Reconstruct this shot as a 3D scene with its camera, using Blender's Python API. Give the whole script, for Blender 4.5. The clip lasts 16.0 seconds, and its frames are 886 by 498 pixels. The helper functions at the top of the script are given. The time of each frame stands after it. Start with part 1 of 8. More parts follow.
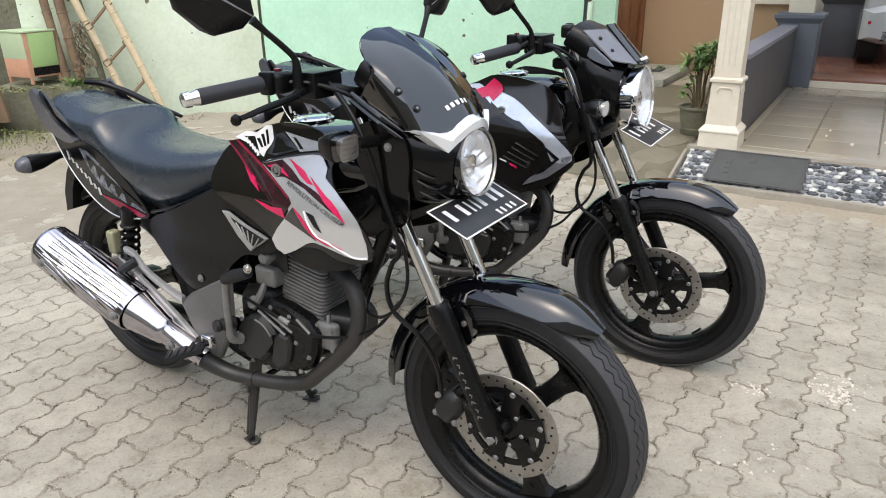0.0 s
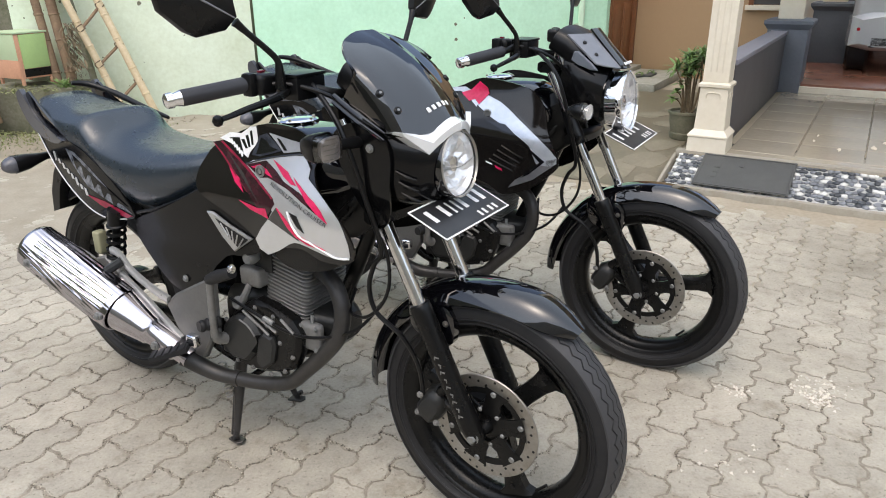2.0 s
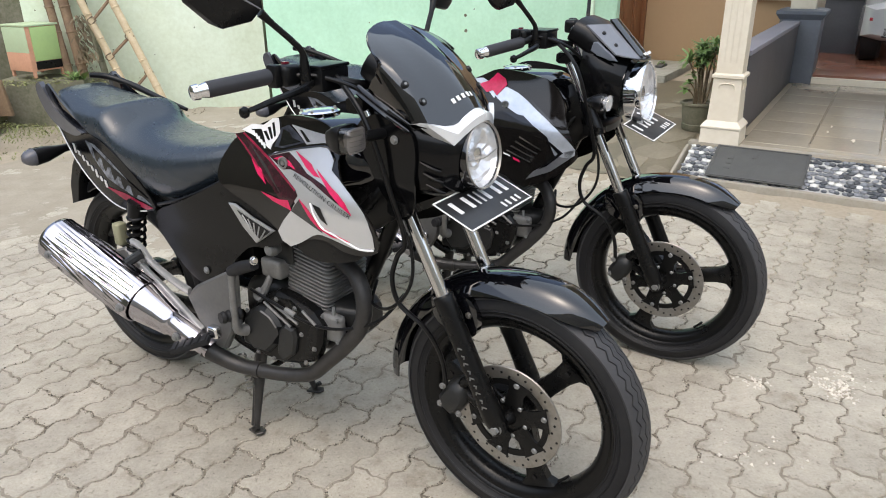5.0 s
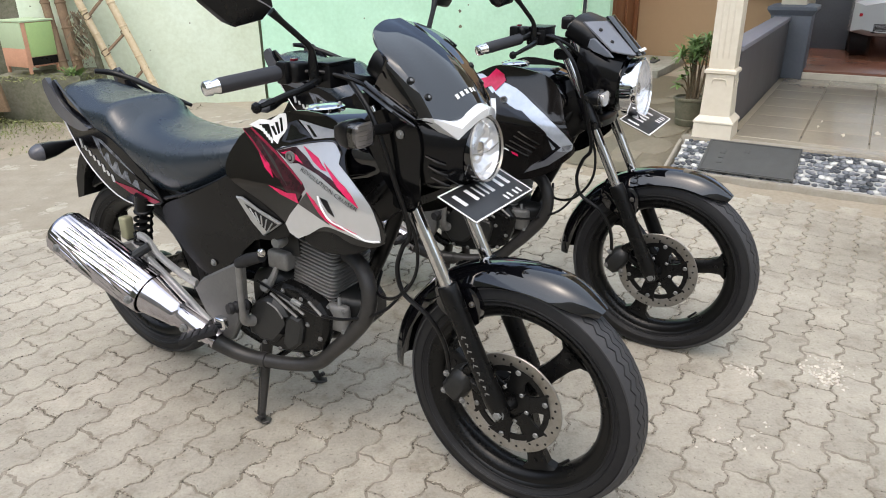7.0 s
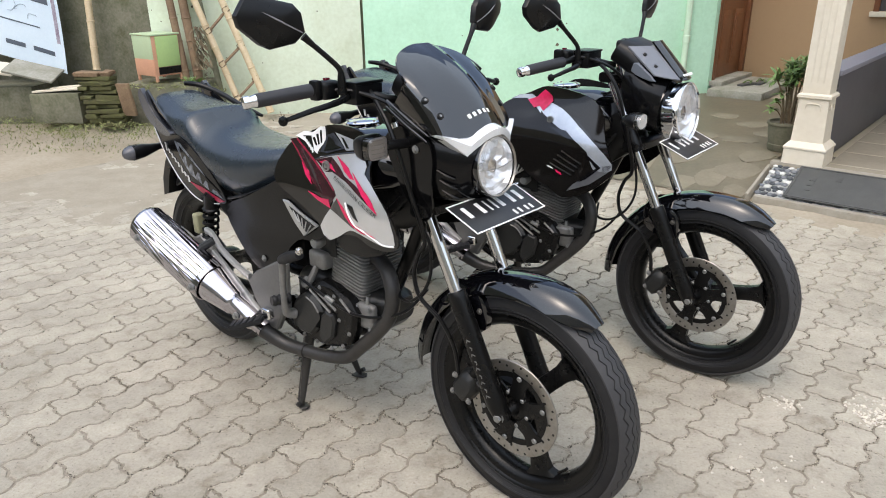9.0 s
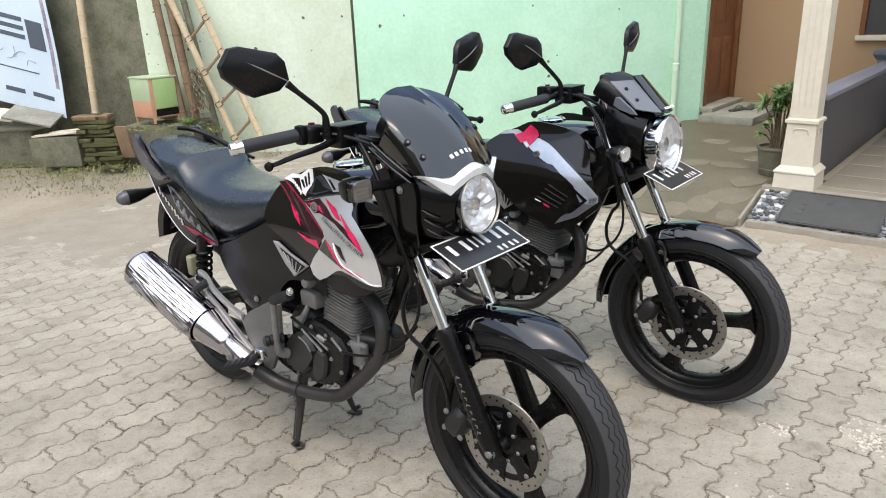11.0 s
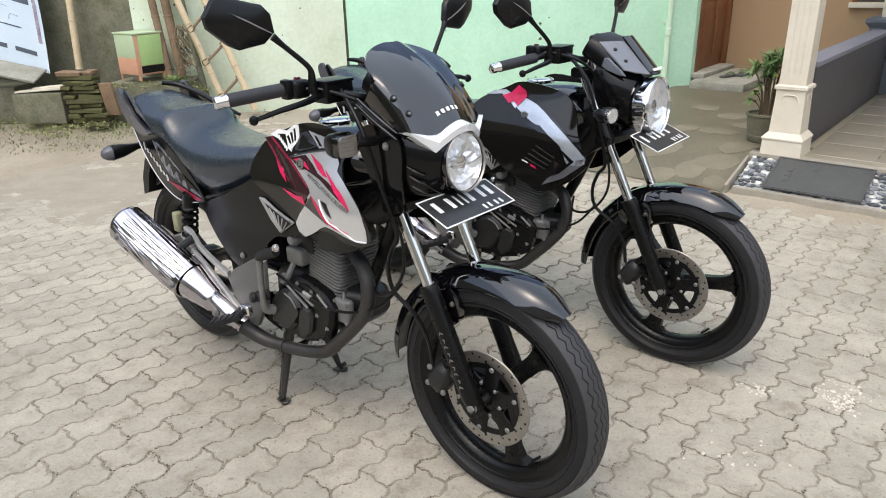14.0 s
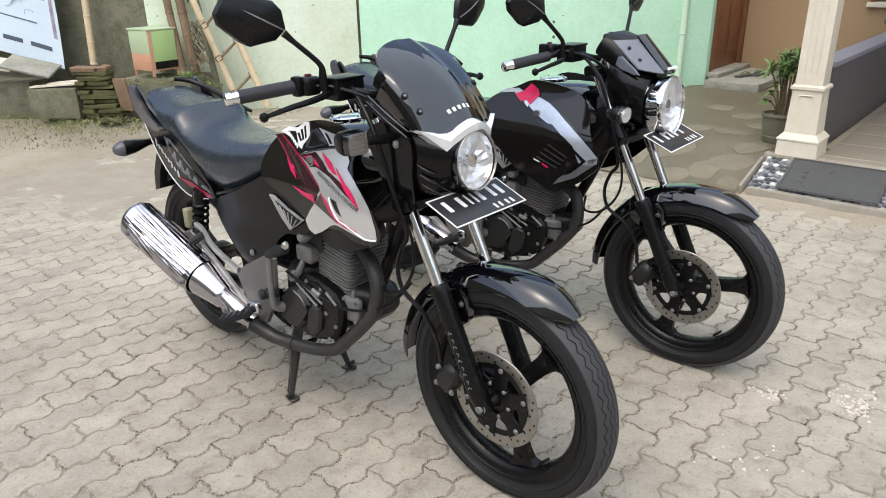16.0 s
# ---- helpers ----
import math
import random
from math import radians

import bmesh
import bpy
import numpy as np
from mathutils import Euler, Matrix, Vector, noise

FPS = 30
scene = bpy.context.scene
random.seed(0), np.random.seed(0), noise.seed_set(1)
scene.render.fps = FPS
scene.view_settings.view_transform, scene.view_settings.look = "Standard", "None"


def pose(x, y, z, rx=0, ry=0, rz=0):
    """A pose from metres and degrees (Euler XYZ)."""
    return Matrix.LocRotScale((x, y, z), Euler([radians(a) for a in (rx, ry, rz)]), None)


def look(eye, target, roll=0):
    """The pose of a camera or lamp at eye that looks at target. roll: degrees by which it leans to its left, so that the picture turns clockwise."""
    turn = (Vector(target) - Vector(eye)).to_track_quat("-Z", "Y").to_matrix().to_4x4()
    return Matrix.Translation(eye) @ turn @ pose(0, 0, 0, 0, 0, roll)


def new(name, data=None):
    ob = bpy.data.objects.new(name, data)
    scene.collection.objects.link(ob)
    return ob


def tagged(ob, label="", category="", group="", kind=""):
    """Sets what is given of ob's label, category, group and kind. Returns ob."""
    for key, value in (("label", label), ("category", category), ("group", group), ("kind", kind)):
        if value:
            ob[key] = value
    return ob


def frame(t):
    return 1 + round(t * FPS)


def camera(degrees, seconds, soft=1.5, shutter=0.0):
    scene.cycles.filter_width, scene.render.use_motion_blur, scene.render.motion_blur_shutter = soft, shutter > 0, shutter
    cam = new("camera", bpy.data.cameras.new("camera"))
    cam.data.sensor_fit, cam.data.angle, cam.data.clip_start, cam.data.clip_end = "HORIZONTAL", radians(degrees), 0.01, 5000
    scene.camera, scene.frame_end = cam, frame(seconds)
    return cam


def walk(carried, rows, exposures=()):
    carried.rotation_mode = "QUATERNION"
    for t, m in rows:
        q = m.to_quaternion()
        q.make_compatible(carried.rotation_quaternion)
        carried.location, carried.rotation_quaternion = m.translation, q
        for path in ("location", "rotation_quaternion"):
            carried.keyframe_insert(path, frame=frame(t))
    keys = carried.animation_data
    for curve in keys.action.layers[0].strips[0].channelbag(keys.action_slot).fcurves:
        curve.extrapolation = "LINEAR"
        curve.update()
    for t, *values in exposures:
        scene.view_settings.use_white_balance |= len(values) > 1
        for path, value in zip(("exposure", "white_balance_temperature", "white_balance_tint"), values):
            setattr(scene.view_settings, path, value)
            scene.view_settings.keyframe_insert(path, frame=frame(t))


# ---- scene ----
cam = camera(64.34, 16.0, soft=1.0)
# seconds, eye x y z, yaw, pitch, roll
ROWS = [
    (0.0, 0.026, 0.220, 1.332, -0.34, -21.97, -0.84),
    (0.5, 0.051, 0.202, 1.333, -0.51, -21.88, -1.16),
    (1.0, 0.055, 0.203, 1.335, -0.59, -21.86, -0.70),
    (1.5, 0.059, 0.199, 1.332, -0.72, -21.71, -0.73),
    (2.0, 0.055, 0.203, 1.331, -0.83, -21.67, -0.45),
    (2.5, 0.052, 0.202, 1.331, -0.79, -21.79, -0.71),
    (3.0, 0.046, 0.204, 1.332, -0.61, -21.84, -0.64),
    (3.5, 0.043, 0.207, 1.329, -0.81, -21.76, -0.22),
    (4.0, 0.040, 0.206, 1.329, -0.67, -22.04, -0.42),
    (6.5, -0.021, 0.176, 1.337, -0.16, -22.37, -0.66),
    (7.0, -0.013, 0.153, 1.340, -0.97, -22.67, -0.61),
    (7.5, 0.009, 0.149, 1.323, 0.77, -24.21, -0.86),
    (8.0, 0.081, 0.122, 1.343, 3.87, -23.64, -1.89),
    (8.5, 0.169, 0.078, 1.363, 6.57, -22.66, -0.59),
    (9.0, 0.230, 0.050, 1.371, 8.51, -21.46, -0.69),
    (11.5, 0.273, 0.039, 1.400, 8.53, -18.97, -2.37),
    (12.0, 0.276, 0.039, 1.391, 7.96, -20.43, -1.38),
    (12.5, 0.282, 0.025, 1.372, 8.72, -22.34, -1.15),
    (13.0, 0.281, 0.029, 1.382, 8.57, -21.87, -1.37),
    (13.5, 0.284, 0.025, 1.383, 7.99, -21.89, -1.16),
    (14.0, 0.285, 0.024, 1.383, 7.79, -21.90, -1.27),
    (14.5, 0.283, 0.028, 1.386, 8.12, -21.81, -1.26),
    (15.0, 0.283, 0.037, 1.384, 8.01, -22.07, -0.99),
    (15.5, 0.285, 0.038, 1.383, 8.33, -22.19, -0.83),
    (16.0, 0.286, 0.038, 1.381, 8.76, -22.05, -1.04),
]
EXPOSURE = 0.80
walk(cam, [(t, pose(x, y, z, 90 + pitch, 0, yaw) @ pose(0, 0, 0, 0, 0, roll)) for t, x, y, z, yaw, pitch, roll in ROWS],
     [(0.0, EXPOSURE), (16.0, EXPOSURE)])

# ---- world and light: bright overcast day ----
world = bpy.data.worlds.new("sky")
scene.world = world
world.use_nodes = True
wt = world.node_tree
wt.nodes.clear()
sky = wt.nodes.new("ShaderNodeTexSky")
sky.sky_type = "NISHITA"
sky.sun_disc = False
sky.sun_elevation = radians(62)
sky.sun_rotation = radians(200)
sky.air_density, sky.dust_density, sky.ozone_density = 1.0, 4.0, 1.0
hsv = wt.nodes.new("ShaderNodeHueSaturation")
hsv.inputs["Saturation"].default_value = 0.9
bg = wt.nodes.new("ShaderNodeBackground")
bg.inputs["Strength"].default_value = 0.15
wo = wt.nodes.new("ShaderNodeOutputWorld")
wt.links.new(sky.outputs["Color"], hsv.inputs["Color"])
wt.links.new(hsv.outputs["Color"], bg.inputs["Color"])
wt.links.new(bg.outputs["Background"], wo.inputs["Surface"])

sun_data = bpy.data.lights.new("sun", "SUN")
sun_data.energy = 1.3
sun_data.angle = radians(150)
sun_data.color = (0.92, 1.0, 1.02)
sun = new("sun", sun_data)
sun.matrix_world = look((4.0, -6.0, 10.5), (0, 0, 0))

# ---- materials ----
def material(name, color, rough=0.5, metal=0.0, coat=0.0, second=None, scale=8.0, fine=60.0, amount=0.5, bump=0.0,
             rough_var=0.1, island=0.0, emission=None, spec=0.5, per_object=0.0):
    """Principled surface with colour and roughness variation at two scales, and a fine relief."""
    m = bpy.data.materials.new(name)
    m.use_nodes = True
    nt = m.node_tree
    n, l = nt.nodes, nt.links
    b = n["Principled BSDF"]
    b.inputs["Roughness"].default_value = rough
    b.inputs["Metallic"].default_value = metal
    b.inputs["Coat Weight"].default_value = coat
    b.inputs["Coat Roughness"].default_value = 0.03
    b.inputs["Specular IOR Level"].default_value = spec
    tc = n.new("ShaderNodeTexCoord")
    big = n.new("ShaderNodeTexNoise")
    big.inputs["Scale"].default_value = scale
    big.inputs["Detail"].default_value = 6
    big.inputs["Roughness"].default_value = 0.62
    l.new(tc.outputs["Object"], big.inputs["Vector"])
    small = n.new("ShaderNodeTexNoise")
    small.inputs["Scale"].default_value = fine
    small.inputs["Detail"].default_value = 4
    l.new(tc.outputs["Object"], small.inputs["Vector"])
    ramp = n.new("ShaderNodeValToRGB")
    ramp.color_ramp.elements[0].position = 0.36
    ramp.color_ramp.elements[1].position = 0.66
    c2 = second or tuple(min(1.0, c * 0.78) for c in color)
    ramp.color_ramp.elements[0].color = (*c2, 1)
    ramp.color_ramp.elements[1].color = (*color, 1)
    mixf = n.new("ShaderNodeMath")
    mixf.operation = "MULTIPLY_ADD"
    mixf.inputs[1].default_value = 0.35
    l.new(small.outputs["Fac"], mixf.inputs[0])
    half = n.new("ShaderNodeMath")
    half.operation = "MULTIPLY"
    half.inputs[1].default_value = 0.68
    l.new(big.outputs["Fac"], half.inputs[0])
    l.new(half.outputs[0], mixf.inputs[2])
    l.new(mixf.outputs[0], ramp.inputs["Fac"])
    mix = n.new("ShaderNodeMix")
    mix.data_type = "RGBA"
    mix.inputs["Factor"].default_value = amount
    mix.inputs[6].default_value = (*color, 1)
    l.new(ramp.outputs["Color"], mix.inputs[7])
    out = mix.outputs[2]
    if island or per_object:
        src = n.new("ShaderNodeObjectInfo").outputs["Random"] if per_object else n.new("ShaderNodeNewGeometry").outputs["Random Per Island"]
        k = per_object or island
        mr = n.new("ShaderNodeMapRange")
        mr.inputs["To Min"].default_value = 1 - k
        mr.inputs["To Max"].default_value = 1 + k * 0.6
        l.new(src, mr.inputs["Value"])
        sc = n.new("ShaderNodeVectorMath")
        sc.operation = "SCALE"
        l.new(out, sc.inputs[0])
        l.new(mr.outputs["Result"], sc.inputs["Scale"])
        out = sc.outputs["Vector"]
    l.new(out, b.inputs["Base Color"])
    rr = n.new("ShaderNodeMapRange")
    rr.inputs["To Min"].default_value = max(0.02, rough - rough_var)
    rr.inputs["To Max"].default_value = min(1.0, rough + rough_var)
    l.new(big.outputs["Fac"], rr.inputs["Value"])
    l.new(rr.outputs["Result"], b.inputs["Roughness"])
    if bump:
        bp = n.new("ShaderNodeBump")
        bp.inputs["Strength"].default_value = bump
        bp.inputs["Distance"].default_value = 0.004
        l.new(mixf.outputs[0], bp.inputs["Height"])
        l.new(bp.outputs["Normal"], b.inputs["Normal"])
    if emission:
        b.inputs["Emission Color"].default_value = (*color, 1)
        b.inputs["Emission Strength"].default_value = emission
    return m


def glass(name, color=(1, 1, 1), rough=0.02, ior=1.3):
    m = bpy.data.materials.new(name)
    m.use_nodes = True
    b = m.node_tree.nodes["Principled BSDF"]
    b.inputs["Base Color"].default_value = (*color, 1)
    b.inputs["Transmission Weight"].default_value = 1.0
    b.inputs["Roughness"].default_value = rough
    b.inputs["IOR"].default_value = ior
    return m


def thin_glass(name, tint, gloss):
    """A thin clear shell: seen through, with some reflection."""
    m = bpy.data.materials.new(name)
    m.use_nodes = True
    n, l = m.node_tree.nodes, m.node_tree.links
    out = n["Material Output"]
    n.remove(n["Principled BSDF"])
    tr, gl, mx = n.new("ShaderNodeBsdfTransparent"), n.new("ShaderNodeBsdfGlossy"), n.new("ShaderNodeMixShader")
    tr.inputs["Color"].default_value = (*tint, 1)
    gl.inputs["Roughness"].default_value = 0.04
    mx.inputs["Fac"].default_value = gloss
    l.new(tr.outputs[0], mx.inputs[1])
    l.new(gl.outputs[0], mx.inputs[2])
    l.new(mx.outputs[0], out.inputs["Surface"])
    return m


def paver_material(name, source):
    """Worn concrete: pale face, grit, dark stains in large drifts, and a lighter or darker tone for each paver."""
    m = bpy.data.materials.new(name)
    m.use_nodes = True
    n, l = m.node_tree.nodes, m.node_tree.links
    b = n["Principled BSDF"]
    b.inputs["Roughness"].default_value = 0.88
    b.inputs["Specular IOR Level"].default_value = 0.3
    geo = n.new("ShaderNodeNewGeometry")

    def noise_tex(scale, detail, rough=0.6):
        t = n.new("ShaderNodeTexNoise")
        t.inputs["Scale"].default_value = scale
        t.inputs["Detail"].default_value = detail
        t.inputs["Roughness"].default_value = rough
        l.new(geo.outputs["Position"], t.inputs["Vector"])
        return t.outputs["Fac"]

    def ramp(src, stops):
        r = n.new("ShaderNodeValToRGB")
        while len(r.color_ramp.elements) < len(stops):
            r.color_ramp.elements.new(0.5)
        for e, (p, c) in zip(r.color_ramp.elements, stops):
            e.position, e.color = p, (*c, 1)
        l.new(src, r.inputs["Fac"])
        return r.outputs["Color"]

    def mix(kind, fac, a, c):
        x = n.new("ShaderNodeMix")
        x.data_type, x.blend_type = "RGBA", kind
        x.inputs["Factor"].default_value = fac
        l.new(a, x.inputs[6])
        l.new(c, x.inputs[7])
        return x.outputs[2]

    drift = noise_tex(1.1, 5)
    mid = noise_tex(11, 6, 0.7)
    grit = noise_tex(110, 5, 0.8)
    col = ramp(drift, ((0.30, (0.285, 0.262, 0.220)), (0.50, (0.385, 0.357, 0.304)), (0.72, (0.455, 0.425, 0.366))))
    col = mix("MULTIPLY", 1.0, col, ramp(mid, ((0.28, (0.66, 0.62, 0.56)), (0.45, (0.95, 0.94, 0.92)), (0.70, (1.12, 1.11, 1.09)))))
    col = mix("MULTIPLY", 1.0, col, ramp(grit, ((0.30, (0.62, 0.59, 0.55)), (0.40, (0.93, 0.92, 0.91)), (0.64, (1.10, 1.10, 1.09)))))
    pits = noise_tex(55, 3, 0.5)
    col = mix("MULTIPLY", 0.45, col, ramp(pits, ((0.30, (0.40, 0.36, 0.32)), (0.36, (0.97, 0.97, 0.96)), (0.75, (1.05, 1.05, 1.05)))))
    src = n.new("ShaderNodeObjectInfo").outputs["Random"] if source == "object" else geo.outputs["Random Per Island"]
    mr = n.new("ShaderNodeMapRange")
    mr.inputs["To Min"].default_value, mr.inputs["To Max"].default_value = 0.90, 1.06
    l.new(src, mr.inputs["Value"])
    sc = n.new("ShaderNodeVectorMath")
    sc.operation = "SCALE"
    l.new(col, sc.inputs[0])
    l.new(mr.outputs["Result"], sc.inputs["Scale"])
    l.new(sc.outputs["Vector"], b.inputs["Base Color"])
    add = n.new("ShaderNodeMath")
    add.operation = "ADD"
    l.new(mid, add.inputs[0])
    l.new(grit, add.inputs[1])
    bp = n.new("ShaderNodeBump")
    bp.inputs["Strength"].default_value = 0.8
    bp.inputs["Distance"].default_value = 0.004
    l.new(add.outputs[0], bp.inputs["Height"])
    l.new(bp.outputs["Normal"], b.inputs["Normal"])
    return m


M = {}
M["paver"] = paver_material("paver_concrete", "object")
M["paver_far"] = paver_material("paver_far", "island")
M["soil"] = material("soil_ground", (0.37, 0.325, 0.255), 0.95, second=(0.26, 0.22, 0.16), scale=1.6, fine=40, amount=1.0, bump=0.8)
M["green_wall"] = material("green_plaster", (0.58, 0.88, 0.68), 0.8, second=(0.44, 0.72, 0.52), scale=1.7, fine=30, amount=0.9, bump=0.15)
M["pale_wall"] = material("pale_plaster", (0.74, 0.83, 0.68), 0.8, second=(0.58, 0.65, 0.48), scale=1.6, fine=30, amount=0.9, bump=0.2)
M["cement"] = material("rough_cement", (0.215, 0.205, 0.155), 0.95, second=(0.098, 0.104, 0.056), scale=6.0, fine=45, amount=1.0, bump=1.0)
M["brown_wall"] = material("brown_plaster", (0.40, 0.275, 0.155), 0.75, second=(0.38, 0.255, 0.145), scale=1.5, fine=25, amount=0.8, bump=0.1)
M["cream"] = material("cream_paint", (0.68, 0.63, 0.52), 0.55, second=(0.57, 0.51, 0.40), scale=3, fine=30, amount=0.7, bump=0.1)
M["dark_grey"] = material("dark_grey_paint", (0.075, 0.07, 0.075), 0.5, second=(0.05, 0.05, 0.05), scale=3, fine=40, amount=0.7)
M["mid_grey"] = material("grey_paint", (0.11, 0.125, 0.15), 0.5, second=(0.08, 0.09, 0.11), scale=3, fine=40, amount=0.7)
M["cap_grey"] = material("grey_cap", (0.22, 0.22, 0.26), 0.5, scale=4, amount=0.6)
M["tile"] = material("beige_tile", (0.34, 0.305, 0.24), 0.10, second=(0.27, 0.24, 0.183), scale=2.2, fine=30, amount=0.9, per_object=0.05)
M["grout"] = material("grout", (0.30, 0.265, 0.20), 0.9)
M["red_tile"] = material("red_tile", (0.27, 0.12, 0.08), 0.2, second=(0.19, 0.085, 0.055), scale=3, amount=0.8)
M["wood"] = material("door_wood", (0.23, 0.09, 0.035), 0.45, second=(0.13, 0.05, 0.02), scale=5, fine=50, amount=0.9, bump=0.2)
M["bamboo"] = material("bamboo", (0.64, 0.53, 0.36), 0.6, second=(0.47, 0.36, 0.21), scale=9, fine=60, amount=0.9, bump=0.2)
M["old_wood"] = material("old_wood", (0.26, 0.18, 0.11), 0.85, second=(0.14, 0.09, 0.055), scale=9, fine=70, amount=0.9, bump=0.6)
M["moss"] = material("mossy_brick", (0.095, 0.10, 0.032), 0.95, second=(0.060, 0.052, 0.030), scale=9, fine=60, amount=1.0, bump=1.0)
M["stone"] = material("path_stone", (0.205, 0.178, 0.128), 0.7, second=(0.155, 0.132, 0.092), scale=6, fine=60, amount=0.9, bump=0.4, per_object=0.10)
M["path"] = material("dark_path", (0.155, 0.13, 0.088), 0.55, second=(0.105, 0.09, 0.06), scale=3, fine=40, amount=1.0, bump=0.6)
M["kerb"] = material("kerb_concrete", (0.33, 0.31, 0.26), 0.85, second=(0.25, 0.22, 0.17), scale=7, fine=60, amount=0.9, bump=0.5)

# ---- mesh tools ----
def part(name, bm, mat, parent=None, label="", smooth=True, angle=40):
    """Links a bmesh as one mesh object, under a thing or a part if given."""
    bmesh.ops.recalc_face_normals(bm, faces=bm.faces)
    me = bpy.data.meshes.new(name)
    if smooth:
        lim = radians(angle)
        for f in bm.faces:
            f.smooth = True
        for e in bm.edges:
            if len(e.link_faces) == 2 and e.calc_face_angle(0) > lim:
                e.smooth = False
    bm.to_mesh(me)
    bm.free()
    for m in (mat if isinstance(mat, (list, tuple)) else (mat,)):
        me.materials.append(m)
    ob = new(name, me)
    if parent is not None:
        ob.parent = parent
    if label:
        tagged(ob, label)
    return ob


def empty(name, m, label, category, group=""):
    ob = new(name)
    ob.empty_display_size = 0.1
    ob.matrix_world = m
    return tagged(ob, label, category, group)


def curve_points(pts, steps=6, closed=False):
    """Catmull-Rom through the given points."""
    pts = [Vector(p) for p in pts]
    n = len(pts)
    out = []
    rng = range(n) if closed else range(n - 1)
    for i in rng:
        if closed:
            p0, p1, p2, p3 = pts[i - 1], pts[i], pts[(i + 1) % n], pts[(i + 2) % n]
        else:
            p0, p1, p2, p3 = pts[max(i - 1, 0)], pts[i], pts[i + 1], pts[min(i + 2, n - 1)]
        for k in range(steps):
            t = k / steps
            out.append(0.5 * ((2 * p1) + (p2 - p0) * t + (2 * p0 - 5 * p1 + 4 * p2 - p3) * t * t + (3 * p1 - p0 - 3 * p2 + p3) * t ** 3))
    if not closed:
        out.append(pts[-1])
    return out


def skin(bm, rings, caps=True, close=False, mat=0):
    """Joins rings of equal length with quads."""
    vs = [[bm.verts.new(p) for p in ring] for ring in rings]
    n = len(vs[0])
    pairs = list(zip(vs, vs[1:])) + ([(vs[-1], vs[0])] if close else [])
    for a, b in pairs:
        for i in range(n):
            j = (i + 1) % n
            bm.faces.new((a[i], a[j], b[j], b[i])).material_index = mat
    if caps and not close:
        bm.faces.new(list(reversed(vs[0]))).material_index = mat
        bm.faces.new(vs[-1]).material_index = mat
    return vs


def tube(pts, r, seg=10, steps=5, bm=None, smooth_path=True, mat=0):
    """A round bar along a path; r is one radius or one for each point."""
    bm = bm or bmesh.new()
    rs = [r] * len(pts) if isinstance(r, (int, float)) else list(r)
    if smooth_path and len(pts) > 2:
        path = curve_points(pts, steps)
        rr = [rs[min(i // steps, len(rs) - 2)] * (1 - (i % steps) / steps) + rs[min(i // steps + 1, len(rs) - 1)] * ((i % steps) / steps) for i in range(len(path) - 1)] + [rs[-1]]
    else:
        path, rr = [Vector(p) for p in pts], rs
    rings = []
    up = None
    for i, p in enumerate(path):
        d = (path[min(i + 1, len(path) - 1)] - path[max(i - 1, 0)]).normalized()
        if up is None:
            up = d.orthogonal().normalized()
        up = (up - d * up.dot(d)).normalized()
        side = d.cross(up)
        rings.append([p + (up * math.cos(a) + side * math.sin(a)) * rr[i] for a in (2 * math.pi * k / seg for k in range(seg))])
    skin(bm, rings, mat=mat)
    return bm


def lathe(profile, seg=24, m=None, bm=None, close=False, mat=0):
    """Turns (radius, height) pairs about z; m places the result."""
    bm = bm or bmesh.new()
    m = m or Matrix()
    rings = [[m @ Vector((max(r, 1e-4) * math.cos(a), max(r, 1e-4) * math.sin(a), h)) for a in (2 * math.pi * k / seg for k in range(seg))] for r, h in profile]
    skin(bm, rings, caps=not close, close=close, mat=mat)
    return bm


def box(size, centre=(0, 0, 0), bevel=0.0, m=None, bm=None, seg=2, mat=0):
    bm = bm or bmesh.new()
    m = (m or Matrix()) @ Matrix.Translation(centre)
    tmp = bmesh.new()
    bmesh.ops.create_cube(tmp, size=1)
    bmesh.ops.scale(tmp, vec=size, verts=tmp.verts)
    if bevel:
        bmesh.ops.bevel(tmp, geom=tmp.edges[:], offset=bevel, segments=seg, affect="EDGES", profile=0.6)
    bmesh.ops.transform(tmp, matrix=m, verts=tmp.verts)
    return absorb(bm, tmp, mat)


def absorb(bm, tmp, mat=0):
    """Adds the geometry of tmp to bm."""
    idx = {}
    for v in tmp.verts:
        idx[v] = bm.verts.new(v.co)
    for f in tmp.faces:
        bm.faces.new([idx[v] for v in f.verts]).material_index = mat
    tmp.free()
    return bm


def prism(outline, depth, m=None, bevel=0.0, bm=None, mat=0):
    """An outline in x and y, raised by depth along z, with the rim of the upper face bevelled."""
    tmp = bmesh.new()
    m = m or Matrix()
    low = [tmp.verts.new((x, y, 0)) for x, y in outline]
    high = [tmp.verts.new((x, y, depth)) for x, y in outline]
    n = len(low)
    tmp.faces.new(list(reversed(low)))
    top = tmp.faces.new(high)
    for i in range(n):
        tmp.faces.new((low[i], low[(i + 1) % n], high[(i + 1) % n], high[i]))
    if bevel:
        bmesh.ops.bevel(tmp, geom=list(top.edges), offset=bevel, segments=1, affect="EDGES")
    bmesh.ops.transform(tmp, matrix=m, verts=tmp.verts)
    return absorb(bm or bmesh.new(), tmp, mat)


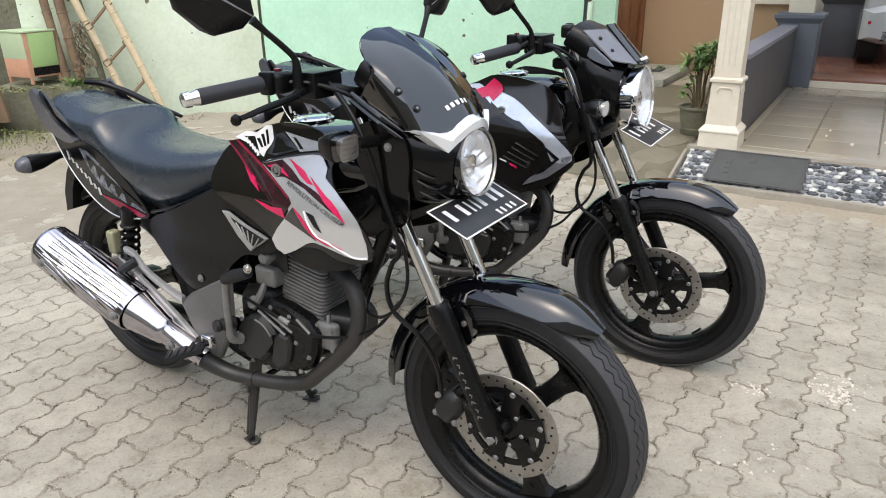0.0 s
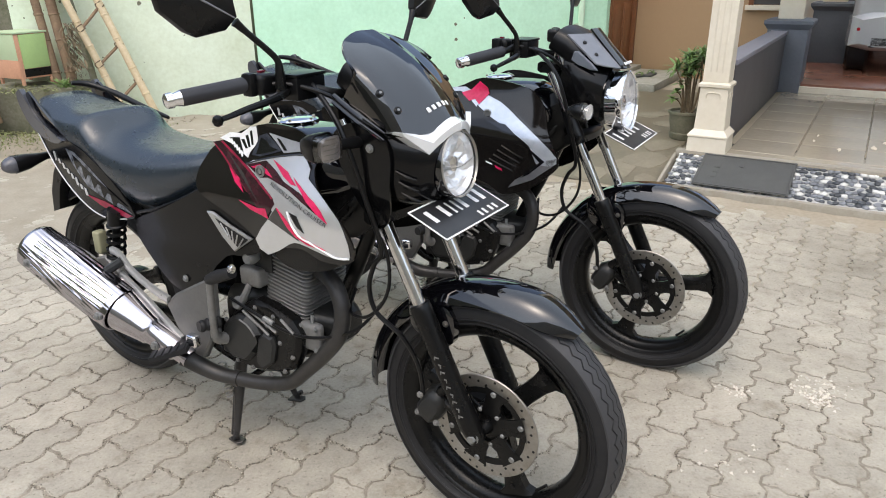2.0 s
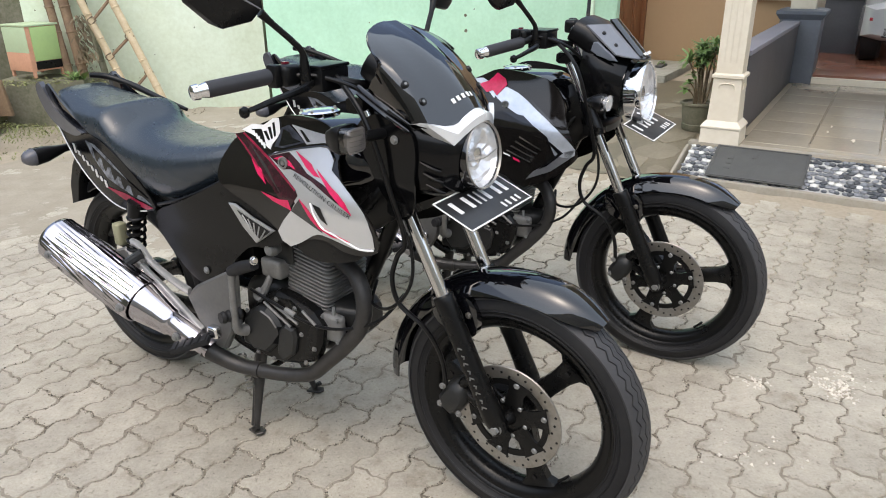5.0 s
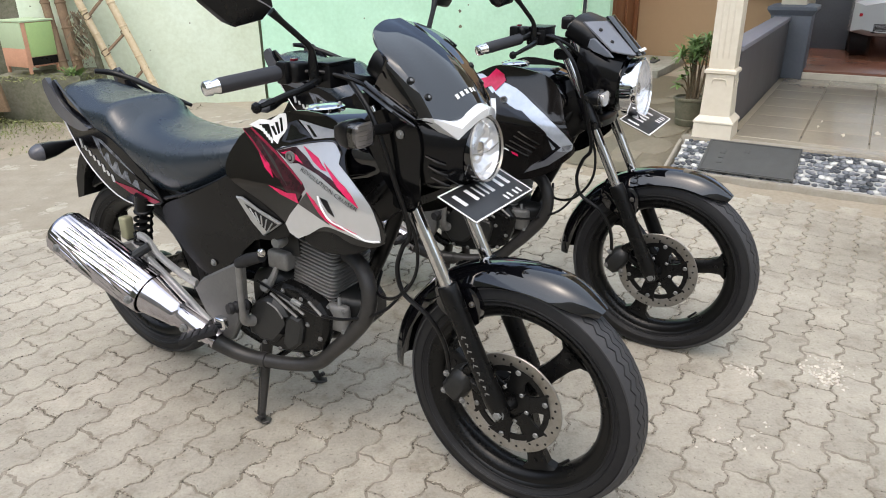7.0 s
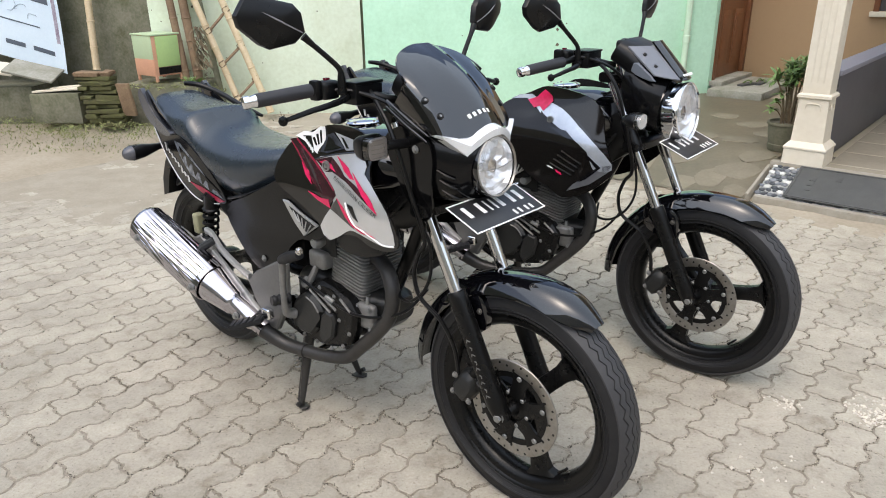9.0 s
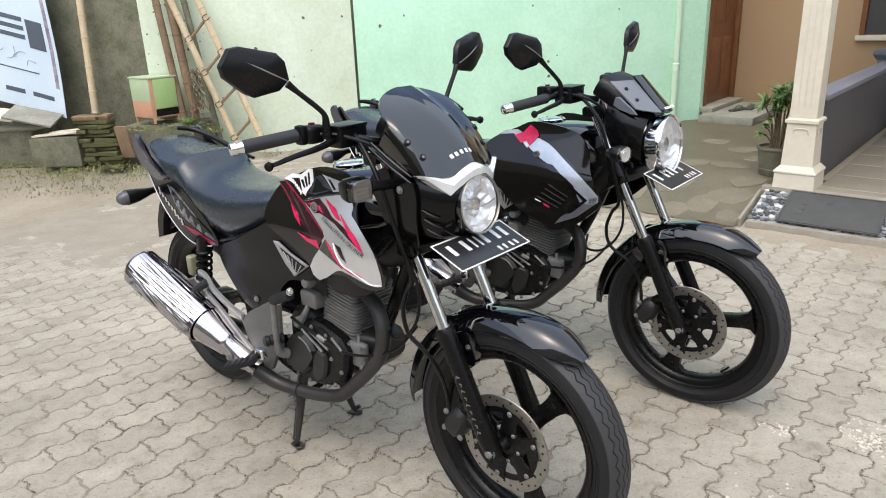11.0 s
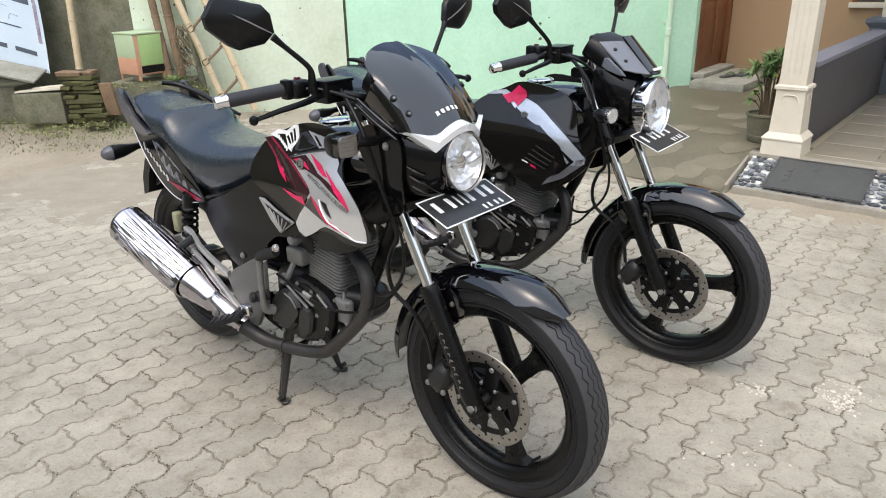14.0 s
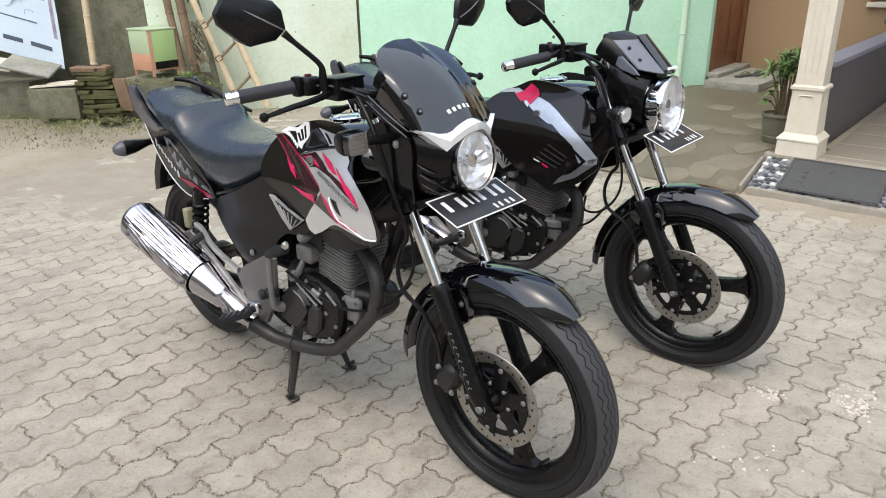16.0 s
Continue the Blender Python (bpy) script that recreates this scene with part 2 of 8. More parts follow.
def panel(outline, bulge, thick, steps=8):
    """A body panel on a bike's side: outline of (x, z), y from bulge(x, z), given some thickness; a fan of rings keeps it curved."""
    bm = bmesh.new()
    pts = curve_points([(x, 0, z) for x, z in outline], 3, closed=True)
    cx = sum(p.x for p in pts) / len(pts)
    cz = sum(p.z for p in pts) / len(pts)
    outer, inner = [], []
    for k in range(steps + 1):
        f = 1 - k / steps * 0.97
        ring = [(cx + (p.x - cx) * f, cz + (p.z - cz) * f) for p in pts]
        outer.append([Vector((x, bulge(x, z), z)) for x, z in ring])
        inner.append([Vector((x, bulge(x, z) + math.copysign(thick, -bulge(x, z)), z)) for x, z in ring])
    skin(bm, list(reversed(inner)) + outer)
    return bm

# ---- the ground ----
HOUSE = pose(0, 0, 0, 0, 0, -32)          # x along the terrace's front, y towards the house
HX, HY = Vector((0.848, -0.530)), Vector((0.530, 0.848))


def smooth(t):
    t = min(1.0, max(0.0, t))
    return t * t * (3 - 2 * t)


def ground_z(x, y):
    """The yard is level, and rises a little towards the house and the old wall."""
    n = HY.x * x + HY.y * y
    s = HX.x * x + HX.y * y
    rise = 0.16 * smooth((n - 4.55) / 0.9) * smooth((s + 4.6) / 1.6)
    bank = 0.10 * smooth((y - 5.4) / 0.9) * smooth((-0.6 - x) / 1.4)
    return max(rise, bank)


def ground_sheet():
    bm = bmesh.new()
    xs = [-400, -60, -20, -10] + [-7 + 0.25 * i for i in range(57)] + [10, 20, 60, 400]
    ys = [-400, -60, -20, -8, -3, -1] + [0.25 * i for i in range(45)] + [14, 20, 60, 400]
    grid = []
    for y in ys:
        row = []
        for x in xs:
            z = ground_z(x, y) - 0.007
            if y > 4.0 and x < 0:
                z += 0.015 * noise.noise(Vector((x * 1.7, y * 1.7, 0)))
            row.append(bm.verts.new((x, y, z)))
        grid.append(row)
    for j in range(len(ys) - 1):
        for i in range(len(xs) - 1):
            bm.faces.new((grid[j][i], grid[j][i + 1], grid[j + 1][i + 1], grid[j + 1][i]))
    return bm


ground = tagged(part("ground", ground_sheet(), M["soil"]), "sandy soil yard under and around the concrete pavers", "ground", kind="structure")


def wall_box(name, size, m, mat, label, category="wall", bevel=0.004):
    return tagged(part(name, box(size, (0, 0, size[2] / 2), bevel, m), mat), label, category, kind="structure")


# ---- the old yard walls ----
GREEN = Matrix.Translation((-2.34, 6.68, 0)) @ pose(0, 0, 0, 0, 0, 15.1)     # x along the wall, y behind it
SEAM = 0.81
wall_pale = wall_box("wall_north_pale", (1.93, 0.16, 3.2), GREEN @ pose(SEAM - 0.965, 0.08, -0.05), M["pale_wall"], "pale weathered yellow-green plaster wall of the yard")
wall_green = wall_box("wall_north_green", (3.52, 0.16, 3.2), GREEN @ pose(SEAM + 0.025 + 1.76, 0.07, -0.05), M["green_wall"], "mint green painted plaster wall of the yard")
wall_seam = wall_box("wall_north_joint", (0.03, 0.10, 3.2), GREEN @ pose(SEAM + 0.01, 0.1, -0.05), M["cement"], "dark open joint between two plaster walls")
wall_grey = wall_box("wall_west", (5.0, 0.16, 3.2), Matrix.Translation((-3.38, 6.40, 0)) @ pose(0, 0, 0, 0, 0, 173) @ pose(2.5, -0.08, -0.05), M["cement"], "rough stained grey cement wall with moss")

# ---- the house: side wall with the door, front wall ----
GZ = 0.16
side_wall_a = wall_box("wall_house_side_near", (0.16, 0.10, 3.2), HOUSE @ pose(-2.63, 7.66, 0), M["green_wall"], "mint green painted return of the yard wall")
back_wall = wall_box("wall_house_front_left", (1.62, 0.16, 3.2), HOUSE @ pose(-1.795, 8.74, 0), M["brown_wall"], "ochre brown painted plaster house wall")
front_wall_b = wall_box("wall_house_carport", (0.16, 5.3, 3.2), HOUSE @ pose(-1.06, 11.45, 0), M["cream"], "cream painted plaster house wall beside the carport")
lintel = wall_box("wall_house_side_above_door", (0.16, 1.0, 1.0), HOUSE @ pose(-2.63, 8.21, 2.2), M["brown_wall"], "brown painted plaster above the house door")


def door():
    th = empty("door_1", HOUSE @ pose(-2.60, 8.16, 0.27), "closed dark brown panelled wooden house door in its frame", "door")
    th["kind"] = "structure"
    for y in (-0.41, 0.46):
        part("door_frame", box((0.12, 0.07, 2.0), (0, y, 1.0), 0.006), M["wood"], th)
    part("door_frame", box((0.12, 0.94, 0.07), (0, 0.025, 2.035), 0.006), M["wood"], th)
    leaf = part("door_leaf", box((0.04, 0.79, 1.98), (0.0, 0.025, 0.99), 0.004), M["wood"], th)
    for y in (-0.16, 0.21):
        for z, h in ((0.42, 0.56), (1.3, 0.9)):
            bm = box((0.012, 0.27, h), (0.024, y, z), 0.006)
            box((0.012, 0.19, h - 0.09), (0.030, y, z), 0.006, bm=bm)
            part("door_panel", bm, M["wood"], leaf)


door()


def window():
    th = empty("window_1", HOUSE @ pose(-1.17, 8.65, 0.95), "dark brown framed house window beside the carport", "window")
    th["kind"] = "structure"
    part("window_frame", box((0.05, 0.05, 1.3), (-0.16, 0, 0.65), 0.004), M["wood"], th)
    part("window_frame", box((0.05, 0.05, 1.3), (0.16, 0, 0.65), 0.004), M["wood"], th)
    part("window_sill", box((0.42, 0.09, 0.05), (0, -0.01, -0.02), 0.006), M["cream"], th)
    part("pane", box((0.28, 0.01, 1.28), (0, 0.012, 0.65), 0.002), M["dark_grey"], th)


window()

# ---- terrace ----
TZ = 0.18
terrace = wall_box("terrace_base", (5.6, 3.0, 0.30), HOUSE @ pose(1.70, 6.52, TZ - 0.308), M["grout"], "grey mortar bed of the tiled terrace", "terrace")
carport = wall_box("carport_floor", (6.0, 6.0, 0.30), HOUSE @ pose(2.15, 11.03, TZ - 0.22), M["red_tile"], "dark red glazed tile carport floor", "floor")
kerb = wall_box("kerb", (5.6, 0.05, 0.18), HOUSE @ pose(1.70, 4.668, -0.135), M["kerb"], "low pale concrete kerb at the foot of the pebble ramp", "kerb", 0.012)
kerb_side = wall_box("kerb_side", (0.022, 0.42, 0.19), HOUSE @ pose(-1.13, 4.87, -0.07) @ pose(0, 0, 0, 15, 0, 0), M["kerb"], "low pale concrete edge of the pebble ramp", "kerb", 0.012)
terrace_edge = wall_box("terrace_edge", (5.66, 0.07, 0.06), HOUSE @ pose(1.70, 5.06, TZ - 0.054), M["kerb"], "pale concrete lip of the terrace", "terrace", 0.008)
step = wall_box("carport_step", (5.6, 0.06, 0.09), HOUSE @ pose(2.0, 7.99, TZ - 0.03), M["cream"], "cream tiled step up to the carport", "step", 0.006)
# slab out of view, added to darken terrace and carport; the pillar implies one
terrace_shade_slab = wall_box("roof", (7.0, 3.3, 0.12), HOUSE @ pose(2.4, 6.75, 3.0), M["cream"], "plain flat ceiling slab over the terrace, unseen, added to shade it", "roof")
carport_back = wall_box("wall_carport_back", (7.0, 0.16, 3.0), HOUSE @ pose(2.4, 14.1, 0), M["dark_grey"], "dark wall at the back of the carport")
carport_right = wall_box("wall_carport_side", (0.16, 6.0, 3.0), HOUSE @ pose(5.2, 11.0, 0), M["cream"], "cream wall of the carport")


def porch_pillar():
    th = empty("porch_pillar", HOUSE @ pose(-0.94, 5.155, TZ), "cream painted square porch pillar with moulded plinth", "pillar")

    def ring(h, z):
        return [Vector((sx * h, sy * h, z)) for sx, sy in ((-1, -1), (1, -1), (1, 1), (-1, 1))]

    bm = bmesh.new()
    skin(bm, [ring(0.125, 0), ring(0.122, 0.10), ring(0.128, 0.105), ring(0.128, 0.115), ring(0.112, 0.135), ring(0.098, 0.15)])
    part("plinth_base", bm, M["cream"], th, angle=20)
    bm = bmesh.new()
    skin(bm, [ring(0.096, 0.148), ring(0.087, 0.40), ring(0.087, 0.425)])
    part("plinth_block", bm, M["cream"], th, angle=20)
    bm = bmesh.new()
    skin(bm, [ring(0.088, 0.421), ring(0.10, 0.428), ring(0.10, 0.445), ring(0.088, 0.455)])
    part("plinth_band", bm, M["cream"], th, angle=20)
    bm = bmesh.new()
    skin(bm, [ring(0.080, 0.45), ring(0.074, 2.84)])
    for a in range(4):
        for k in (-1, 0, 1):
            box((0.016, 0.012, 2.2), (k * 0.036, -0.0745, 1.62), 0.004, pose(0, 0, 0, 0, 0, 90 * a), bm)
    part("shaft", bm, M["cream"], th, angle=20)
    for a in (0, 90, 180, 270):
        bm = tube([(-0.045, -0.094, 0.355), (-0.045, -0.0935, 0.375), (-0.03, -0.092, 0.39), (0.03, -0.092, 0.39), (0.045, -0.0935, 0.375), (0.045, -0.094, 0.355)], 0.004, 6, 3)
        bmesh.ops.transform(bm, matrix=pose(0, 0, 0, 0, 0, a), verts=bm.verts)
        part("relief", bm, M["cream"], th)


porch_pillar()


def half_wall():
    th = empty("half_wall", HOUSE @ pose(-0.93, 6.62, TZ), "low dark grey terrace wall with a lighter sloping cap", "wall")
    th["kind"] = "structure"
    part("wall_body", box((0.13, 2.62, 0.545), (0, 0, 0.2725), 0.005), M["dark_grey"], th)
    part("wall_cap", box((0.15, 2.64, 0.034), (0, 0, 0.562), 0.006), M["cap_grey"], th)


half_wall()


def carport_column(s, n, z, w):
    th = empty("carport_column", HOUSE @ pose(s, n, z), "grey painted square plinth with a cream column on it", "column", "carport columns")
    part("plinth", box((w, w, 0.60), (0, 0, 0.30), 0.005), M["mid_grey"], th)
    bm = bmesh.new()
    h = w / 2

    def ring(r, zz):
        return [Vector((sx * r, sy * r, zz)) for sx, sy in ((-1, -1), (1, -1), (1, 1), (-1, 1))]

    skin(bm, [ring(h * 1.02, 0.592), ring(h * 1.2, 0.64), ring(h * 1.2, 0.67), ring(h * 0.9, 0.685)])
    part("plinth_cap", bm, M["mid_grey"], th, angle=20)
    part("shaft", box((w * 0.62, w * 0.62, 2.2), (0, 0, 1.78), 0.006), M["cream"], th)


carport_column(-0.86, 8.1, TZ, 0.36)
carport_column(-0.62, 10.1, TZ + 0.08, 0.40)

# ---- materials of the motorcycles ----
M["black_paint"] = material("gloss_black_paint", (0.002, 0.002, 0.003), 0.04, coat=0.7, second=(0.004, 0.004, 0.005), scale=6, amount=0.6, rough_var=0.02, spec=0.55)
M["black_plastic"] = material("black_plastic", (0.004, 0.004, 0.0045), 0.30, second=(0.007, 0.007, 0.007), scale=14, fine=120, amount=0.6, bump=0.05, spec=0.28)
M["satin_black"] = material("satin_black", (0.004, 0.004, 0.004), 0.28, second=(0.007, 0.007, 0.007), scale=12, amount=0.6, spec=0.22)
M["side_panel"] = material("charcoal_panel", (0.010, 0.0096, 0.0090), 0.20, second=(0.007, 0.0066, 0.0064), scale=5, fine=60, amount=0.6, spec=0.15)
M["rubber"] = material("tyre_rubber", (0.014, 0.014, 0.0155), 0.5, second=(0.021, 0.021, 0.021), scale=9, fine=80, amount=0.8, bump=0.1, spec=0.2)
M["tread"] = material("tread_rubber", (0.036, 0.036, 0.039), 0.60, second=(0.026, 0.026, 0.028), scale=9, fine=80, amount=0.8, bump=0.2)
M["seat"] = material("seat_vinyl", (0.018, 0.026, 0.035), 0.27, second=(0.020, 0.026, 0.034), scale=9, fine=220, amount=0.6, bump=0.10, rough_var=0.04, spec=0.7)
M["chrome"] = material("chrome", (0.80, 0.80, 0.82), 0.05, metal=1.0, second=(0.72, 0.72, 0.73), scale=10, amount=0.4, rough_var=0.03)
M["fork_chrome"] = material("fork_chrome", (0.62, 0.61, 0.60), 0.12, metal=1.0, scale=14, amount=0.4, rough_var=0.05)
M["steel"] = material("brushed_steel", (0.36, 0.345, 0.32), 0.38, metal=0.85, second=(0.24, 0.22, 0.19), scale=18, fine=140, amount=0.8)
M["alloy"] = material("silver_alloy", (0.26, 0.265, 0.26), 0.42, metal=0.55, second=(0.16, 0.16, 0.155), scale=14, fine=90, amount=0.7)
M["silver_paint"] = material("silver_paint", (0.62, 0.62, 0.62), 0.24, metal=0.25, coat=0.8, second=(0.55, 0.55, 0.55), scale=7, amount=0.5)
M["white_paint"] = material("white_decal", (0.80, 0.80, 0.80), 0.25, coat=0.8, scale=8, amount=0.3)
M["red_decal"] = material("red_decal", (0.62, 0.018, 0.10), 0.2, second=(0.42, 0.010, 0.05), scale=30, amount=0.8)
M["dark_red"] = material("dark_red_decal", (0.16, 0.012, 0.025), 0.22, coat=0.8, scale=10, amount=0.4)
M["blue_grey"] = material("blue_grey_paint", (0.080, 0.088, 0.112), 0.12, metal=0.3, second=(0.014, 0.015, 0.020), scale=42, amount=1.0)
M["engine"] = material("engine_paint", (0.016, 0.0165, 0.0165), 0.34, second=(0.024, 0.024, 0.023), scale=22, fine=120, amount=0.7, bump=0.2, spec=0.28)
M["fins"] = material("engine_fins", (0.21, 0.208, 0.20), 0.5, metal=0.3, second=(0.13, 0.125, 0.118), scale=20, fine=100, amount=0.8, bump=0.2)
M["pipe"] = material("burnt_pipe", (0.034, 0.033, 0.032), 0.42, metal=0.4, second=(0.050, 0.047, 0.045), scale=13, fine=90, amount=0.9)
M["smoke"] = material("smoked_screen", (0.004, 0.004, 0.0045), 0.03, coat=0.4, second=(0.007, 0.006, 0.006), scale=4, amount=0.5, rough_var=0.015, spec=0.9)
M["screen_grey"] = material("grey_screen", (0.19, 0.195, 0.215), 0.16, metal=0.3, second=(0.15, 0.155, 0.175), scale=6, amount=0.5, rough_var=0.04)
M["lens"] = thin_glass("clear_lens", (1.0, 1.0, 1.0), 0.08)
M["lens_smoke"] = thin_glass("smoked_lens", (0.48, 0.46, 0.45), 0.12)
M["reflector"] = material("reflector", (0.92, 0.92, 0.93), 0.08, metal=0.55, second=(0.74, 0.75, 0.76), scale=26, amount=0.6, rough_var=0.03)
M["plate"] = material("plate_black", (0.016, 0.016, 0.018), 0.35, second=(0.03, 0.03, 0.03), scale=14, amount=0.6)
M["plate_white"] = material("plate_white", (0.78, 0.78, 0.77), 0.4, scale=20, amount=0.4)
M["bottle"] = material("reservoir_plastic", (0.34, 0.33, 0.21), 0.4, scale=20, amount=0.5)

M["shroud_silver"] = material("shroud_silver_paint", (0.60, 0.60, 0.60), 0.20, metal=0.55, second=(0.54, 0.54, 0.535), scale=7, amount=0.5, spec=0.6)
M["muffler_chrome"] = material("muffler_chrome", (0.50, 0.49, 0.52), 0.07, metal=1.0, second=(0.42, 0.39, 0.43), scale=16, fine=70, amount=0.7, bump=0.05, rough_var=0.06)
M["brow_silver"] = material("brow_silver_paint", (0.74, 0.75, 0.76), 0.22, metal=0.1, coat=0.8, second=(0.68, 0.69, 0.70), scale=7, amount=0.4)
M["grip"] = material("grip_rubber", (0.030, 0.030, 0.034), 0.45, second=(0.022, 0.022, 0.025), scale=14, fine=120, amount=0.6, bump=0.1, spec=0.4)
M["grab_grey"] = material("grab_handle_paint", (0.10, 0.105, 0.12), 0.2, metal=0.3, second=(0.07, 0.073, 0.085), scale=10, amount=0.5)
M["side_line"] = material("grey_crease", (0.20, 0.20, 0.21), 0.4, scale=14, amount=0.4)
M["cowl_black"] = material("cowl_black_plastic", (0.003, 0.003, 0.0035), 0.16, second=(0.005, 0.005, 0.005), scale=10, amount=0.6, rough_var=0.05, spec=0.25)
M["silver_trim"] = material("silver_trim", (0.42, 0.42, 0.41), 0.3, metal=0.5, second=(0.30, 0.30, 0.29), scale=12, amount=0.6)
M["mid_red"] = material("wine_red_decal", (0.26, 0.012, 0.04), 0.2, second=(0.14, 0.01, 0.025), scale=18, amount=0.9)
M["wine"] = material("dark_wine_decal", (0.050, 0.012, 0.018), 0.14, second=(0.012, 0.007, 0.008), scale=26, amount=0.9)
M["charcoal"] = material("charcoal_decal", (0.045, 0.040, 0.038), 0.2, second=(0.028, 0.026, 0.025), scale=18, amount=0.8)
M["pale_grey"] = material("pale_grey_decal", (0.36, 0.37, 0.39), 0.15, second=(0.22, 0.23, 0.25), scale=22, amount=0.8)
M["stripe_silver"] = material("stripe_silver_paint", (0.60, 0.64, 0.70), 0.14, metal=0.5, second=(0.42, 0.46, 0.52), scale=8, amount=0.8)
M["hanger"] = material("hanger_alloy", (0.125, 0.125, 0.122), 0.42, metal=0.3, second=(0.085, 0.085, 0.082), scale=14, fine=90, amount=0.7)
M["lens_grey"] = material("grey_lens", (0.10, 0.10, 0.11), 0.12, second=(0.06, 0.06, 0.07), scale=40, amount=0.8)
M["feather"] = material("feathered_decal", (0.20, 0.215, 0.25), 0.15, second=(0.015, 0.017, 0.022), scale=34, fine=90, amount=1.0)
M["arm_silver"] = material("chevron_silver_paint", (0.20, 0.205, 0.22), 0.18, metal=0.4, second=(0.13, 0.135, 0.15), scale=10, amount=0.7)
M["shroud_dark"] = material("dark_shroud_paint", (0.009, 0.008, 0.007), 0.08, second=(0.006, 0.005, 0.005), scale=8, amount=0.6, rough_var=0.03)

# ---- the motorcycles: x forward, y to the bike's left, origin on the ground under the front axle ----
def flip(bm):
    bmesh.ops.scale(bm, vec=(1, -1, 1), verts=bm.verts)
    return bm


def both(name, make, mat, parent, label="", **kw):
    """A right-hand part and its mirror image on the left."""
    a = part(name, make(), mat, parent, label, **kw)
    b = part(name, flip(make()), mat, parent, label, **kw)
    return a, b


def bolt(p, r=0.007, axis=(90, 0, 0), h=0.006):
    m = Matrix.Translation(p) @ pose(0, 0, 0, *axis)
    bm = lathe([(r, 0), (r, h * 0.7), (r * 0.8, h)], 6, m)
    lathe([(r * 1.35, -h * 0.2), (r * 1.35, h * 0.25)], 12, m, bm)
    return bm


def rect_ring(c, u, v, a, b, cut=0.3):
    """An eight-sided ring about c, half sizes a along u and b along v."""
    c, u, v = Vector(c), Vector(u).normalized(), Vector(v).normalized()
    k = 1 - cut
    return [c + u * a * s + v * b * t for s, t in ((1, k), (k, 1), (-k, 1), (-1, k), (-1, -k), (-k, -1), (k, -1), (1, -k))]


def oval_ring(c, u, v, a, b, n=20, power=2.0):
    c, u, v = Vector(c), Vector(u).normalized(), Vector(v).normalized()
    out = []
    for k in range(n):
        t = 2 * math.pi * k / n
        x, y = math.cos(t), math.sin(t)
        e = 2 / power
        out.append(c + u * a * math.copysign(abs(x) ** e, x) + v * b * math.copysign(abs(y) ** e, y))
    return out


def tyre_mesh(r, w, bead):
    prof = [(bead, -w * 0.62), (bead + 0.006, -w * 0.78), (bead + 0.008, -w * 0.86), (bead + 0.011, -w * 0.86), (bead + 0.012, -w * 0.83), (bead + 0.020, -w * 0.92), (bead + 0.022, -w * 0.97), (bead + 0.024, -w * 0.94), (r - 0.045, -w), (r - 0.026, -w * 0.97), (r - 0.012, -w * 0.76), (r - 0.003, -w * 0.42), (r, 0),
            (r - 0.003, w * 0.42), (r - 0.012, w * 0.76), (r - 0.026, w * 0.97), (r - 0.045, w), (bead + 0.024, w * 0.94), (bead + 0.022, w * 0.97), (bead + 0.020, w * 0.92), (bead + 0.012, w * 0.83), (bead + 0.011, w * 0.86), (bead + 0.008, w * 0.86), (bead + 0.006, w * 0.78), (bead, w * 0.62)]
    return lathe(prof, 72, close=True)


def tread_mesh(r, w):
    """Zigzag tread ribs standing proud of the tyre."""
    bm = bmesh.new()
    n = 212

    def rad(h):
        u = abs(h) / w
        return r - 0.0222 * u ** 2.24

    for lo, hi in ((-0.95, -0.68), (-0.61, -0.36), (-0.30, -0.03), (0.03, 0.30), (0.36, 0.61), (0.68, 0.95)):
        rows = []
        for k in range(n):
            a = 2 * math.pi * k / n
            zig = 0.080 * (-1.0, 0.0, 1.0, 0.0)[k % 4]
            z0, z1 = (zig if lo > -0.9 else 0.0), (zig if hi < 0.9 else 0.0)
            p = []
            for u, d in ((lo + z0, -0.001), (lo + z0, 0.0030), ((lo + hi + z0 + z1) / 2, 0.0032), (hi + z1, 0.0030), (hi + z1, -0.001)):
                h = u * w
                q = rad(h) + d
                p.append(bm.verts.new((q * math.cos(a), q * math.sin(a), h)))
            rows.append(p)
        for k in range(n):
            a, b = rows[k], rows[(k + 1) % n]
            for i in range(4):
                bm.faces.new((a[i], a[i + 1], b[i + 1], b[i]))
    return bm


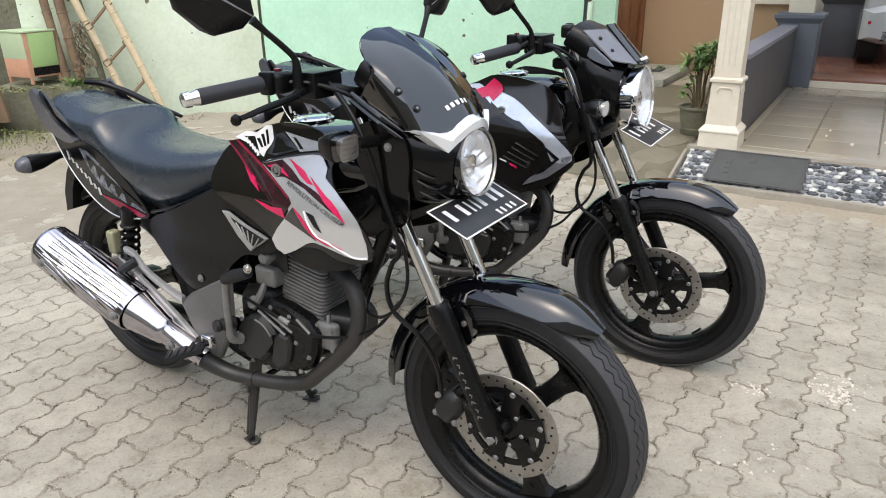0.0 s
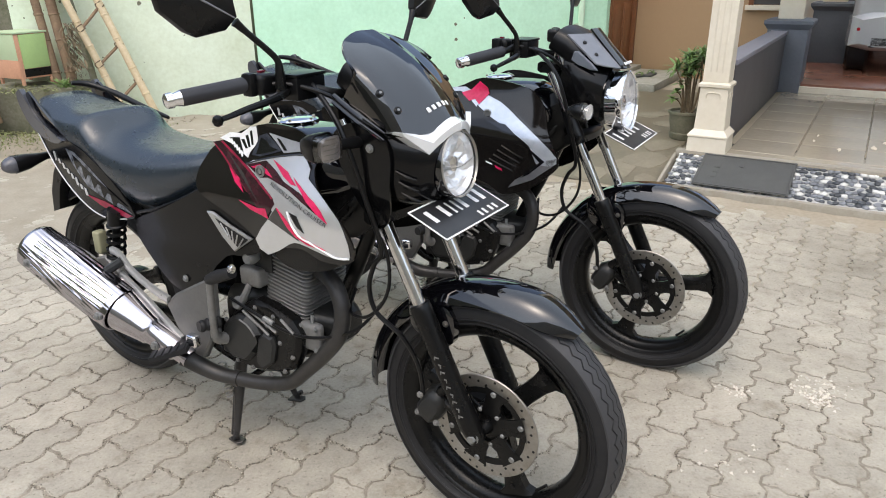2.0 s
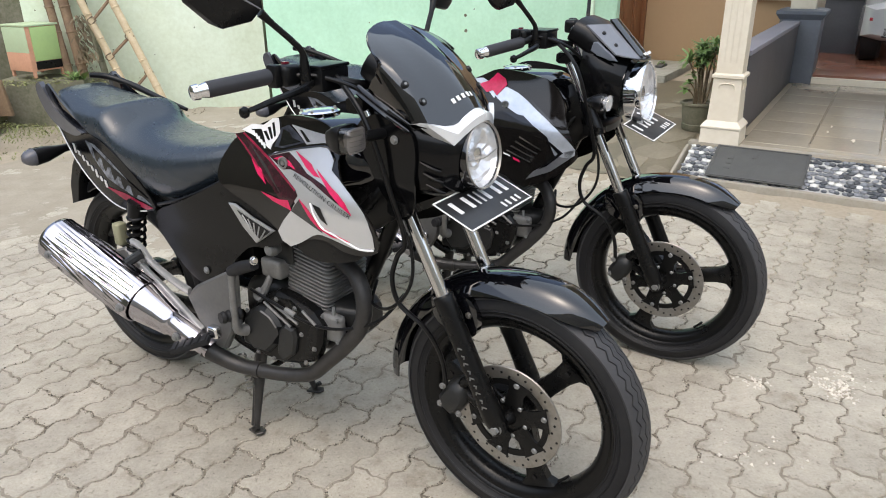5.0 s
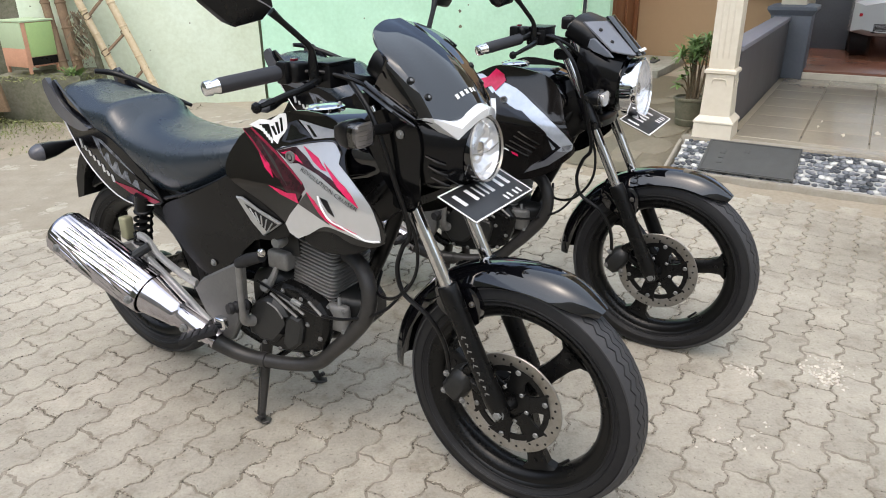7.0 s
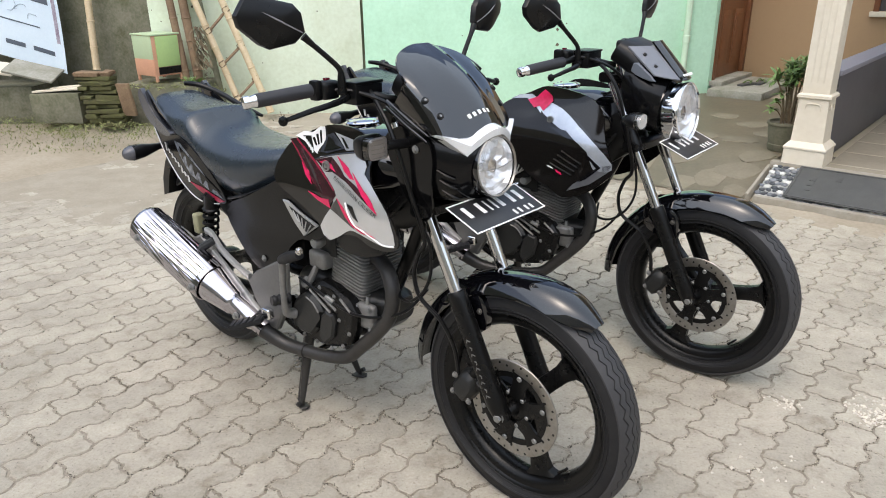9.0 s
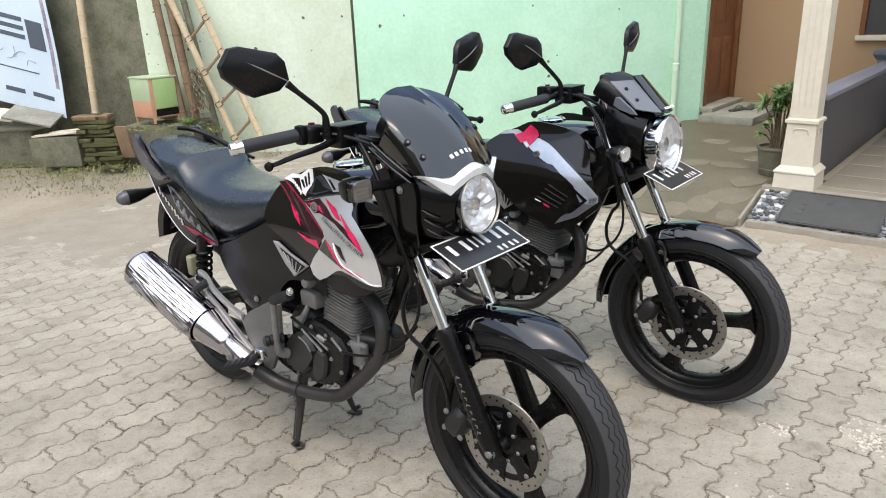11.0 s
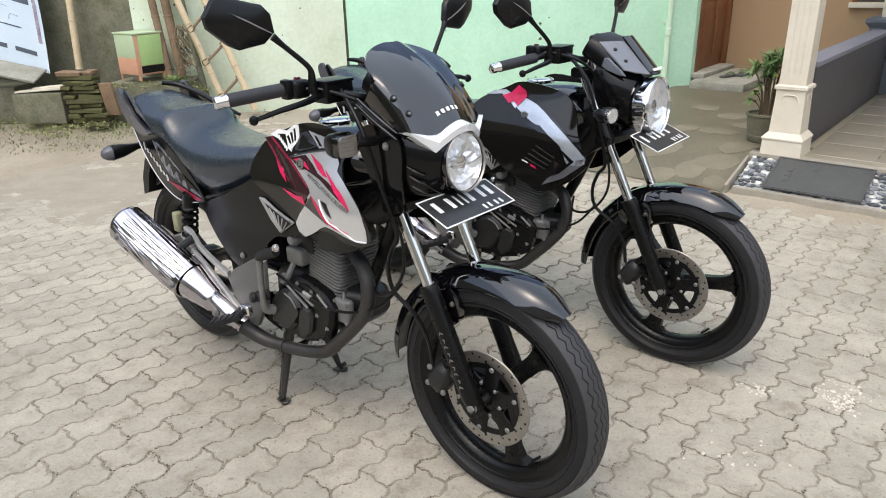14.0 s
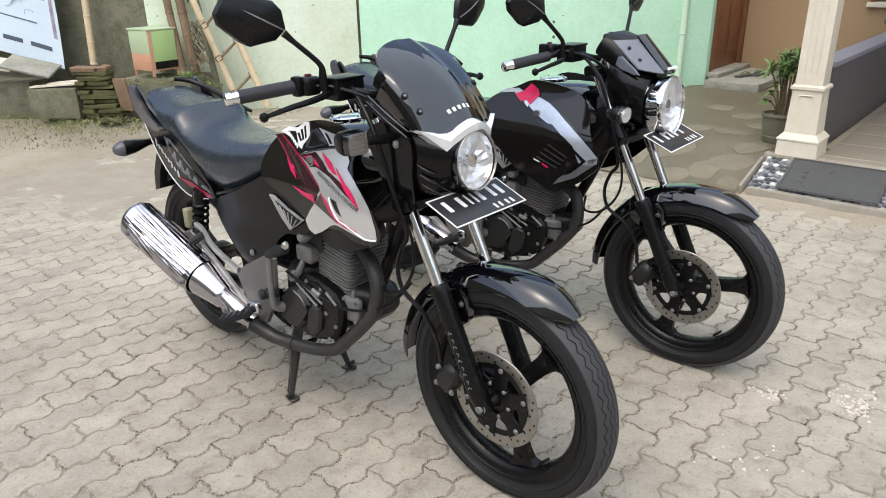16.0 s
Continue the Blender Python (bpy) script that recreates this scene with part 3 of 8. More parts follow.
def wheel(parent, name, at, r, w, phase, disc=True):
    m = pose(*at, 90, 0, 0)                     # local z to the bike's right
    rim_k = 1.035 * (r + 0.008) / 0.320
    rim = lathe([(q * rim_k, h) for q, h in [(0.232, -0.036), (0.240, -0.040), (0.240, -0.036), (0.226, -0.035), (0.214, -0.028), (0.204, -0.013), (0.204, 0.013), (0.214, 0.028), (0.226, 0.035), (0.240, 0.036), (0.240, 0.040), (0.232, 0.036), (0.224, 0.02), (0.224, -0.02)]], 72, close=True)
    th = part(name, rim, M["satin_black"], parent, "black three-spoke cast wheel")
    th.matrix_local = m
    part("tyre", tyre_mesh(r, w, 0.234 * rim_k), M["rubber"], th, "black road tyre")
    part("tread", tread_mesh(r, w), M["tread"], th, "worn greyish zigzag tread", angle=25)
    for k in range(3):
        a = radians(phase + 120 * k)
        u, v = Vector((math.cos(a), math.sin(a), 0)), Vector((-math.sin(a), math.cos(a), 0))
        bm = bmesh.new()
        skin(bm, [rect_ring(u * d, v, (0, 0, 1), hw, ht, 0.35) for d, hw, ht in ((0.02, 0.030, 0.024), (0.06, 0.026, 0.022), (0.12, 0.023, 0.019), (0.17, 0.024, 0.017), (0.198, 0.030, 0.018), (0.214, 0.052, 0.020))])
        part("spoke", bm, M["satin_black"], th)
        if disc:
            part("spoke_bolt", lathe([(0.006, 0.015), (0.006, 0.022)], 10, Matrix.Translation(u * 0.19)), M["black_plastic"], th)
    part("hub", lathe([(0.012, -0.062), (0.030, -0.060), (0.044, -0.04), (0.050, 0.0), (0.050, 0.03), (0.058, 0.046), (0.058, 0.052), (0.020, 0.056), (0.012, 0.08)], 28), M["satin_black"], th)
    part("valve", lathe([(0.004, 0), (0.004, 0.03), (0.005, 0.03), (0.005, 0.036)], 8, pose(0.142, -0.149, 0.006) @ pose(0, 0, 0, 0, 90, 0) @ pose(0, 0, 0, 133, 0, 0)), M["black_plastic"], th)
    if disc:
        ring = lathe([(0.104, 0.0565), (0.107, 0.0590), (0.1365, 0.0590), (0.138, 0.0575), (0.138, 0.0550), (0.1365, 0.0535), (0.107, 0.0535), (0.104, 0.0550)], 72, close=True)
        part("brake_disc", ring, M["steel"], th, "drilled steel brake disc")
        part("disc_carrier", lathe([(0.090, 0.0520), (0.106, 0.0520), (0.106, 0.0575), (0.090, 0.0575)], 60, close=True), M["satin_black"], th)
        holes = bmesh.new()
        for k in range(36):
            a = 2 * math.pi * k / 36
            q = 0.1145 + 0.0075 * (k % 3)
            lathe([(0.0034, 0.0586), (0.0034, 0.0595)], 8, Matrix.Translation((q * math.cos(a), q * math.sin(a), 0)), holes)
        tagged(part("disc_drilling", holes, M["black_plastic"], th, smooth=False), kind="stuff")
        for k in range(6):
            a = radians(60 * k + 12)
            u, v = Vector((math.cos(a), math.sin(a), 0)), Vector((-math.sin(a), math.cos(a), 0))
            bm = bmesh.new()
            skin(bm, [rect_ring(u * d + v * o + Vector((0, 0, 0.0565)), v, (0, 0, 1), hw, 0.0045, 0.3) for d, hw, o in ((0.036, 0.026, 0), (0.07, 0.020, 0.005), (0.092, 0.024, 0.006), (0.106, 0.034, 0.005))])
            part("disc_arm", bm, M["satin_black"], th)
            part("disc_bolt", lathe([(0.0075, 0.058), (0.0075, 0.063), (0.0055, 0.065)], 10, Matrix.Translation(u * 0.098 + v * 0.010)), M["alloy"], th)
            part("hub_bolt", lathe([(0.006, 0.052), (0.006, 0.062), (0.004, 0.064)], 8, Matrix.Translation((u * 0.8 + v * 0.6) * 0.047)), M["alloy"], th)
    return th


def fender_mesh(at, a0, a1, radius, half, drop, thick=0.004, taper=0.25, n=28):
    bm = bmesh.new()
    rings = []
    for k in range(n + 1):
        f = k / n
        a = radians(a0 + (a1 - a0) * f)
        e = 1 - taper * (max(0.0, 1 - f / 0.14) ** 2 + 0.4 * max(0.0, (f - 0.88) / 0.12) ** 2)
        rr = radius + 0.010 * math.exp(-((f - 0.12) / 0.12) ** 2)
        up = Vector((math.cos(a), 0, math.sin(a)))
        outer, inner = [], []
        for j in range(13):
            u = -1 + j / 6
            y = half * e * u
            d = drop * e * (0.25 * u * u + 0.75 * abs(u) ** 5)
            outer.append(Vector(at) + up * (rr - d) + Vector((0, y, 0)))
            inner.append(Vector(at) + up * (rr - d - thick) + Vector((0, y * 0.95, 0)))
        rings.append(outer + list(reversed(inner)))
    skin(bm, rings)
    return bm


def spring(p0, p1, r, wire, turns):
    p0, p1 = Vector(p0), Vector(p1)
    d = (p1 - p0)
    u = d.orthogonal().normalized()
    v = d.normalized().cross(u)
    pts = [p0 + d * (k / (turns * 10)) + (u * math.cos(2 * math.pi * k / 10) + v * math.sin(2 * math.pi * k / 10)) * r for k in range(turns * 10 + 1)]
    return tube(pts, wire, 6, smooth_path=False)


def side_y(x, z):
    """How far the body stands out on the bike's right at (x, z)."""
    low = smooth((0.985 - z) / 0.20)
    front = smooth((x + 0.62) / 0.3)
    return -(0.118 + 0.055 * low + 0.028 * low * front)


def side_panel(outline, off, thick=0.003, steps=6):
    return panel(outline, lambda x, z: side_y(x, z) - off, thick, steps)


def decal(outline, off, soft=True, fy=side_y, thick=0.0014):
    """A thin printed or painted field that hugs a body side: outline of (x, z), any shape."""
    bm = bmesh.new()
    pts = curve_points([(x, 0, z) for x, z in outline], 2, closed=True) if soft else [Vector((x, 0, z)) for x, z in outline]
    bmesh.ops.triangulate(bm, faces=[bm.faces.new([bm.verts.new(p) for p in pts])], ngon_method="EAR_CLIP")
    for axis, step in ((2, 0.016), (0, 0.035)):
        lo, hi = min(p[axis] for p in pts), max(p[axis] for p in pts)
        no = (0, 0, 1) if axis == 2 else (1, 0, 0)
        for k in range(1, int((hi - lo) / step) + 1):
            co = [0, 0, 0]
            co[axis] = lo + k * step
            bmesh.ops.bisect_plane(bm, geom=bm.verts[:] + bm.edges[:] + bm.faces[:], plane_co=co, plane_no=no)
    old = set(bm.verts)
    bmesh.ops.extrude_face_region(bm, geom=bm.faces[:])
    for v in bm.verts:
        v.co.y = fy(v.co.x, v.co.z) - off + (thick if v in old else 0.0)
    return bm


def letters(name, text, p0, p1, height, off, mat, parent, label, fy=side_y):
    """Printed words on the bike's right side, from (x, z) p0 to p1."""
    fc = bpy.data.curves.new(name, "FONT")
    fc.body, fc.size, fc.resolution_u = text, 1.0, 2
    ob = bpy.data.objects.new(name, fc)
    me = bpy.data.meshes.new_from_object(ob)
    bpy.data.objects.remove(ob)
    bm = bmesh.new()
    bm.from_mesh(me)
    bpy.data.meshes.remove(me)
    w = max(v.co.x for v in bm.verts)
    h = max(v.co.y for v in bm.verts)
    a, d = Vector(p0), Vector(p1) - Vector(p0)
    n = Vector((-d.y, d.x)).normalized()
    for v in bm.verts:
        q = a + d * (v.co.x / w) + n * height * (v.co.y / h) + d.normalized() * (0.25 * height * v.co.y / h)
        v.co = (q.x, fy(q.x, q.y) - off, q.y)
    return part(name, bm, mat, parent, label, smooth=False)


def plate_mesh(parent, digits):
    m = Matrix.Translation((-0.090, -0.004, 0.826)) @ pose(0, 0, 0, 0, 23, 0)     # x down the plate, y to the left
    th = part("number_plate", box((0.110, 0.275, 0.002), bevel=0.0008, m=m), M["plate"], parent, "black number plate with white border and bars", angle=20)
    rim = bmesh.new()
    for s in (-1, 1):
        box((0.004, 0.275, 0.0025), (s * 0.053, 0, 0.001), 0.0008, m, rim)
        box((0.110, 0.004, 0.0025), (0, s * 0.1355, 0.001), 0.0008, m, rim)
    part("plate_border", rim, M["plate_white"], th)
    for y, w in digits:
        part("plate_bar", box((0.040, min(w * 0.55, 0.013), 0.0022), (-0.016, y, 0.0012), 0.0006, m), M["plate_white"], th)
    for y in (0.006, 0.026, 0.052, 0.072):
        part("plate_bar", box((0.018, 0.0075, 0.0022), (0.034, y + 0.028, 0.0012), 0.0006, m), M["plate_white"], th)
    part("plate_bracket", tube([(-0.16, 0, 0.82), (-0.12, 0, 0.832)], 0.012, 8), M["black_plastic"], parent)


def front_end(b, kind):
    AX = 0.308
    wheel(b, "front_wheel", (0.014, 0, 0.313), 0.320, 0.048, 48 if kind == "A" else 12)

    def fork(z):
        return -0.142 - 0.486 * (z - 0.61)

    def pt(z, y):
        return (fork(z), y, z)

    both("fork_tube", lambda: tube([pt(0.60, -0.098), pt(1.03, -0.098)], 0.0165, 20), M["fork_chrome"], b, "chrome fork tube")
    both("fork_leg", lambda: tube([(0.012, -0.092, AX - 0.016), pt(0.335, -0.096), pt(0.40, -0.098), pt(0.50, -0.098), pt(0.60, -0.098), pt(0.615, -0.098)], [0.020, 0.027, 0.025, 0.025, 0.026, 0.023], 18, 3), M["satin_black"], b, "black fork leg")
    both("fork_cover", lambda: tube([pt(0.795, -0.098), pt(0.825, -0.098), pt(0.86, -0.098), pt(0.90, -0.098)], [0.023, 0.025, 0.022, 0.0195], 16, 3), M["black_plastic"], b)
    both("axle_nut", lambda: bolt((0.007, -0.108, AX), 0.012, (90, 0, 0), 0.012), M["alloy"], b, "bright axle nut")
    for z, hw in ((0.812, 0.125), (1.035, 0.12)):
        bm = bmesh.new()
        skin(bm, [rect_ring((fork(z) - 0.01, y, z), (1, 0, 0), (0, 0, 1), a, 0.017, 0.4) for y, a in ((-hw, 0.024), (-hw + 0.03, 0.034), (-0.03, 0.044), (0.03, 0.044), (hw - 0.03, 0.034), (hw, 0.024))])
        part("fork_clamp", bm, M["satin_black"], b)
    part("steering_stem", tube([(-0.255, 0, 0.79), (-0.37, 0, 1.04)], 0.030, 16), M["black_plastic"], b)
    fender = part("front_fender", fender_mesh((0.004, 0, AX), 54, 180, 0.361, 0.064, 0.045, taper=0.62), M["black_paint"], b, "glossy black front fender")

    def skirt():
        bm = bmesh.new()
        skin(bm, [oval_ring(c, (1, 0, -0.2), (0, 0, 1), a, h, 14, 3.0) for c, a, h in (((-0.140, -0.040, 0.560), 0.070, 0.058), ((-0.140, -0.058, 0.556), 0.068, 0.056), ((-0.140, -0.063, 0.552), 0.060, 0.048))])
        return bm

    both("fender_brace", skirt, M["black_paint"], fender)
    both("fender_bolt", lambda: bolt((-0.095, -0.064, 0.560), 0.006), M["steel"], fender)
    if kind == "A":
        def lettering():
            bm = bmesh.new()
            for k in range(9):
                z = 0.50 - 0.017 * k
                box((0.013 - 0.005 * (k % 2), 0.0010, 0.0035), (fork(z) + 0.006, -0.1232, z + 0.003), 0.0003, bm=bm)
                box((0.003, 0.0010, 0.009), (fork(z) + 0.001 + 0.008 * (k % 2), -0.1232, z), 0.0003, bm=bm)
            return bm
        tagged(part("fork_marking", lettering(), M["fins"], b, "faint worn pale bars of lettering"), kind="stuff")
    # caliper with its hose
    cal = bmesh.new()
    skin(cal, [rect_ring(c, (0.5, 0, 0.85), (0.85, 0, -0.5), a, h, 0.45) for c, a, h in (((-0.122, -0.035, 0.338), 0.040, 0.026), ((-0.122, -0.062, 0.338), 0.050, 0.034), ((-0.122, -0.092, 0.338), 0.047, 0.032), ((-0.122, -0.106, 0.338), 0.030, 0.022))])
    cp = part("brake_caliper", cal, M["engine"], b, "black front brake caliper")
    for dx, dz in ((-0.022, 0.034), (0.024, -0.03), (-0.03, -0.018)):
        part("caliper_bolt", bolt((-0.122 + dx, -0.104, 0.338 + dz), 0.0065), M["fins"], cp)
    part("caliper_bracket", tube([(-0.05, -0.085, 0.42), (-0.10, -0.080, 0.375), (-0.03, -0.080, 0.325)], 0.013, 8), M["satin_black"], cp)
    part("brake_hose", tube([(-0.40, -0.13, 1.10), (-0.30, -0.16, 1.02), (-0.25, -0.14, 0.85), (-0.235, -0.115, 0.735), (-0.262, -0.11, 0.690), (-0.280, -0.11, 0.630), (-0.262, -0.11, 0.567), (-0.19, -0.108, 0.520), (-0.15, -0.10, 0.45), (-0.14, -0.095, 0.37)], 0.0062, 8, 6), M["black_plastic"], b, "black rubber brake hose")
    part("speedo_cable", tube([(-0.30, -0.10, 0.95), (-0.25, -0.12, 0.80), (-0.224, -0.11, 0.730), (-0.220, -0.11, 0.650), (-0.248, -0.11, 0.587), (-0.300, -0.11, 0.542), (-0.37, -0.08, 0.53), (-0.40, -0.02, 0.56)], 0.0045, 8, 6), M["black_plastic"], b)
    part("clutch_cable", tube([(-0.42, 0.15, 1.09), (-0.30, 0.14, 1.00), (-0.32, 0.11, 0.85), (-0.42, 0.08, 0.70)], 0.005, 8, 6), M["black_plastic"], b)

    # handlebar and controls
    G0 = Vector((-0.528, -0.375, 1.092)) if kind == "A" else Vector((-0.505, -0.375, 1.074))
    G1 = Vector((-0.478, -0.245, 1.106)) if kind == "A" else Vector((-0.450, -0.245, 1.092))

    def grip():
        n = 60
        return tube([G0.lerp(G1, k / n) for k in range(n + 1)], [0.0168 + (0.0005 if k % 2 else 0.0) for k in range(n + 1)], 16, smooth_path=False)

    def bar_side(s):
        return [(p[0], s * abs(p[1]), p[2]) for p in (G0, G1, (-0.43, -0.15, 1.098), (-0.365, -0.085, 1.075))]

    part("handlebar", tube(bar_side(-1) + [(-0.345, 0, 1.07)] + bar_side(1)[::-1], 0.011, 12, 5), M["black_plastic"], b)

    both("grip", grip, M["grip"], b, "ribbed black rubber grip")

    def bar_end():
        p0, p1 = G0 + (G0 - G1) * 0.24, G0
        return tube([p0, p0.lerp(p1, 0.1), p0.lerp(p1, 0.5), p0.lerp(p1, 0.55), p1], [0.011, 0.0155, 0.0165, 0.013, 0.0165], 16, smooth_path=False)

    both("bar_end", bar_end, M["chrome"], b, "chrome bar end weight")

    def switch():
        bm = box((0.042, 0.050, 0.046), (-0.462, -0.212, 1.105), 0.012, seg=3)
        box((0.03, 0.022, 0.05), (-0.470, -0.242, 1.106), 0.008, bm=bm)
        return bm

    sw, sl = both("switch_housing", switch, M["black_plastic"], b)
    part("switch_button", box((0.012, 0.014, 0.006), (-0.469, -0.208, 1.130), 0.002), M["dark_red"], sw)

    def lever():
        return tube([(-0.428, -0.170, 1.090), (-0.408, -0.215, 1.084), (-0.394, -0.270, 1.080), (-0.392, -0.325, 1.075), (-0.400, -0.366, 1.066), (-0.406, -0.384, 1.062)], [0.010, 0.009, 0.008, 0.007, 0.006, 0.005], 8, 4)

    lv = both("lever", lever, M["satin_black"], b, "black hand lever with a ball end")
    for o, s in zip(lv, (-1, 1)):
        part("lever_ball", lathe([(0.002, -0.0115), (0.0085, -0.008), (0.0115, 0), (0.0085, 0.008), (0.002, 0.0115)], 12, Matrix.Translation((-0.406, s * 0.390, 1.061))), M["satin_black"], o)
    mc = part("brake_reservoir", box((0.064, 0.090, 0.050), (-0.425, -0.135, 1.092), 0.006), M["black_plastic"], b, "black square brake fluid reservoir")
    part("reservoir_lid", box((0.068, 0.094, 0.008), (-0.425, -0.135, 1.120), 0.003), M["black_plastic"], mc)
    part("throttle_cable", tube([(-0.455, -0.21, 1.105), (-0.40, -0.17, 1.10), (-0.33, -0.11, 1.06), (-0.30, -0.06, 0.98), (-0.38, -0.03, 0.90)], 0.005, 8, 6), M["black_plastic"], b)

    def mirror_stem():
        return tube([(-0.425, -0.196, 1.095), (-0.424, -0.197, 1.130), (-0.425, -0.200, 1.155), (-0.432, -0.222, 1.180), (-0.444, -0.258, 1.214), (-0.452, -0.280, 1.236)], [0.013, 0.0100, 0.0070, 0.0068, 0.0068, 0.010], 10, 5)

    def mirror_head():
        bm = bmesh.new()
        pts = [(0.0, 0.004), (0.012, 0.036), (0.030, 0.048), (0.098, 0.046), (0.116, 0.038), (0.128, 0.004), (0.120, -0.014), (0.080, -0.036), (0.060, -0.040), (0.016, -0.020)]
        u, v = Vector((-0.16, -0.93, 0.24)).normalized(), Vector((0.05, 0.22, 0.97)).normalized()
        n = u.cross(v).normalized()
        if n.x < 0:
            n = -n
        o = Vector((-0.452, -0.275, 1.240))
        loop = []
        for i, (a, c) in enumerate(pts):
            a2, c2 = pts[(i + 1) % len(pts)]
            loop += [Vector((a * 1.36, c * 1.25, 0)), Vector(((a + a2) * 0.68, (c + c2) * 0.625, 0))]
        cx, cy = 0.088, 0.010
        rings = []
        for d, f in ((-0.012, 0.95), (-0.010, 1.0), (0.0, 1.0), (0.006, 0.96), (0.014, 0.70), (0.020, 0.30), (0.021, 0.05)):
            rings.append([o + u * (cx + (p.x - cx) * f) + v * (cy + (p.y - cy) * f) + n * d for p in loop])
        skin(bm, rings)
        return bm

    def mirror_crease():
        u, v = Vector((-0.16, -0.93, 0.24)).normalized(), Vector((0.05, 0.22, 0.97)).normalized()
        n = u.cross(v).normalized()
        n = n if n.x > 0 else -n
        o = Vector((-0.452, -0.275, 1.240))
        return tube([o + u * 0.010 + v * 0.002 + n * 0.009, o + u * 0.050 + v * 0.010 + n * 0.0175, o + u * 0.085 + v * 0.018 + n * 0.0205, o + u * 0.120 + v * 0.026 + n * 0.017], [0.0015, 0.0022, 0.0022, 0.0008], 6, 4)

    st = both("mirror_stem", mirror_stem, M["satin_black"], b, "black mirror stem")
    drop = 0.0 if kind == "A" else -0.018
    st[0].location = (0, 0, drop)
    st[1].location = (0, 0.060, drop - 0.010) if kind == "A" else (0, 0.072, drop)
    for o, f in zip(st, (lambda x: x, flip)):
        head = part("mirror_head", f(mirror_head()), M["black_plastic"], o, "black angular rear-view mirror")
        part("mirror_crease", f(mirror_crease()), M["side_line"], head)
    # instrument pod
    bm = bmesh.new()
    skin(bm, [oval_ring(c, (0, 1, 0), (0.5, 0, 0.85), a, h, 18, 3) for c, a, h in (((-0.25, 0, 1.06), 0.10, 0.045), ((-0.30, 0, 1.10), 0.105, 0.05), ((-0.345, 0, 1.12), 0.10, 0.045))])
    pod = part("instrument_pod", bm, M["black_plastic"], b, "black instrument pod behind the screen")
    part("dial", oval_disc((-0.349, 0, 1.122), (0, 1, 0), (0.5, 0, 0.85), 0.08, 0.035), M["smoke"], pod)


def oval_disc(c, u, v, a, h):
    bm = bmesh.new()
    n = Vector(u).cross(Vector(v)).normalized()
    skin(bm, [oval_ring(Vector(c) - n * 0.002, u, v, a, h, 20), oval_ring(Vector(c) + n * 0.002, u, v, a, h, 20)])
    return bm


def lamp(b, c, r, depth, bezel, tilt=-6, barrel=0.8):
    m = Matrix.Translation(c) @ pose(0, 0, 0, 0, 90 + tilt, 0)              # local z forward
    th = part("headlamp", lathe([(r * barrel * 0.96, -depth), (r * barrel, -depth), (r * (barrel + 1.06) / 2, -depth * 0.6), (r * 1.04, -depth * 0.3), (r * 1.06, 0.0), (r * 1.04, 0.005), (r * 0.99, 0.002), (r * 0.985, -0.004), (r * 1.005, -0.008), (r * 0.97, -depth * 0.6)], 40, m, close=True), M[bezel], b, "round clear headlamp")
    rnd = random.Random(int(r * 1e4))
    seg, prof = 24, ((0.985, -0.004), (0.90, -0.016), (0.76, -0.024), (0.60, -0.030), (0.42, -0.034), (0.20, -0.036))
    bm = bmesh.new()
    bowl = [[bm.verts.new(m @ Vector((r * q * math.cos(2 * math.pi * (k + 0.5 * (j % 2)) / seg), r * q * math.sin(2 * math.pi * (k + 0.5 * (j % 2)) / seg), h + (rnd.uniform(-0.0055, 0.0055) if j else 0)))) for k in range(seg)] for j, (q, h) in enumerate(prof)]
    for a, c in zip(bowl, bowl[1:]):
        for k in range(seg):
            bm.faces.new((a[k], a[(k + 1) % seg], c[k]))
            bm.faces.new((a[(k + 1) % seg], c[(k + 1) % seg], c[k]))
    bm.faces.new(bowl[-1])
    back = bmesh.ops.extrude_face_region(bm, geom=bm.faces[:])
    for v in back["geom"]:
        if isinstance(v, bmesh.types.BMVert):
            v.co -= m.to_3x3() @ Vector((0, 0, 0.002))
    part("lamp_reflector", bm, M["reflector"], th, "faceted bright reflector", smooth=False)
    bm = lathe([(r * 0.16, -0.036), (r * 0.16, -0.026), (r * 0.24, -0.026), (r * 0.24, -0.012), (r * 0.08, -0.008)], 20, m)
    part("lamp_bulb_cap", bm, M["chrome"], th)
    bar = tube([m @ Vector((0.0, -r * 0.95, -0.004)), m @ Vector((0.006, 0, 0.004)), m @ Vector((0.0, r * 0.95, -0.004))], 0.0012, 6, 6)
    part("lamp_seam", bar, M["alloy"], th)
    part("lamp_trim", lathe([(r * 0.985, 0.0015), (r * 1.02, 0.0065), (r * 1.05, 0.004), (r * 1.03, 0.0)], 40, m, close=True), M["steel" if bezel != "chrome" else "chrome"], th)
    lens = part("lamp_lens", lathe([(r * 0.99, -0.001), (r * 0.90, 0.007), (r * 0.65, 0.014), (r * 0.3, 0.018), (r * 0.02, 0.019), (r * 0.02, 0.0165), (r * 0.3, 0.0155), (r * 0.65, 0.0115), (r * 0.89, 0.0045), (r * 0.98, -0.003)], 40, m, close=True), M["lens"], th, "clear glass lens")
    lens.visible_shadow = False
    return th


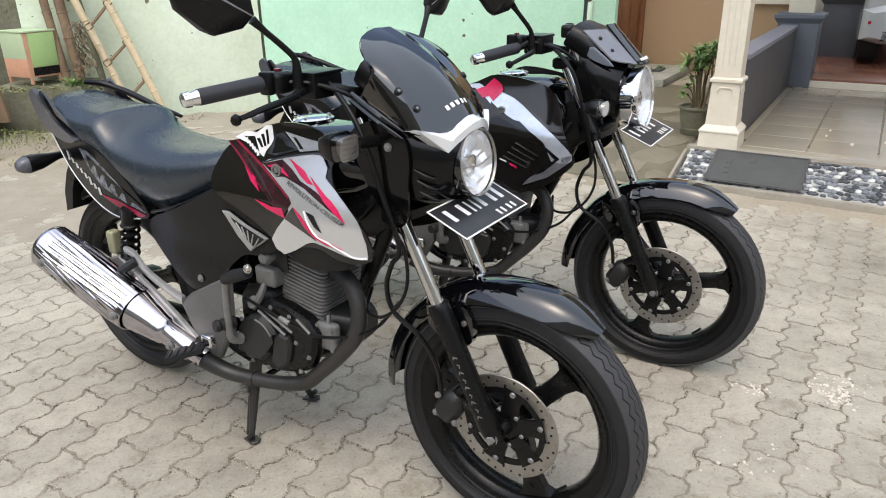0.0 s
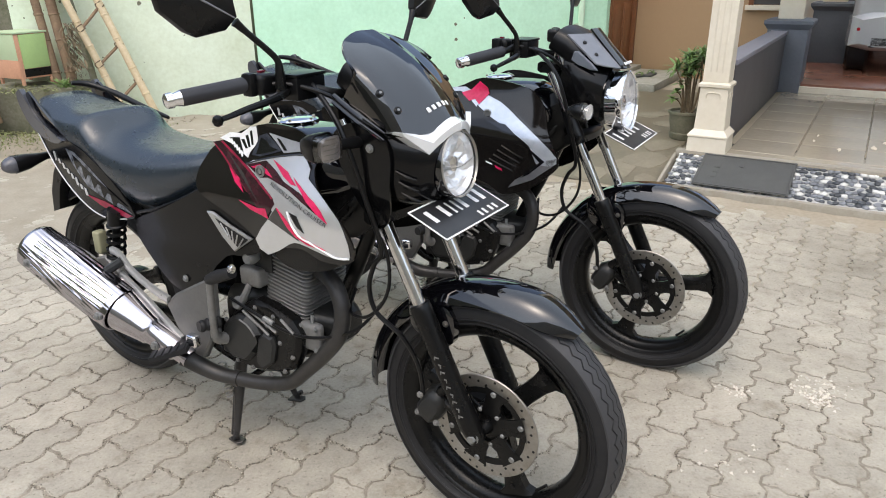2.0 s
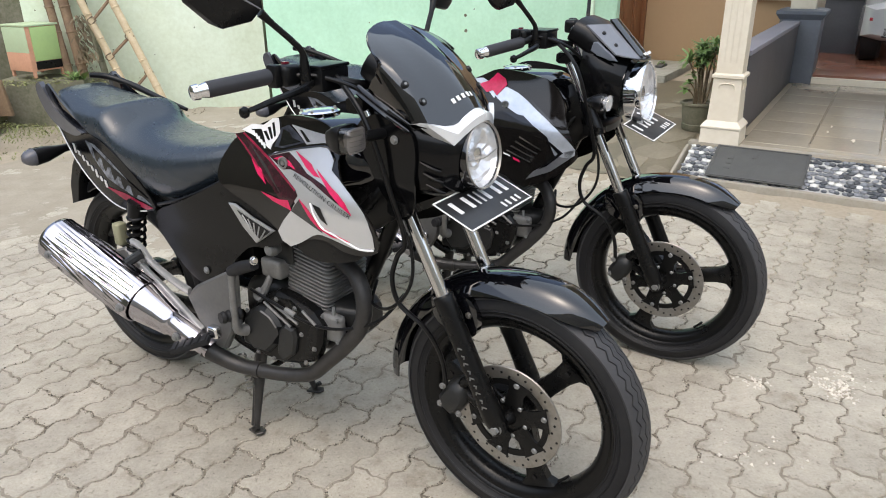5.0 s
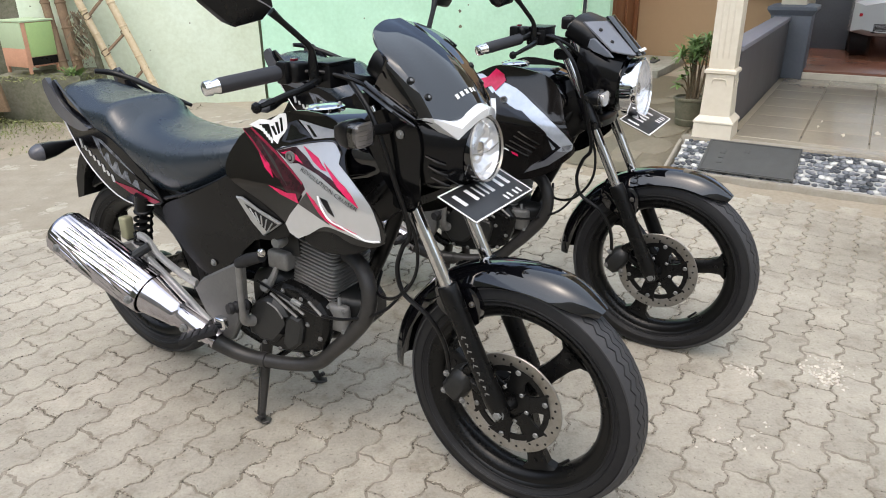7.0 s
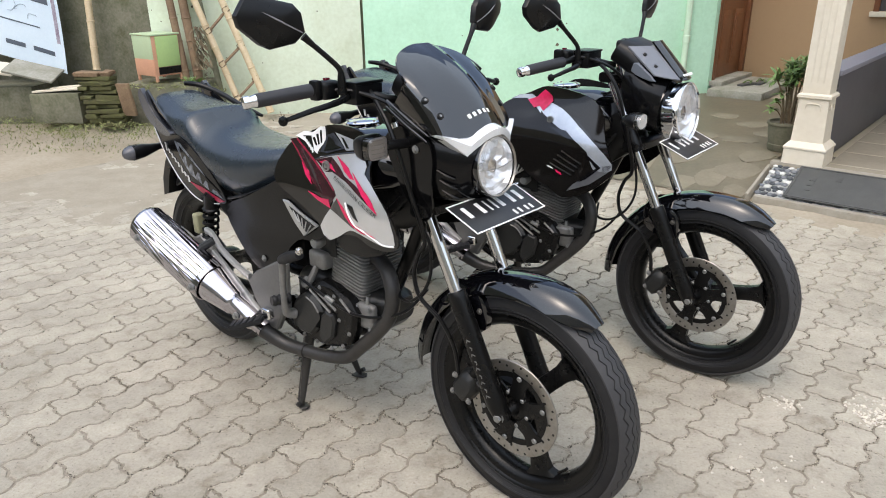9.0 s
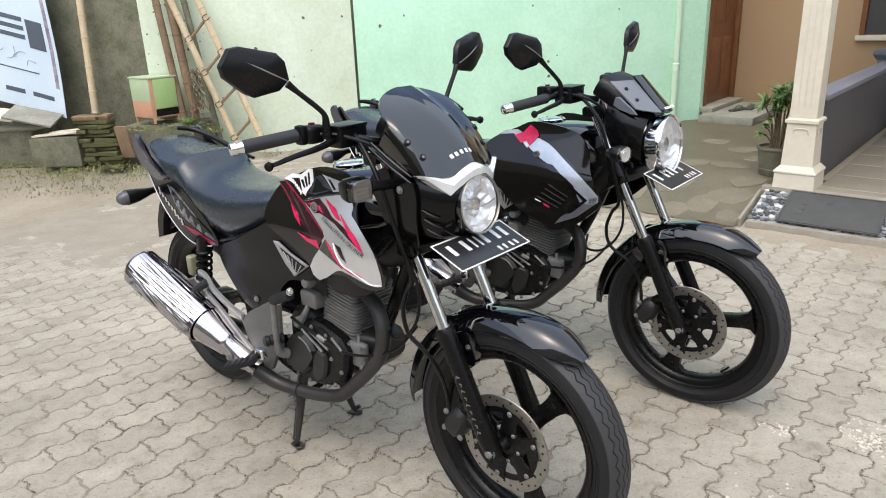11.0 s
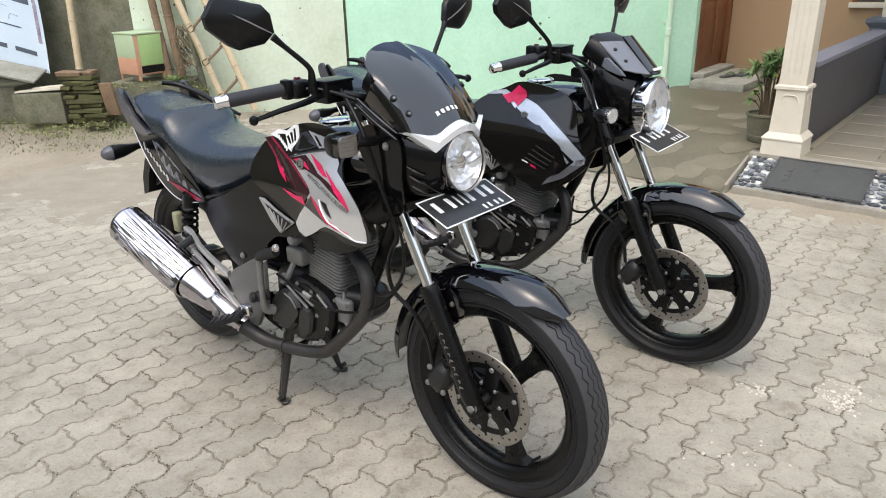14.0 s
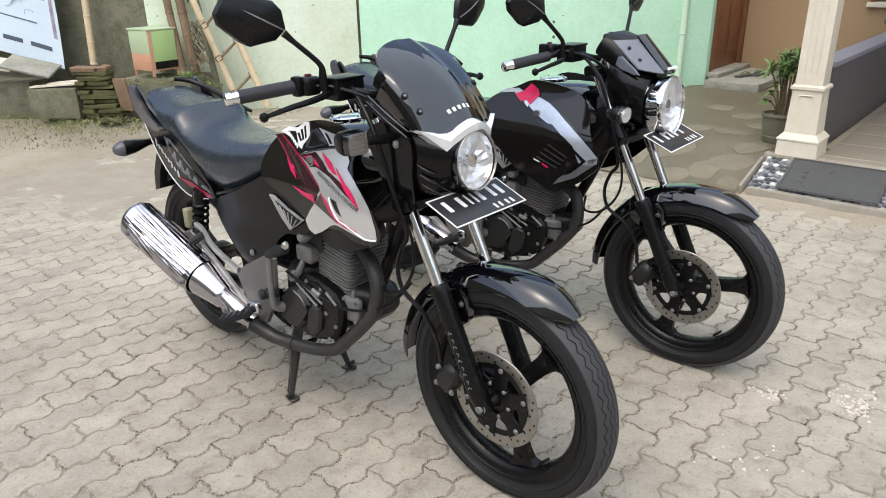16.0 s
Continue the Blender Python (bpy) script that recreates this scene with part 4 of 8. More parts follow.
def indicator(b, c, size, inner, lensmat, name="indicator", direction=1, power=3.2, deep=0.022):
    """A turn signal on a stalk, with its mirror image."""
    x, y, z = c

    def rings(steps, grow=1.0):
        bm = bmesh.new()
        skin(bm, [oval_ring((x + direction * d, y, z), (0, 1, 0), (0, 0, 1), size[1] * f * grow, size[2] * f * grow, 24, power) for d, f in steps])
        return bm

    def stalk():
        return tube([inner, c], [0.013, 0.011], 10)

    def rib(k):
        h = z + size[2] * (-0.72 + 0.36 * k)
        return tube([(x + direction * deep * 0.74, y - size[1] * 0.70, h), (x + direction * deep * 0.86, y, h), (x + direction * deep * 0.74, y + size[1] * 0.70, h)], 0.0007, 6)

    s = both(name, stalk, M["black_plastic"], b, "turn signal on a black stalk")
    s[1].location = (-0.03, -0.03, 0)
    for o, f in zip(s, (lambda q: q, flip)):
        part("signal_body", f(rings(((0.003, 1.04), (-0.002, 1.06), (-size[0] * 0.5, 0.92), (-size[0], 0.50)))), M["black_plastic"], o)
        part("signal_reflector", f(rings(((deep * 0.72, 0.93), (deep * 0.5, 0.80), (0.005, 0.55), (0.004, 0.2)))), M["reflector"], o)
        lens = part("signal_lens", f(rings(((0.002, 0.99), (deep * 0.55, 0.98), (deep * 0.9, 0.90), (deep, 0.6), (deep * 1.02, 0.2)))), lensmat, o, "clear signal lens")
        for k in range(5 if power > 4 else 0):
            part("lens_rib", f(rib(k)), M["alloy"], lens)


def cowl_a(b):
    """Bikini fairing with a tall smoked screen and a silver brow."""
    bm = bmesh.new()
    secs = [((-0.112, 0, 0.930), 0.078, 0.077, 2.0), ((-0.122, 0, 0.928), 0.088, 0.084, 2.2), ((-0.150, 0, 0.925), 0.106, 0.092, 2.6), ((-0.190, 0, 0.928), 0.122, 0.098, 3.0), ((-0.240, 0, 0.942), 0.131, 0.104, 3.4), ((-0.300, 0, 0.975), 0.132, 0.098, 3.4)]
    skin(bm, [oval_ring(c, (0, 1, 0), (0.12, 0, 1), a, h, 32, p) for c, a, h, p in secs], caps=False)
    cw = part("headlamp_cowl", bm, M["cowl_black"], b, "black bikini fairing", angle=30)
    both("cowl_side", lambda: panel([(-0.345, 0.990), (-0.262, 1.030), (-0.205, 1.006), (-0.186, 0.960), (-0.190, 0.900), (-0.196, 0.846), (-0.222, 0.792), (-0.262, 0.798), (-0.300, 0.880)], lambda x, z: -(0.135 - 0.020 * smooth((0.88 - z) / 0.08)), 0.006, 5), M["cowl_black"], cw, "black side plate of the fairing")
    for k in range(3):
        both("cowl_vent", lambda k=k: tube([(-0.182 + 0.006 * k, -0.1225 + 0.002 * k, 0.930 - 0.024 * k), (-0.158 + 0.006 * k, -0.1135 + 0.002 * k, 0.917 - 0.024 * k), (-0.140 + 0.004 * k, -0.1035 + 0.002 * k, 0.911 - 0.024 * k)], [0.0020, 0.0045, 0.0020], 6, 4), M["side_panel"], cw)
    lamp(b, (-0.098, 0, 0.930), 0.0725, 0.045, "black_paint", -6, 1.0)
    # silver brow: an arch over the lamp with a broad wing to each side
    for s in (-1, 1):
        rows = []
        for k in range(25):
            f = k / 24
            y = 0.134 * f
            back = 0.058 * f ** 1.5
            top = Vector((-0.112 - back, s * y, 1.033 - 0.021 * smooth(y / 0.072) + 0.006 * smooth((y - 0.07) / 0.06)))
            if y < 0.0725:
                z = 0.930 + 0.0770 * math.sqrt(1 - (y / 0.0770) ** 2)
            else:
                z = 0.956 + 0.056 * (y - 0.0725) / 0.0615
            low = Vector((-0.092 - back, s * y, min(z, top.z - 0.003)))
            mid = top.lerp(low, 0.45) + Vector((0.012, s * 0.003, 0.003))
            rows.append([top, mid, low, low + Vector((-0.03, 0, 0)), mid + Vector((-0.03, -s * 0.006, 0)), top + Vector((-0.03, 0, -0.006))])
        bm = bmesh.new()
        skin(bm, rows)
        part("cowl_brow", bm, M["brow_silver"], cw, "silver brow over the headlamp")

    # the smoked screen: two flanks that wrap round
    def screen_point(u, v):
        s = abs(u)
        y = 0.141 * math.sin(1.5708 * s) * math.copysign(1, u)
        a = abs(y)
        low = Vector((-0.110 - 0.048 * (a / 0.141) ** 1.5 - 0.138 * smooth((s - 0.72) / 0.28), y, 1.022 - 0.014 * smooth(a / 0.075) + 0.072 * smooth((s - 0.76) / 0.24)))
        top = Vector((-0.360 + 0.100 * s ** 1.6, y, 1.204 - 0.068 * s ** 1.7))
        p = low.lerp(top, v)
        k = 4 * v * (1 - v) * (1 - s ** 3)
        p += Vector((0.016 * k, 0, 0.018 * k))
        if 0.13 < u < 0.20:
            p += Vector((0.002, 0, 0.003))
        return p

    bm = bmesh.new()
    nv = 20
    half = [0.0, 0.07, 0.155, 0.175, 0.25, 0.33, 0.41, 0.49, 0.57, 0.65, 0.72, 0.78, 0.84, 0.89, 0.94, 0.975, 1.0]
    us = [-a for a in reversed(half[1:])] + half
    rings = []
    for j in range(nv + 1):
        fr = [screen_point(u, j / nv) for u in us]
        bk = [p + Vector((-0.004, 0, -0.002)) for p in fr]
        rings.append(fr + list(reversed(bk)))
    skin(bm, rings)
    sc = part("screen", bm, M["smoke"], b, "tall dark smoked windscreen", angle=28)

    def on_screen(u, v):
        q = screen_point(u, v)
        e1 = (screen_point(u + 0.02, v) - screen_point(u, v)).normalized()
        e2 = (screen_point(u, v + 0.02) - screen_point(u, v)).normalized()
        n = e1.cross(e2).normalized()
        n = n if n.x > 0 else -n
        e2 = n.cross(e1).normalized()
        return Matrix(((e1.x, e2.x, n.x, q.x), (e1.y, e2.y, n.y, q.y), (e1.z, e2.z, n.z, q.z), (0, 0, 0, 1)))

    for s in (-1, 1):
        for u, v in ((0.72, 0.47), (0.60, 0.24)):
            m = on_screen(s * u, v)
            sb = part("screen_bolt", lathe([(0.0085, -0.006), (0.0085, 0.002), (0.0065, 0.004), (0.004, 0.003)], 14, m), M["black_plastic"], sc)
            part("bolt_core", lathe([(0.0036, 0.003), (0.0036, 0.0045)], 6, m), M["alloy"], sb)
        for d in (0.0, 0.014):
            rail = tube([(-0.325, s * (0.142 + d / 4), 1.082 - d), (-0.25, s * (0.146 + d / 4), 1.043 - d), (-0.195, s * (0.138 + d / 4), 1.012 - d)], [0.005, 0.006, 0.003], 8, 4)
            part("screen_rail", rail, M["black_paint"], sc)
        part("screen_stay", tube([(-0.30, s * 0.118, 1.09), (-0.33, s * 0.10, 1.04), (-0.34, s * 0.07, 1.02)], 0.008, 8), M["black_plastic"], sc)
    # plain pale letter-sized shapes low on the screen
    bm = bmesh.new()
    for k in range(5):
        m = on_screen(-0.205 + 0.072 * k, 0.155)
        box((0.0092, 0.0115, 0.0014), (0, 0, 0.0010), 0.0005, m, bm)
    tagged(part("screen_marking", bm, M["plate_white"], sc, "row of plain white marks"), kind="stuff")
    both("cowl_bolt", lambda: bolt((-0.238, -0.137, 0.975), 0.0075), M["alloy"], cw)
    both("cowl_bolt", lambda: bolt((-0.225, -0.126, 0.868), 0.0075), M["alloy"], cw)
    indicator(b, (-0.275, -0.246, 0.995), (0.045, 0.031, 0.028), (-0.270, -0.13, 0.985), M["lens_smoke"], power=5.0, deep=0.034)


def cowl_b(b):
    """Bare round headlamp with a short flyscreen."""
    bm = bmesh.new()
    skin(bm, [oval_ring(c, (0, 1, 0), (0.1, 0, 1), a, h, 22, 2.6) for c, a, h in (((-0.172, 0, 0.940), 0.095, 0.092), ((-0.205, 0, 0.955), 0.110, 0.102), ((-0.26, 0, 0.980), 0.116, 0.108), ((-0.31, 0, 1.00), 0.10, 0.09))])
    cw = part("headlamp_cowl", bm, M["cowl_black"], b, "black headlamp shell")
    lamp(b, (-0.112, 0, 0.926), 0.095, 0.050, "chrome", -4, 1.0)
    side = bmesh.new()
    rows = []
    nv, nu = 8, 14
    for j in range(nv + 1):
        v = j / nv
        w = 0.112 - 0.016 * v
        fr, bk = [], []
        for i in range(nu + 1):
            u = -1 + 2 * i / nu
            p = Vector((-0.116 - 0.106 * v - 0.072 * abs(u) ** 1.6, u * w, 1.034 + 0.104 * v + 0.020 * u * u * (1 - v)))
            fr.append(p)
            bk.append(p + Vector((-0.004, 0, -0.003)))
        rows.append(fr + list(reversed(bk)))
    skin(side, rows)
    sc = part("screen", side, M["screen_grey"], b, "short grey flyscreen with a black stripe")
    stripe = bmesh.new()
    rows = []
    for j in range(7):
        v = j / 6
        fr, bk = [], []
        for i in range(5):
            u = -0.36 + 0.72 * i / 4
            p = Vector((-0.113 - 0.112 * v - 0.072 * abs(u) ** 1.6, u * (0.112 - 0.016 * v), 1.037 + 0.116 * v - 0.004 * u * u))
            fr.append(p)
            bk.append(p + Vector((-0.004, 0, -0.003)))
        rows.append(fr + list(reversed(bk)))
    skin(stripe, rows)
    part("screen_stripe", stripe, M["smoke"], sc, "raised black centre stripe")
    mark = bmesh.new()
    for k in range(5):
        y = -0.030 + 0.015 * k
        box((0.002, 0.011, 0.010), (0, 0, 0), 0.0006, Matrix.Translation((-0.122 - 0.16 * y * y * 10, y, 1.0500)) @ pose(0, 0, 0, 0, -46, 0), mark)
    tagged(part("screen_marking", mark, M["plate_white"], sc, "row of plain white marks"), kind="stuff")
    for s in (-1, 1):
        for x, y, z in ((-0.243, 0.080, 1.113), (-0.202, 0.082, 1.078)):
            part("screen_bolt", lathe([(0.0065, -0.004), (0.0065, 0.003), (0.004, 0.005)], 12, Matrix.Translation((x, s * y, z)) @ pose(0, 0, 0, 0, 50, s * 35)), M["black_plastic"], sc)
        wing = prism([(-0.272, 1.062), (-0.264, 1.088), (-0.250, 1.090), (-0.200, 1.052), (-0.184, 1.034), (-0.206, 1.034), (-0.250, 1.050)], 0.008, Matrix.Translation((0, s * 0.108 + (0.008 if s > 0 else 0), 0)) @ pose(0, 0, 0, 90, 0, 0), 0.003)
        part("screen_wing", wing, M["mid_grey"], sc, "grey wing under the flyscreen", angle=25)
        part("screen_bracket", tube([(-0.27, s * 0.085, 1.09), (-0.25, s * 0.085, 1.05), (-0.24, s * 0.09, 1.01)], 0.010, 8), M["black_plastic"], sc)
    part("gauge_barrel", lathe([(0.022, 0), (0.024, 0.03), (0.026, 0.07), (0.022, 0.074), (0.004, 0.075)], 20, pose(-0.315, -0.060, 1.035, 0, -20, 0)), M["chrome"], b, "chrome gauge barrel")
    indicator(b, (-0.178, -0.238, 0.928), (0.045, 0.034, 0.025), (-0.21, -0.13, 0.92), M["lens"], power=2.2, deep=0.026)


def body(b, kind):
    # tank
    bm = bmesh.new()
    secs = [(-0.84, 0.060, 0.80, 0.865), (-0.80, 0.085, 0.79, 0.900), (-0.72, 0.108, 0.78, 0.942), (-0.62, 0.122, 0.78, 0.965), (-0.52, 0.130, 0.79, 0.978), (-0.43, 0.128, 0.80, 0.975), (-0.37, 0.110, 0.82, 0.950), (-0.34, 0.08, 0.84, 0.915)]
    skin(bm, [oval_ring((x, 0, (z0 + z1) / 2), (0, 1, 0), (0, 0, 1), w, (z1 - z0) / 2, 26, 2.8) for x, w, z0, z1 in secs])
    tank = part("fuel_tank", bm, M["black_paint"], b, "glossy black fuel tank")
    cap = part("fuel_cap", lathe([(0.052, 0), (0.052, 0.006), (0.046, 0.010), (0.040, 0.008), (0.030, 0.012), (0.006, 0.013)], 32, pose(-0.575, 0, 0.974, 0, -3, 0)), M["chrome"], tank, "round chrome fuel cap")
    for k in range(5):
        a = radians(72 * k)
        part("cap_screw", lathe([(0.004, 0.008), (0.004, 0.012)], 8, pose(-0.575, 0, 0.975, 0, -3, 0) @ Matrix.Translation((0.045 * math.cos(a), 0.045 * math.sin(a), 0))), M["steel"], cap)
    # seat in two steps
    bm = bmesh.new()
    secs = [(-0.785, 0.070, 0.815, 0.880, 2.6), (-0.82, 0.092, 0.790, 0.883, 2.8), (-0.90, 0.118, 0.740, 0.872, 3.0), (-1.00, 0.140, 0.695, 0.862, 3.2), (-1.08, 0.150, 0.665, 0.860, 3.2), (-1.15, 0.152, 0.665, 0.864, 3.2),
            (-1.21, 0.152, 0.690, 0.872, 3.0), (-1.26, 0.150, 0.715, 0.886, 2.8), (-1.290, 0.148, 0.735, 0.902, 2.8), (-1.318, 0.146, 0.755, 0.928, 3.2), (-1.335, 0.145, 0.765, 0.937, 3.4), (-1.36, 0.144, 0.770, 0.937, 3.4), (-1.42, 0.140, 0.790, 0.934, 3.2),
            (-1.50, 0.132, 0.810, 0.942, 3.0), (-1.57, 0.116, 0.860, 0.956, 2.8), (-1.615, 0.090, 0.925, 0.966, 2.6), (-1.635, 0.05, 0.945, 0.962, 2.4)]
    rings = []
    for x, w, z0, z1, p in secs:
        ring = []
        for q in oval_ring((x, 0, (z0 + z1) / 2), (0, 1, 0), (0, 0, 1), w, (z1 - z0) / 2, 30, p):
            if q.z < (z0 + z1) / 2:
                q.y *= 1 - 0.12 * (1 - (q.z - z0) / (z1 - z0) * 2)
            ring.append(q)
        rings.append(ring)
    skin(bm, rings)
    seat = part("seat", bm, M["seat"], b, "black vinyl two-step seat", angle=60)
    both("seat_piping", lambda: tube([(-0.80, -0.098, 0.81), (-0.90, -0.120, 0.756), (-1.00, -0.138, 0.712), (-1.10, -0.146, 0.682)], 0.005, 6, 4), M["black_plastic"], seat)
    # side covers
    both("side_cover", lambda: panel([(-1.120, 0.656), (-1.00, 0.706), (-0.88, 0.762), (-0.800, 0.800), (-0.766, 0.792), (-0.69, 0.745), (-0.60, 0.692), (-0.60, 0.665), (-0.66, 0.640), (-0.73, 0.625), (-0.82, 0.545), (-0.88, 0.500), (-0.945, 0.482), (-1.04, 0.540), (-1.13, 0.605)], lambda x, z: -(0.150 - 0.018 * smooth((x + 0.95) / -0.3) + 0.012 * smooth((0.62 - z) / 0.1)), 0.006, 6), M["side_panel"], b, "charcoal plastic side cover")
    both("side_cover_trim", lambda: prism([(-0.777, 0.746), (-0.752, 0.748), (-0.691, 0.722), (-0.613, 0.699), (-0.632, 0.686), (-0.686, 0.650), (-0.725, 0.687)], 0.006, Matrix.Translation((0, -0.1545, 0)) @ pose(0, 0, 0, 90, 0, 0), 0.003), M["silver_trim"], b, "silver triangular trim")
    both("side_cover_mesh", lambda: prism([(-0.742, 0.734), (-0.681, 0.712), (-0.626, 0.695), (-0.667, 0.666), (-0.706, 0.698)], 0.003, Matrix.Translation((0, -0.1595, 0)) @ pose(0, 0, 0, 90, 0, 0), 0.001), M["black_plastic"], b)
    for k in range(5):
        both("mesh_bar", lambda: tube([(-0.722 + 0.020 * k, -0.163, 0.724 - 0.007 * k), (-0.698 + 0.0085 * k, -0.163, 0.694 - 0.0065 * k)], 0.0022, 6), M["silver_trim"], b)
    both("side_cover_bolt", lambda: bolt((-0.897, -0.166, 0.527), 0.008), M["alloy"], b)

    def tail_y(x, z):
        return -(0.152 - 0.034 * smooth((-1.25 - x) / 0.40))

    both("tail_cowl", lambda: decal([(-1.615, 0.881), (-1.575, 0.819), (-1.521, 0.753), (-1.432, 0.694), (-1.329, 0.653), (-1.243, 0.639), (-1.148, 0.653), (-1.107, 0.672), (-1.156, 0.729), (-1.229, 0.787), (-1.310, 0.832), (-1.402, 0.857), (-1.502, 0.866)], 0.0, True, tail_y, 0.006), M["cowl_black"], b, "glossy black tail cowl")
    both("tail_stripe", lambda: decal([(-1.428, 0.829), (-1.374, 0.824), (-1.301, 0.790), (-1.239, 0.750), (-1.198, 0.718), (-1.122, 0.676), (-1.189, 0.687), (-1.326, 0.727), (-1.395, 0.781)], 0.0018, False, tail_y), M["feather"], b, "pale blue-grey feathered tail graphic")
    for k in range(5):
        x, z = -1.385 + 0.044 * k, 0.800 - 0.022 * k
        both("tail_stripe", lambda: decal([(x, z + 0.016), (x + 0.030, z + 0.004), (x + 0.075, z - 0.018), (x + 0.030, z - 0.012), (x + 0.012, z - 0.030), (x + 0.004, z - 0.012)], 0.0030, False, tail_y), M["cowl_black"], b)
    both("tail_stripe", lambda: decal([(-1.345, 0.699), (-1.254, 0.673), (-1.147, 0.658), (-1.118, 0.668), (-1.171, 0.678), (-1.247, 0.693)], 0.0022, False, tail_y), M["mid_red"], b, "dark red tail field")
    both("tail_stripe", lambda: tube([(x, tail_y(x, z) - 0.002, z) for x, z in ((-1.613, 0.880), (-1.571, 0.815), (-1.517, 0.749), (-1.428, 0.690), (-1.330, 0.652), (-1.244, 0.640), (-1.150, 0.654))], 0.0022, 6, 4), M["silver_paint"], b, "thin silver tail line")

    def tail_marks():
        bm = bmesh.new()
        for k, h in enumerate((0.030, 0.016, 0.018, 0.016, 0.017, 0.026, 0.016, 0.024)):
            x, z = -1.520 + 0.0245 * k, 0.792 - 0.0122 * k
            absorb(bm, decal([(x - 0.002, z + h * 0.5), (x + 0.010, z + h * 0.45), (x + 0.016, z - h * 0.45), (x + 0.003, z - h * 0.5)], 0.0028, False, tail_y))
        return bm

    for o in both("tail_marking", tail_marks, M["silver_paint"], b, "row of plain silver marks"):
        tagged(o, kind="stuff")
    both("tail_grip", lambda: panel([(-1.657, 0.973), (-1.640, 0.988), (-1.628, 0.984), (-1.602, 0.932), (-1.548, 0.890), (-1.475, 0.866), (-1.412, 0.856), (-1.461, 0.842), (-1.540, 0.850), (-1.614, 0.883), (-1.651, 0.937)], lambda x, z: tail_y(x, z) - 0.016, 0.016, 5), M["grab_grey"], b, "dark grey painted grab handle")
    both("tail_side", lambda: panel([(-1.630, 0.950), (-1.612, 0.984), (-1.590, 0.972), (-1.545, 0.938), (-1.470, 0.896), (-1.400, 0.856), (-1.450, 0.848), (-1.530, 0.860), (-1.600, 0.900)], lambda x, z: tail_y(x, z) - 0.004, 0.008, 5), M["black_paint"], b, "glossy black tail side under the seat")
    inner = bmesh.new()
    skin(inner, [rect_ring((x, 0, z), (0, 1, 0), (0.35, 0, 0.94), w, h, 0.3) for x, z, w, h in ((-1.12, 0.680, 0.120, 0.03), (-1.22, 0.700, 0.136, 0.045), (-1.32, 0.740, 0.134, 0.060), (-1.42, 0.785, 0.126, 0.062), (-1.52, 0.830, 0.112, 0.055), (-1.60, 0.920, 0.085, 0.040))])
    part("tail_frame", inner, M["black_plastic"], b, "black inner tail under the seat")
    part("grab_rail", tube([(-1.30, 0.148, 0.888), (-1.44, 0.146, 0.916), (-1.55, 0.135, 0.948), (-1.63, 0.10, 0.975), (-1.655, 0.05, 0.985)], [0.006, 0.010, 0.011, 0.011, 0.008], 10, 5), M["black_plastic"], b, "black grab rail")
    bm = bmesh.new()
    skin(bm, [rect_ring((x, 0, z), (0, 1, 0), (0.5, 0, 0.85), w, h, 0.4) for x, z, w, h in ((-1.56, 0.90, 0.080, 0.03), (-1.63, 0.925, 0.070, 0.028), (-1.67, 0.94, 0.05, 0.015))])
    part("tail_lamp", bm, M["dark_red"], b, "dark red tail lamp")
    part("rear_fender", fender_mesh((-1.430, 0, 0.331), 72, 122, 0.380, 0.075, 0.05), M["black_plastic"], b)
    bm = bmesh.new()
    skin(bm, [rect_ring((x, 0, z), (0, 1, 0), (1, 0, 0.35), w, h, 0.3) for x, z, w, h in ((-1.55, 0.79, 0.078, 0.06), (-1.60, 0.72, 0.084, 0.050), (-1.635, 0.65, 0.088, 0.040), (-1.655, 0.575, 0.088, 0.028))])
    part("mudflap", bm, M["black_plastic"], b, "black rear mudflap")

    def rear_signal():
        bm = bmesh.new()
        skin(bm, [oval_ring((-1.600, y, z), (1, 0, 0), (0, 0, 1), a, h, 18, 2.6) for y, z, a, h in ((-0.060, 0.782, 0.016, 0.012), (-0.120, 0.778, 0.016, 0.012), (-0.150, 0.775, 0.022, 0.018), (-0.180, 0.773, 0.028, 0.025), (-0.220, 0.771, 0.030, 0.028))])
        return bm

    def rear_lens():
        bm = bmesh.new()
        skin(bm, [oval_ring((-1.600, y, z), (1, 0, 0), (0, 0, 1), a, h, 18, 2.6) for y, z, a, h in ((-0.220, 0.771, 0.029, 0.027), (-0.236, 0.770, 0.026, 0.023), (-0.248, 0.769, 0.018, 0.015), (-0.254, 0.769, 0.006, 0.005))])
        return bm

    for o, f in zip(both("rear_indicator", rear_signal, M["black_plastic"], b, "bullet-shaped rear turn signal"), (lambda q: q, flip)):
        part("signal_lens", f(rear_lens()), M["lens_grey"], o, "smoky grey signal lens")


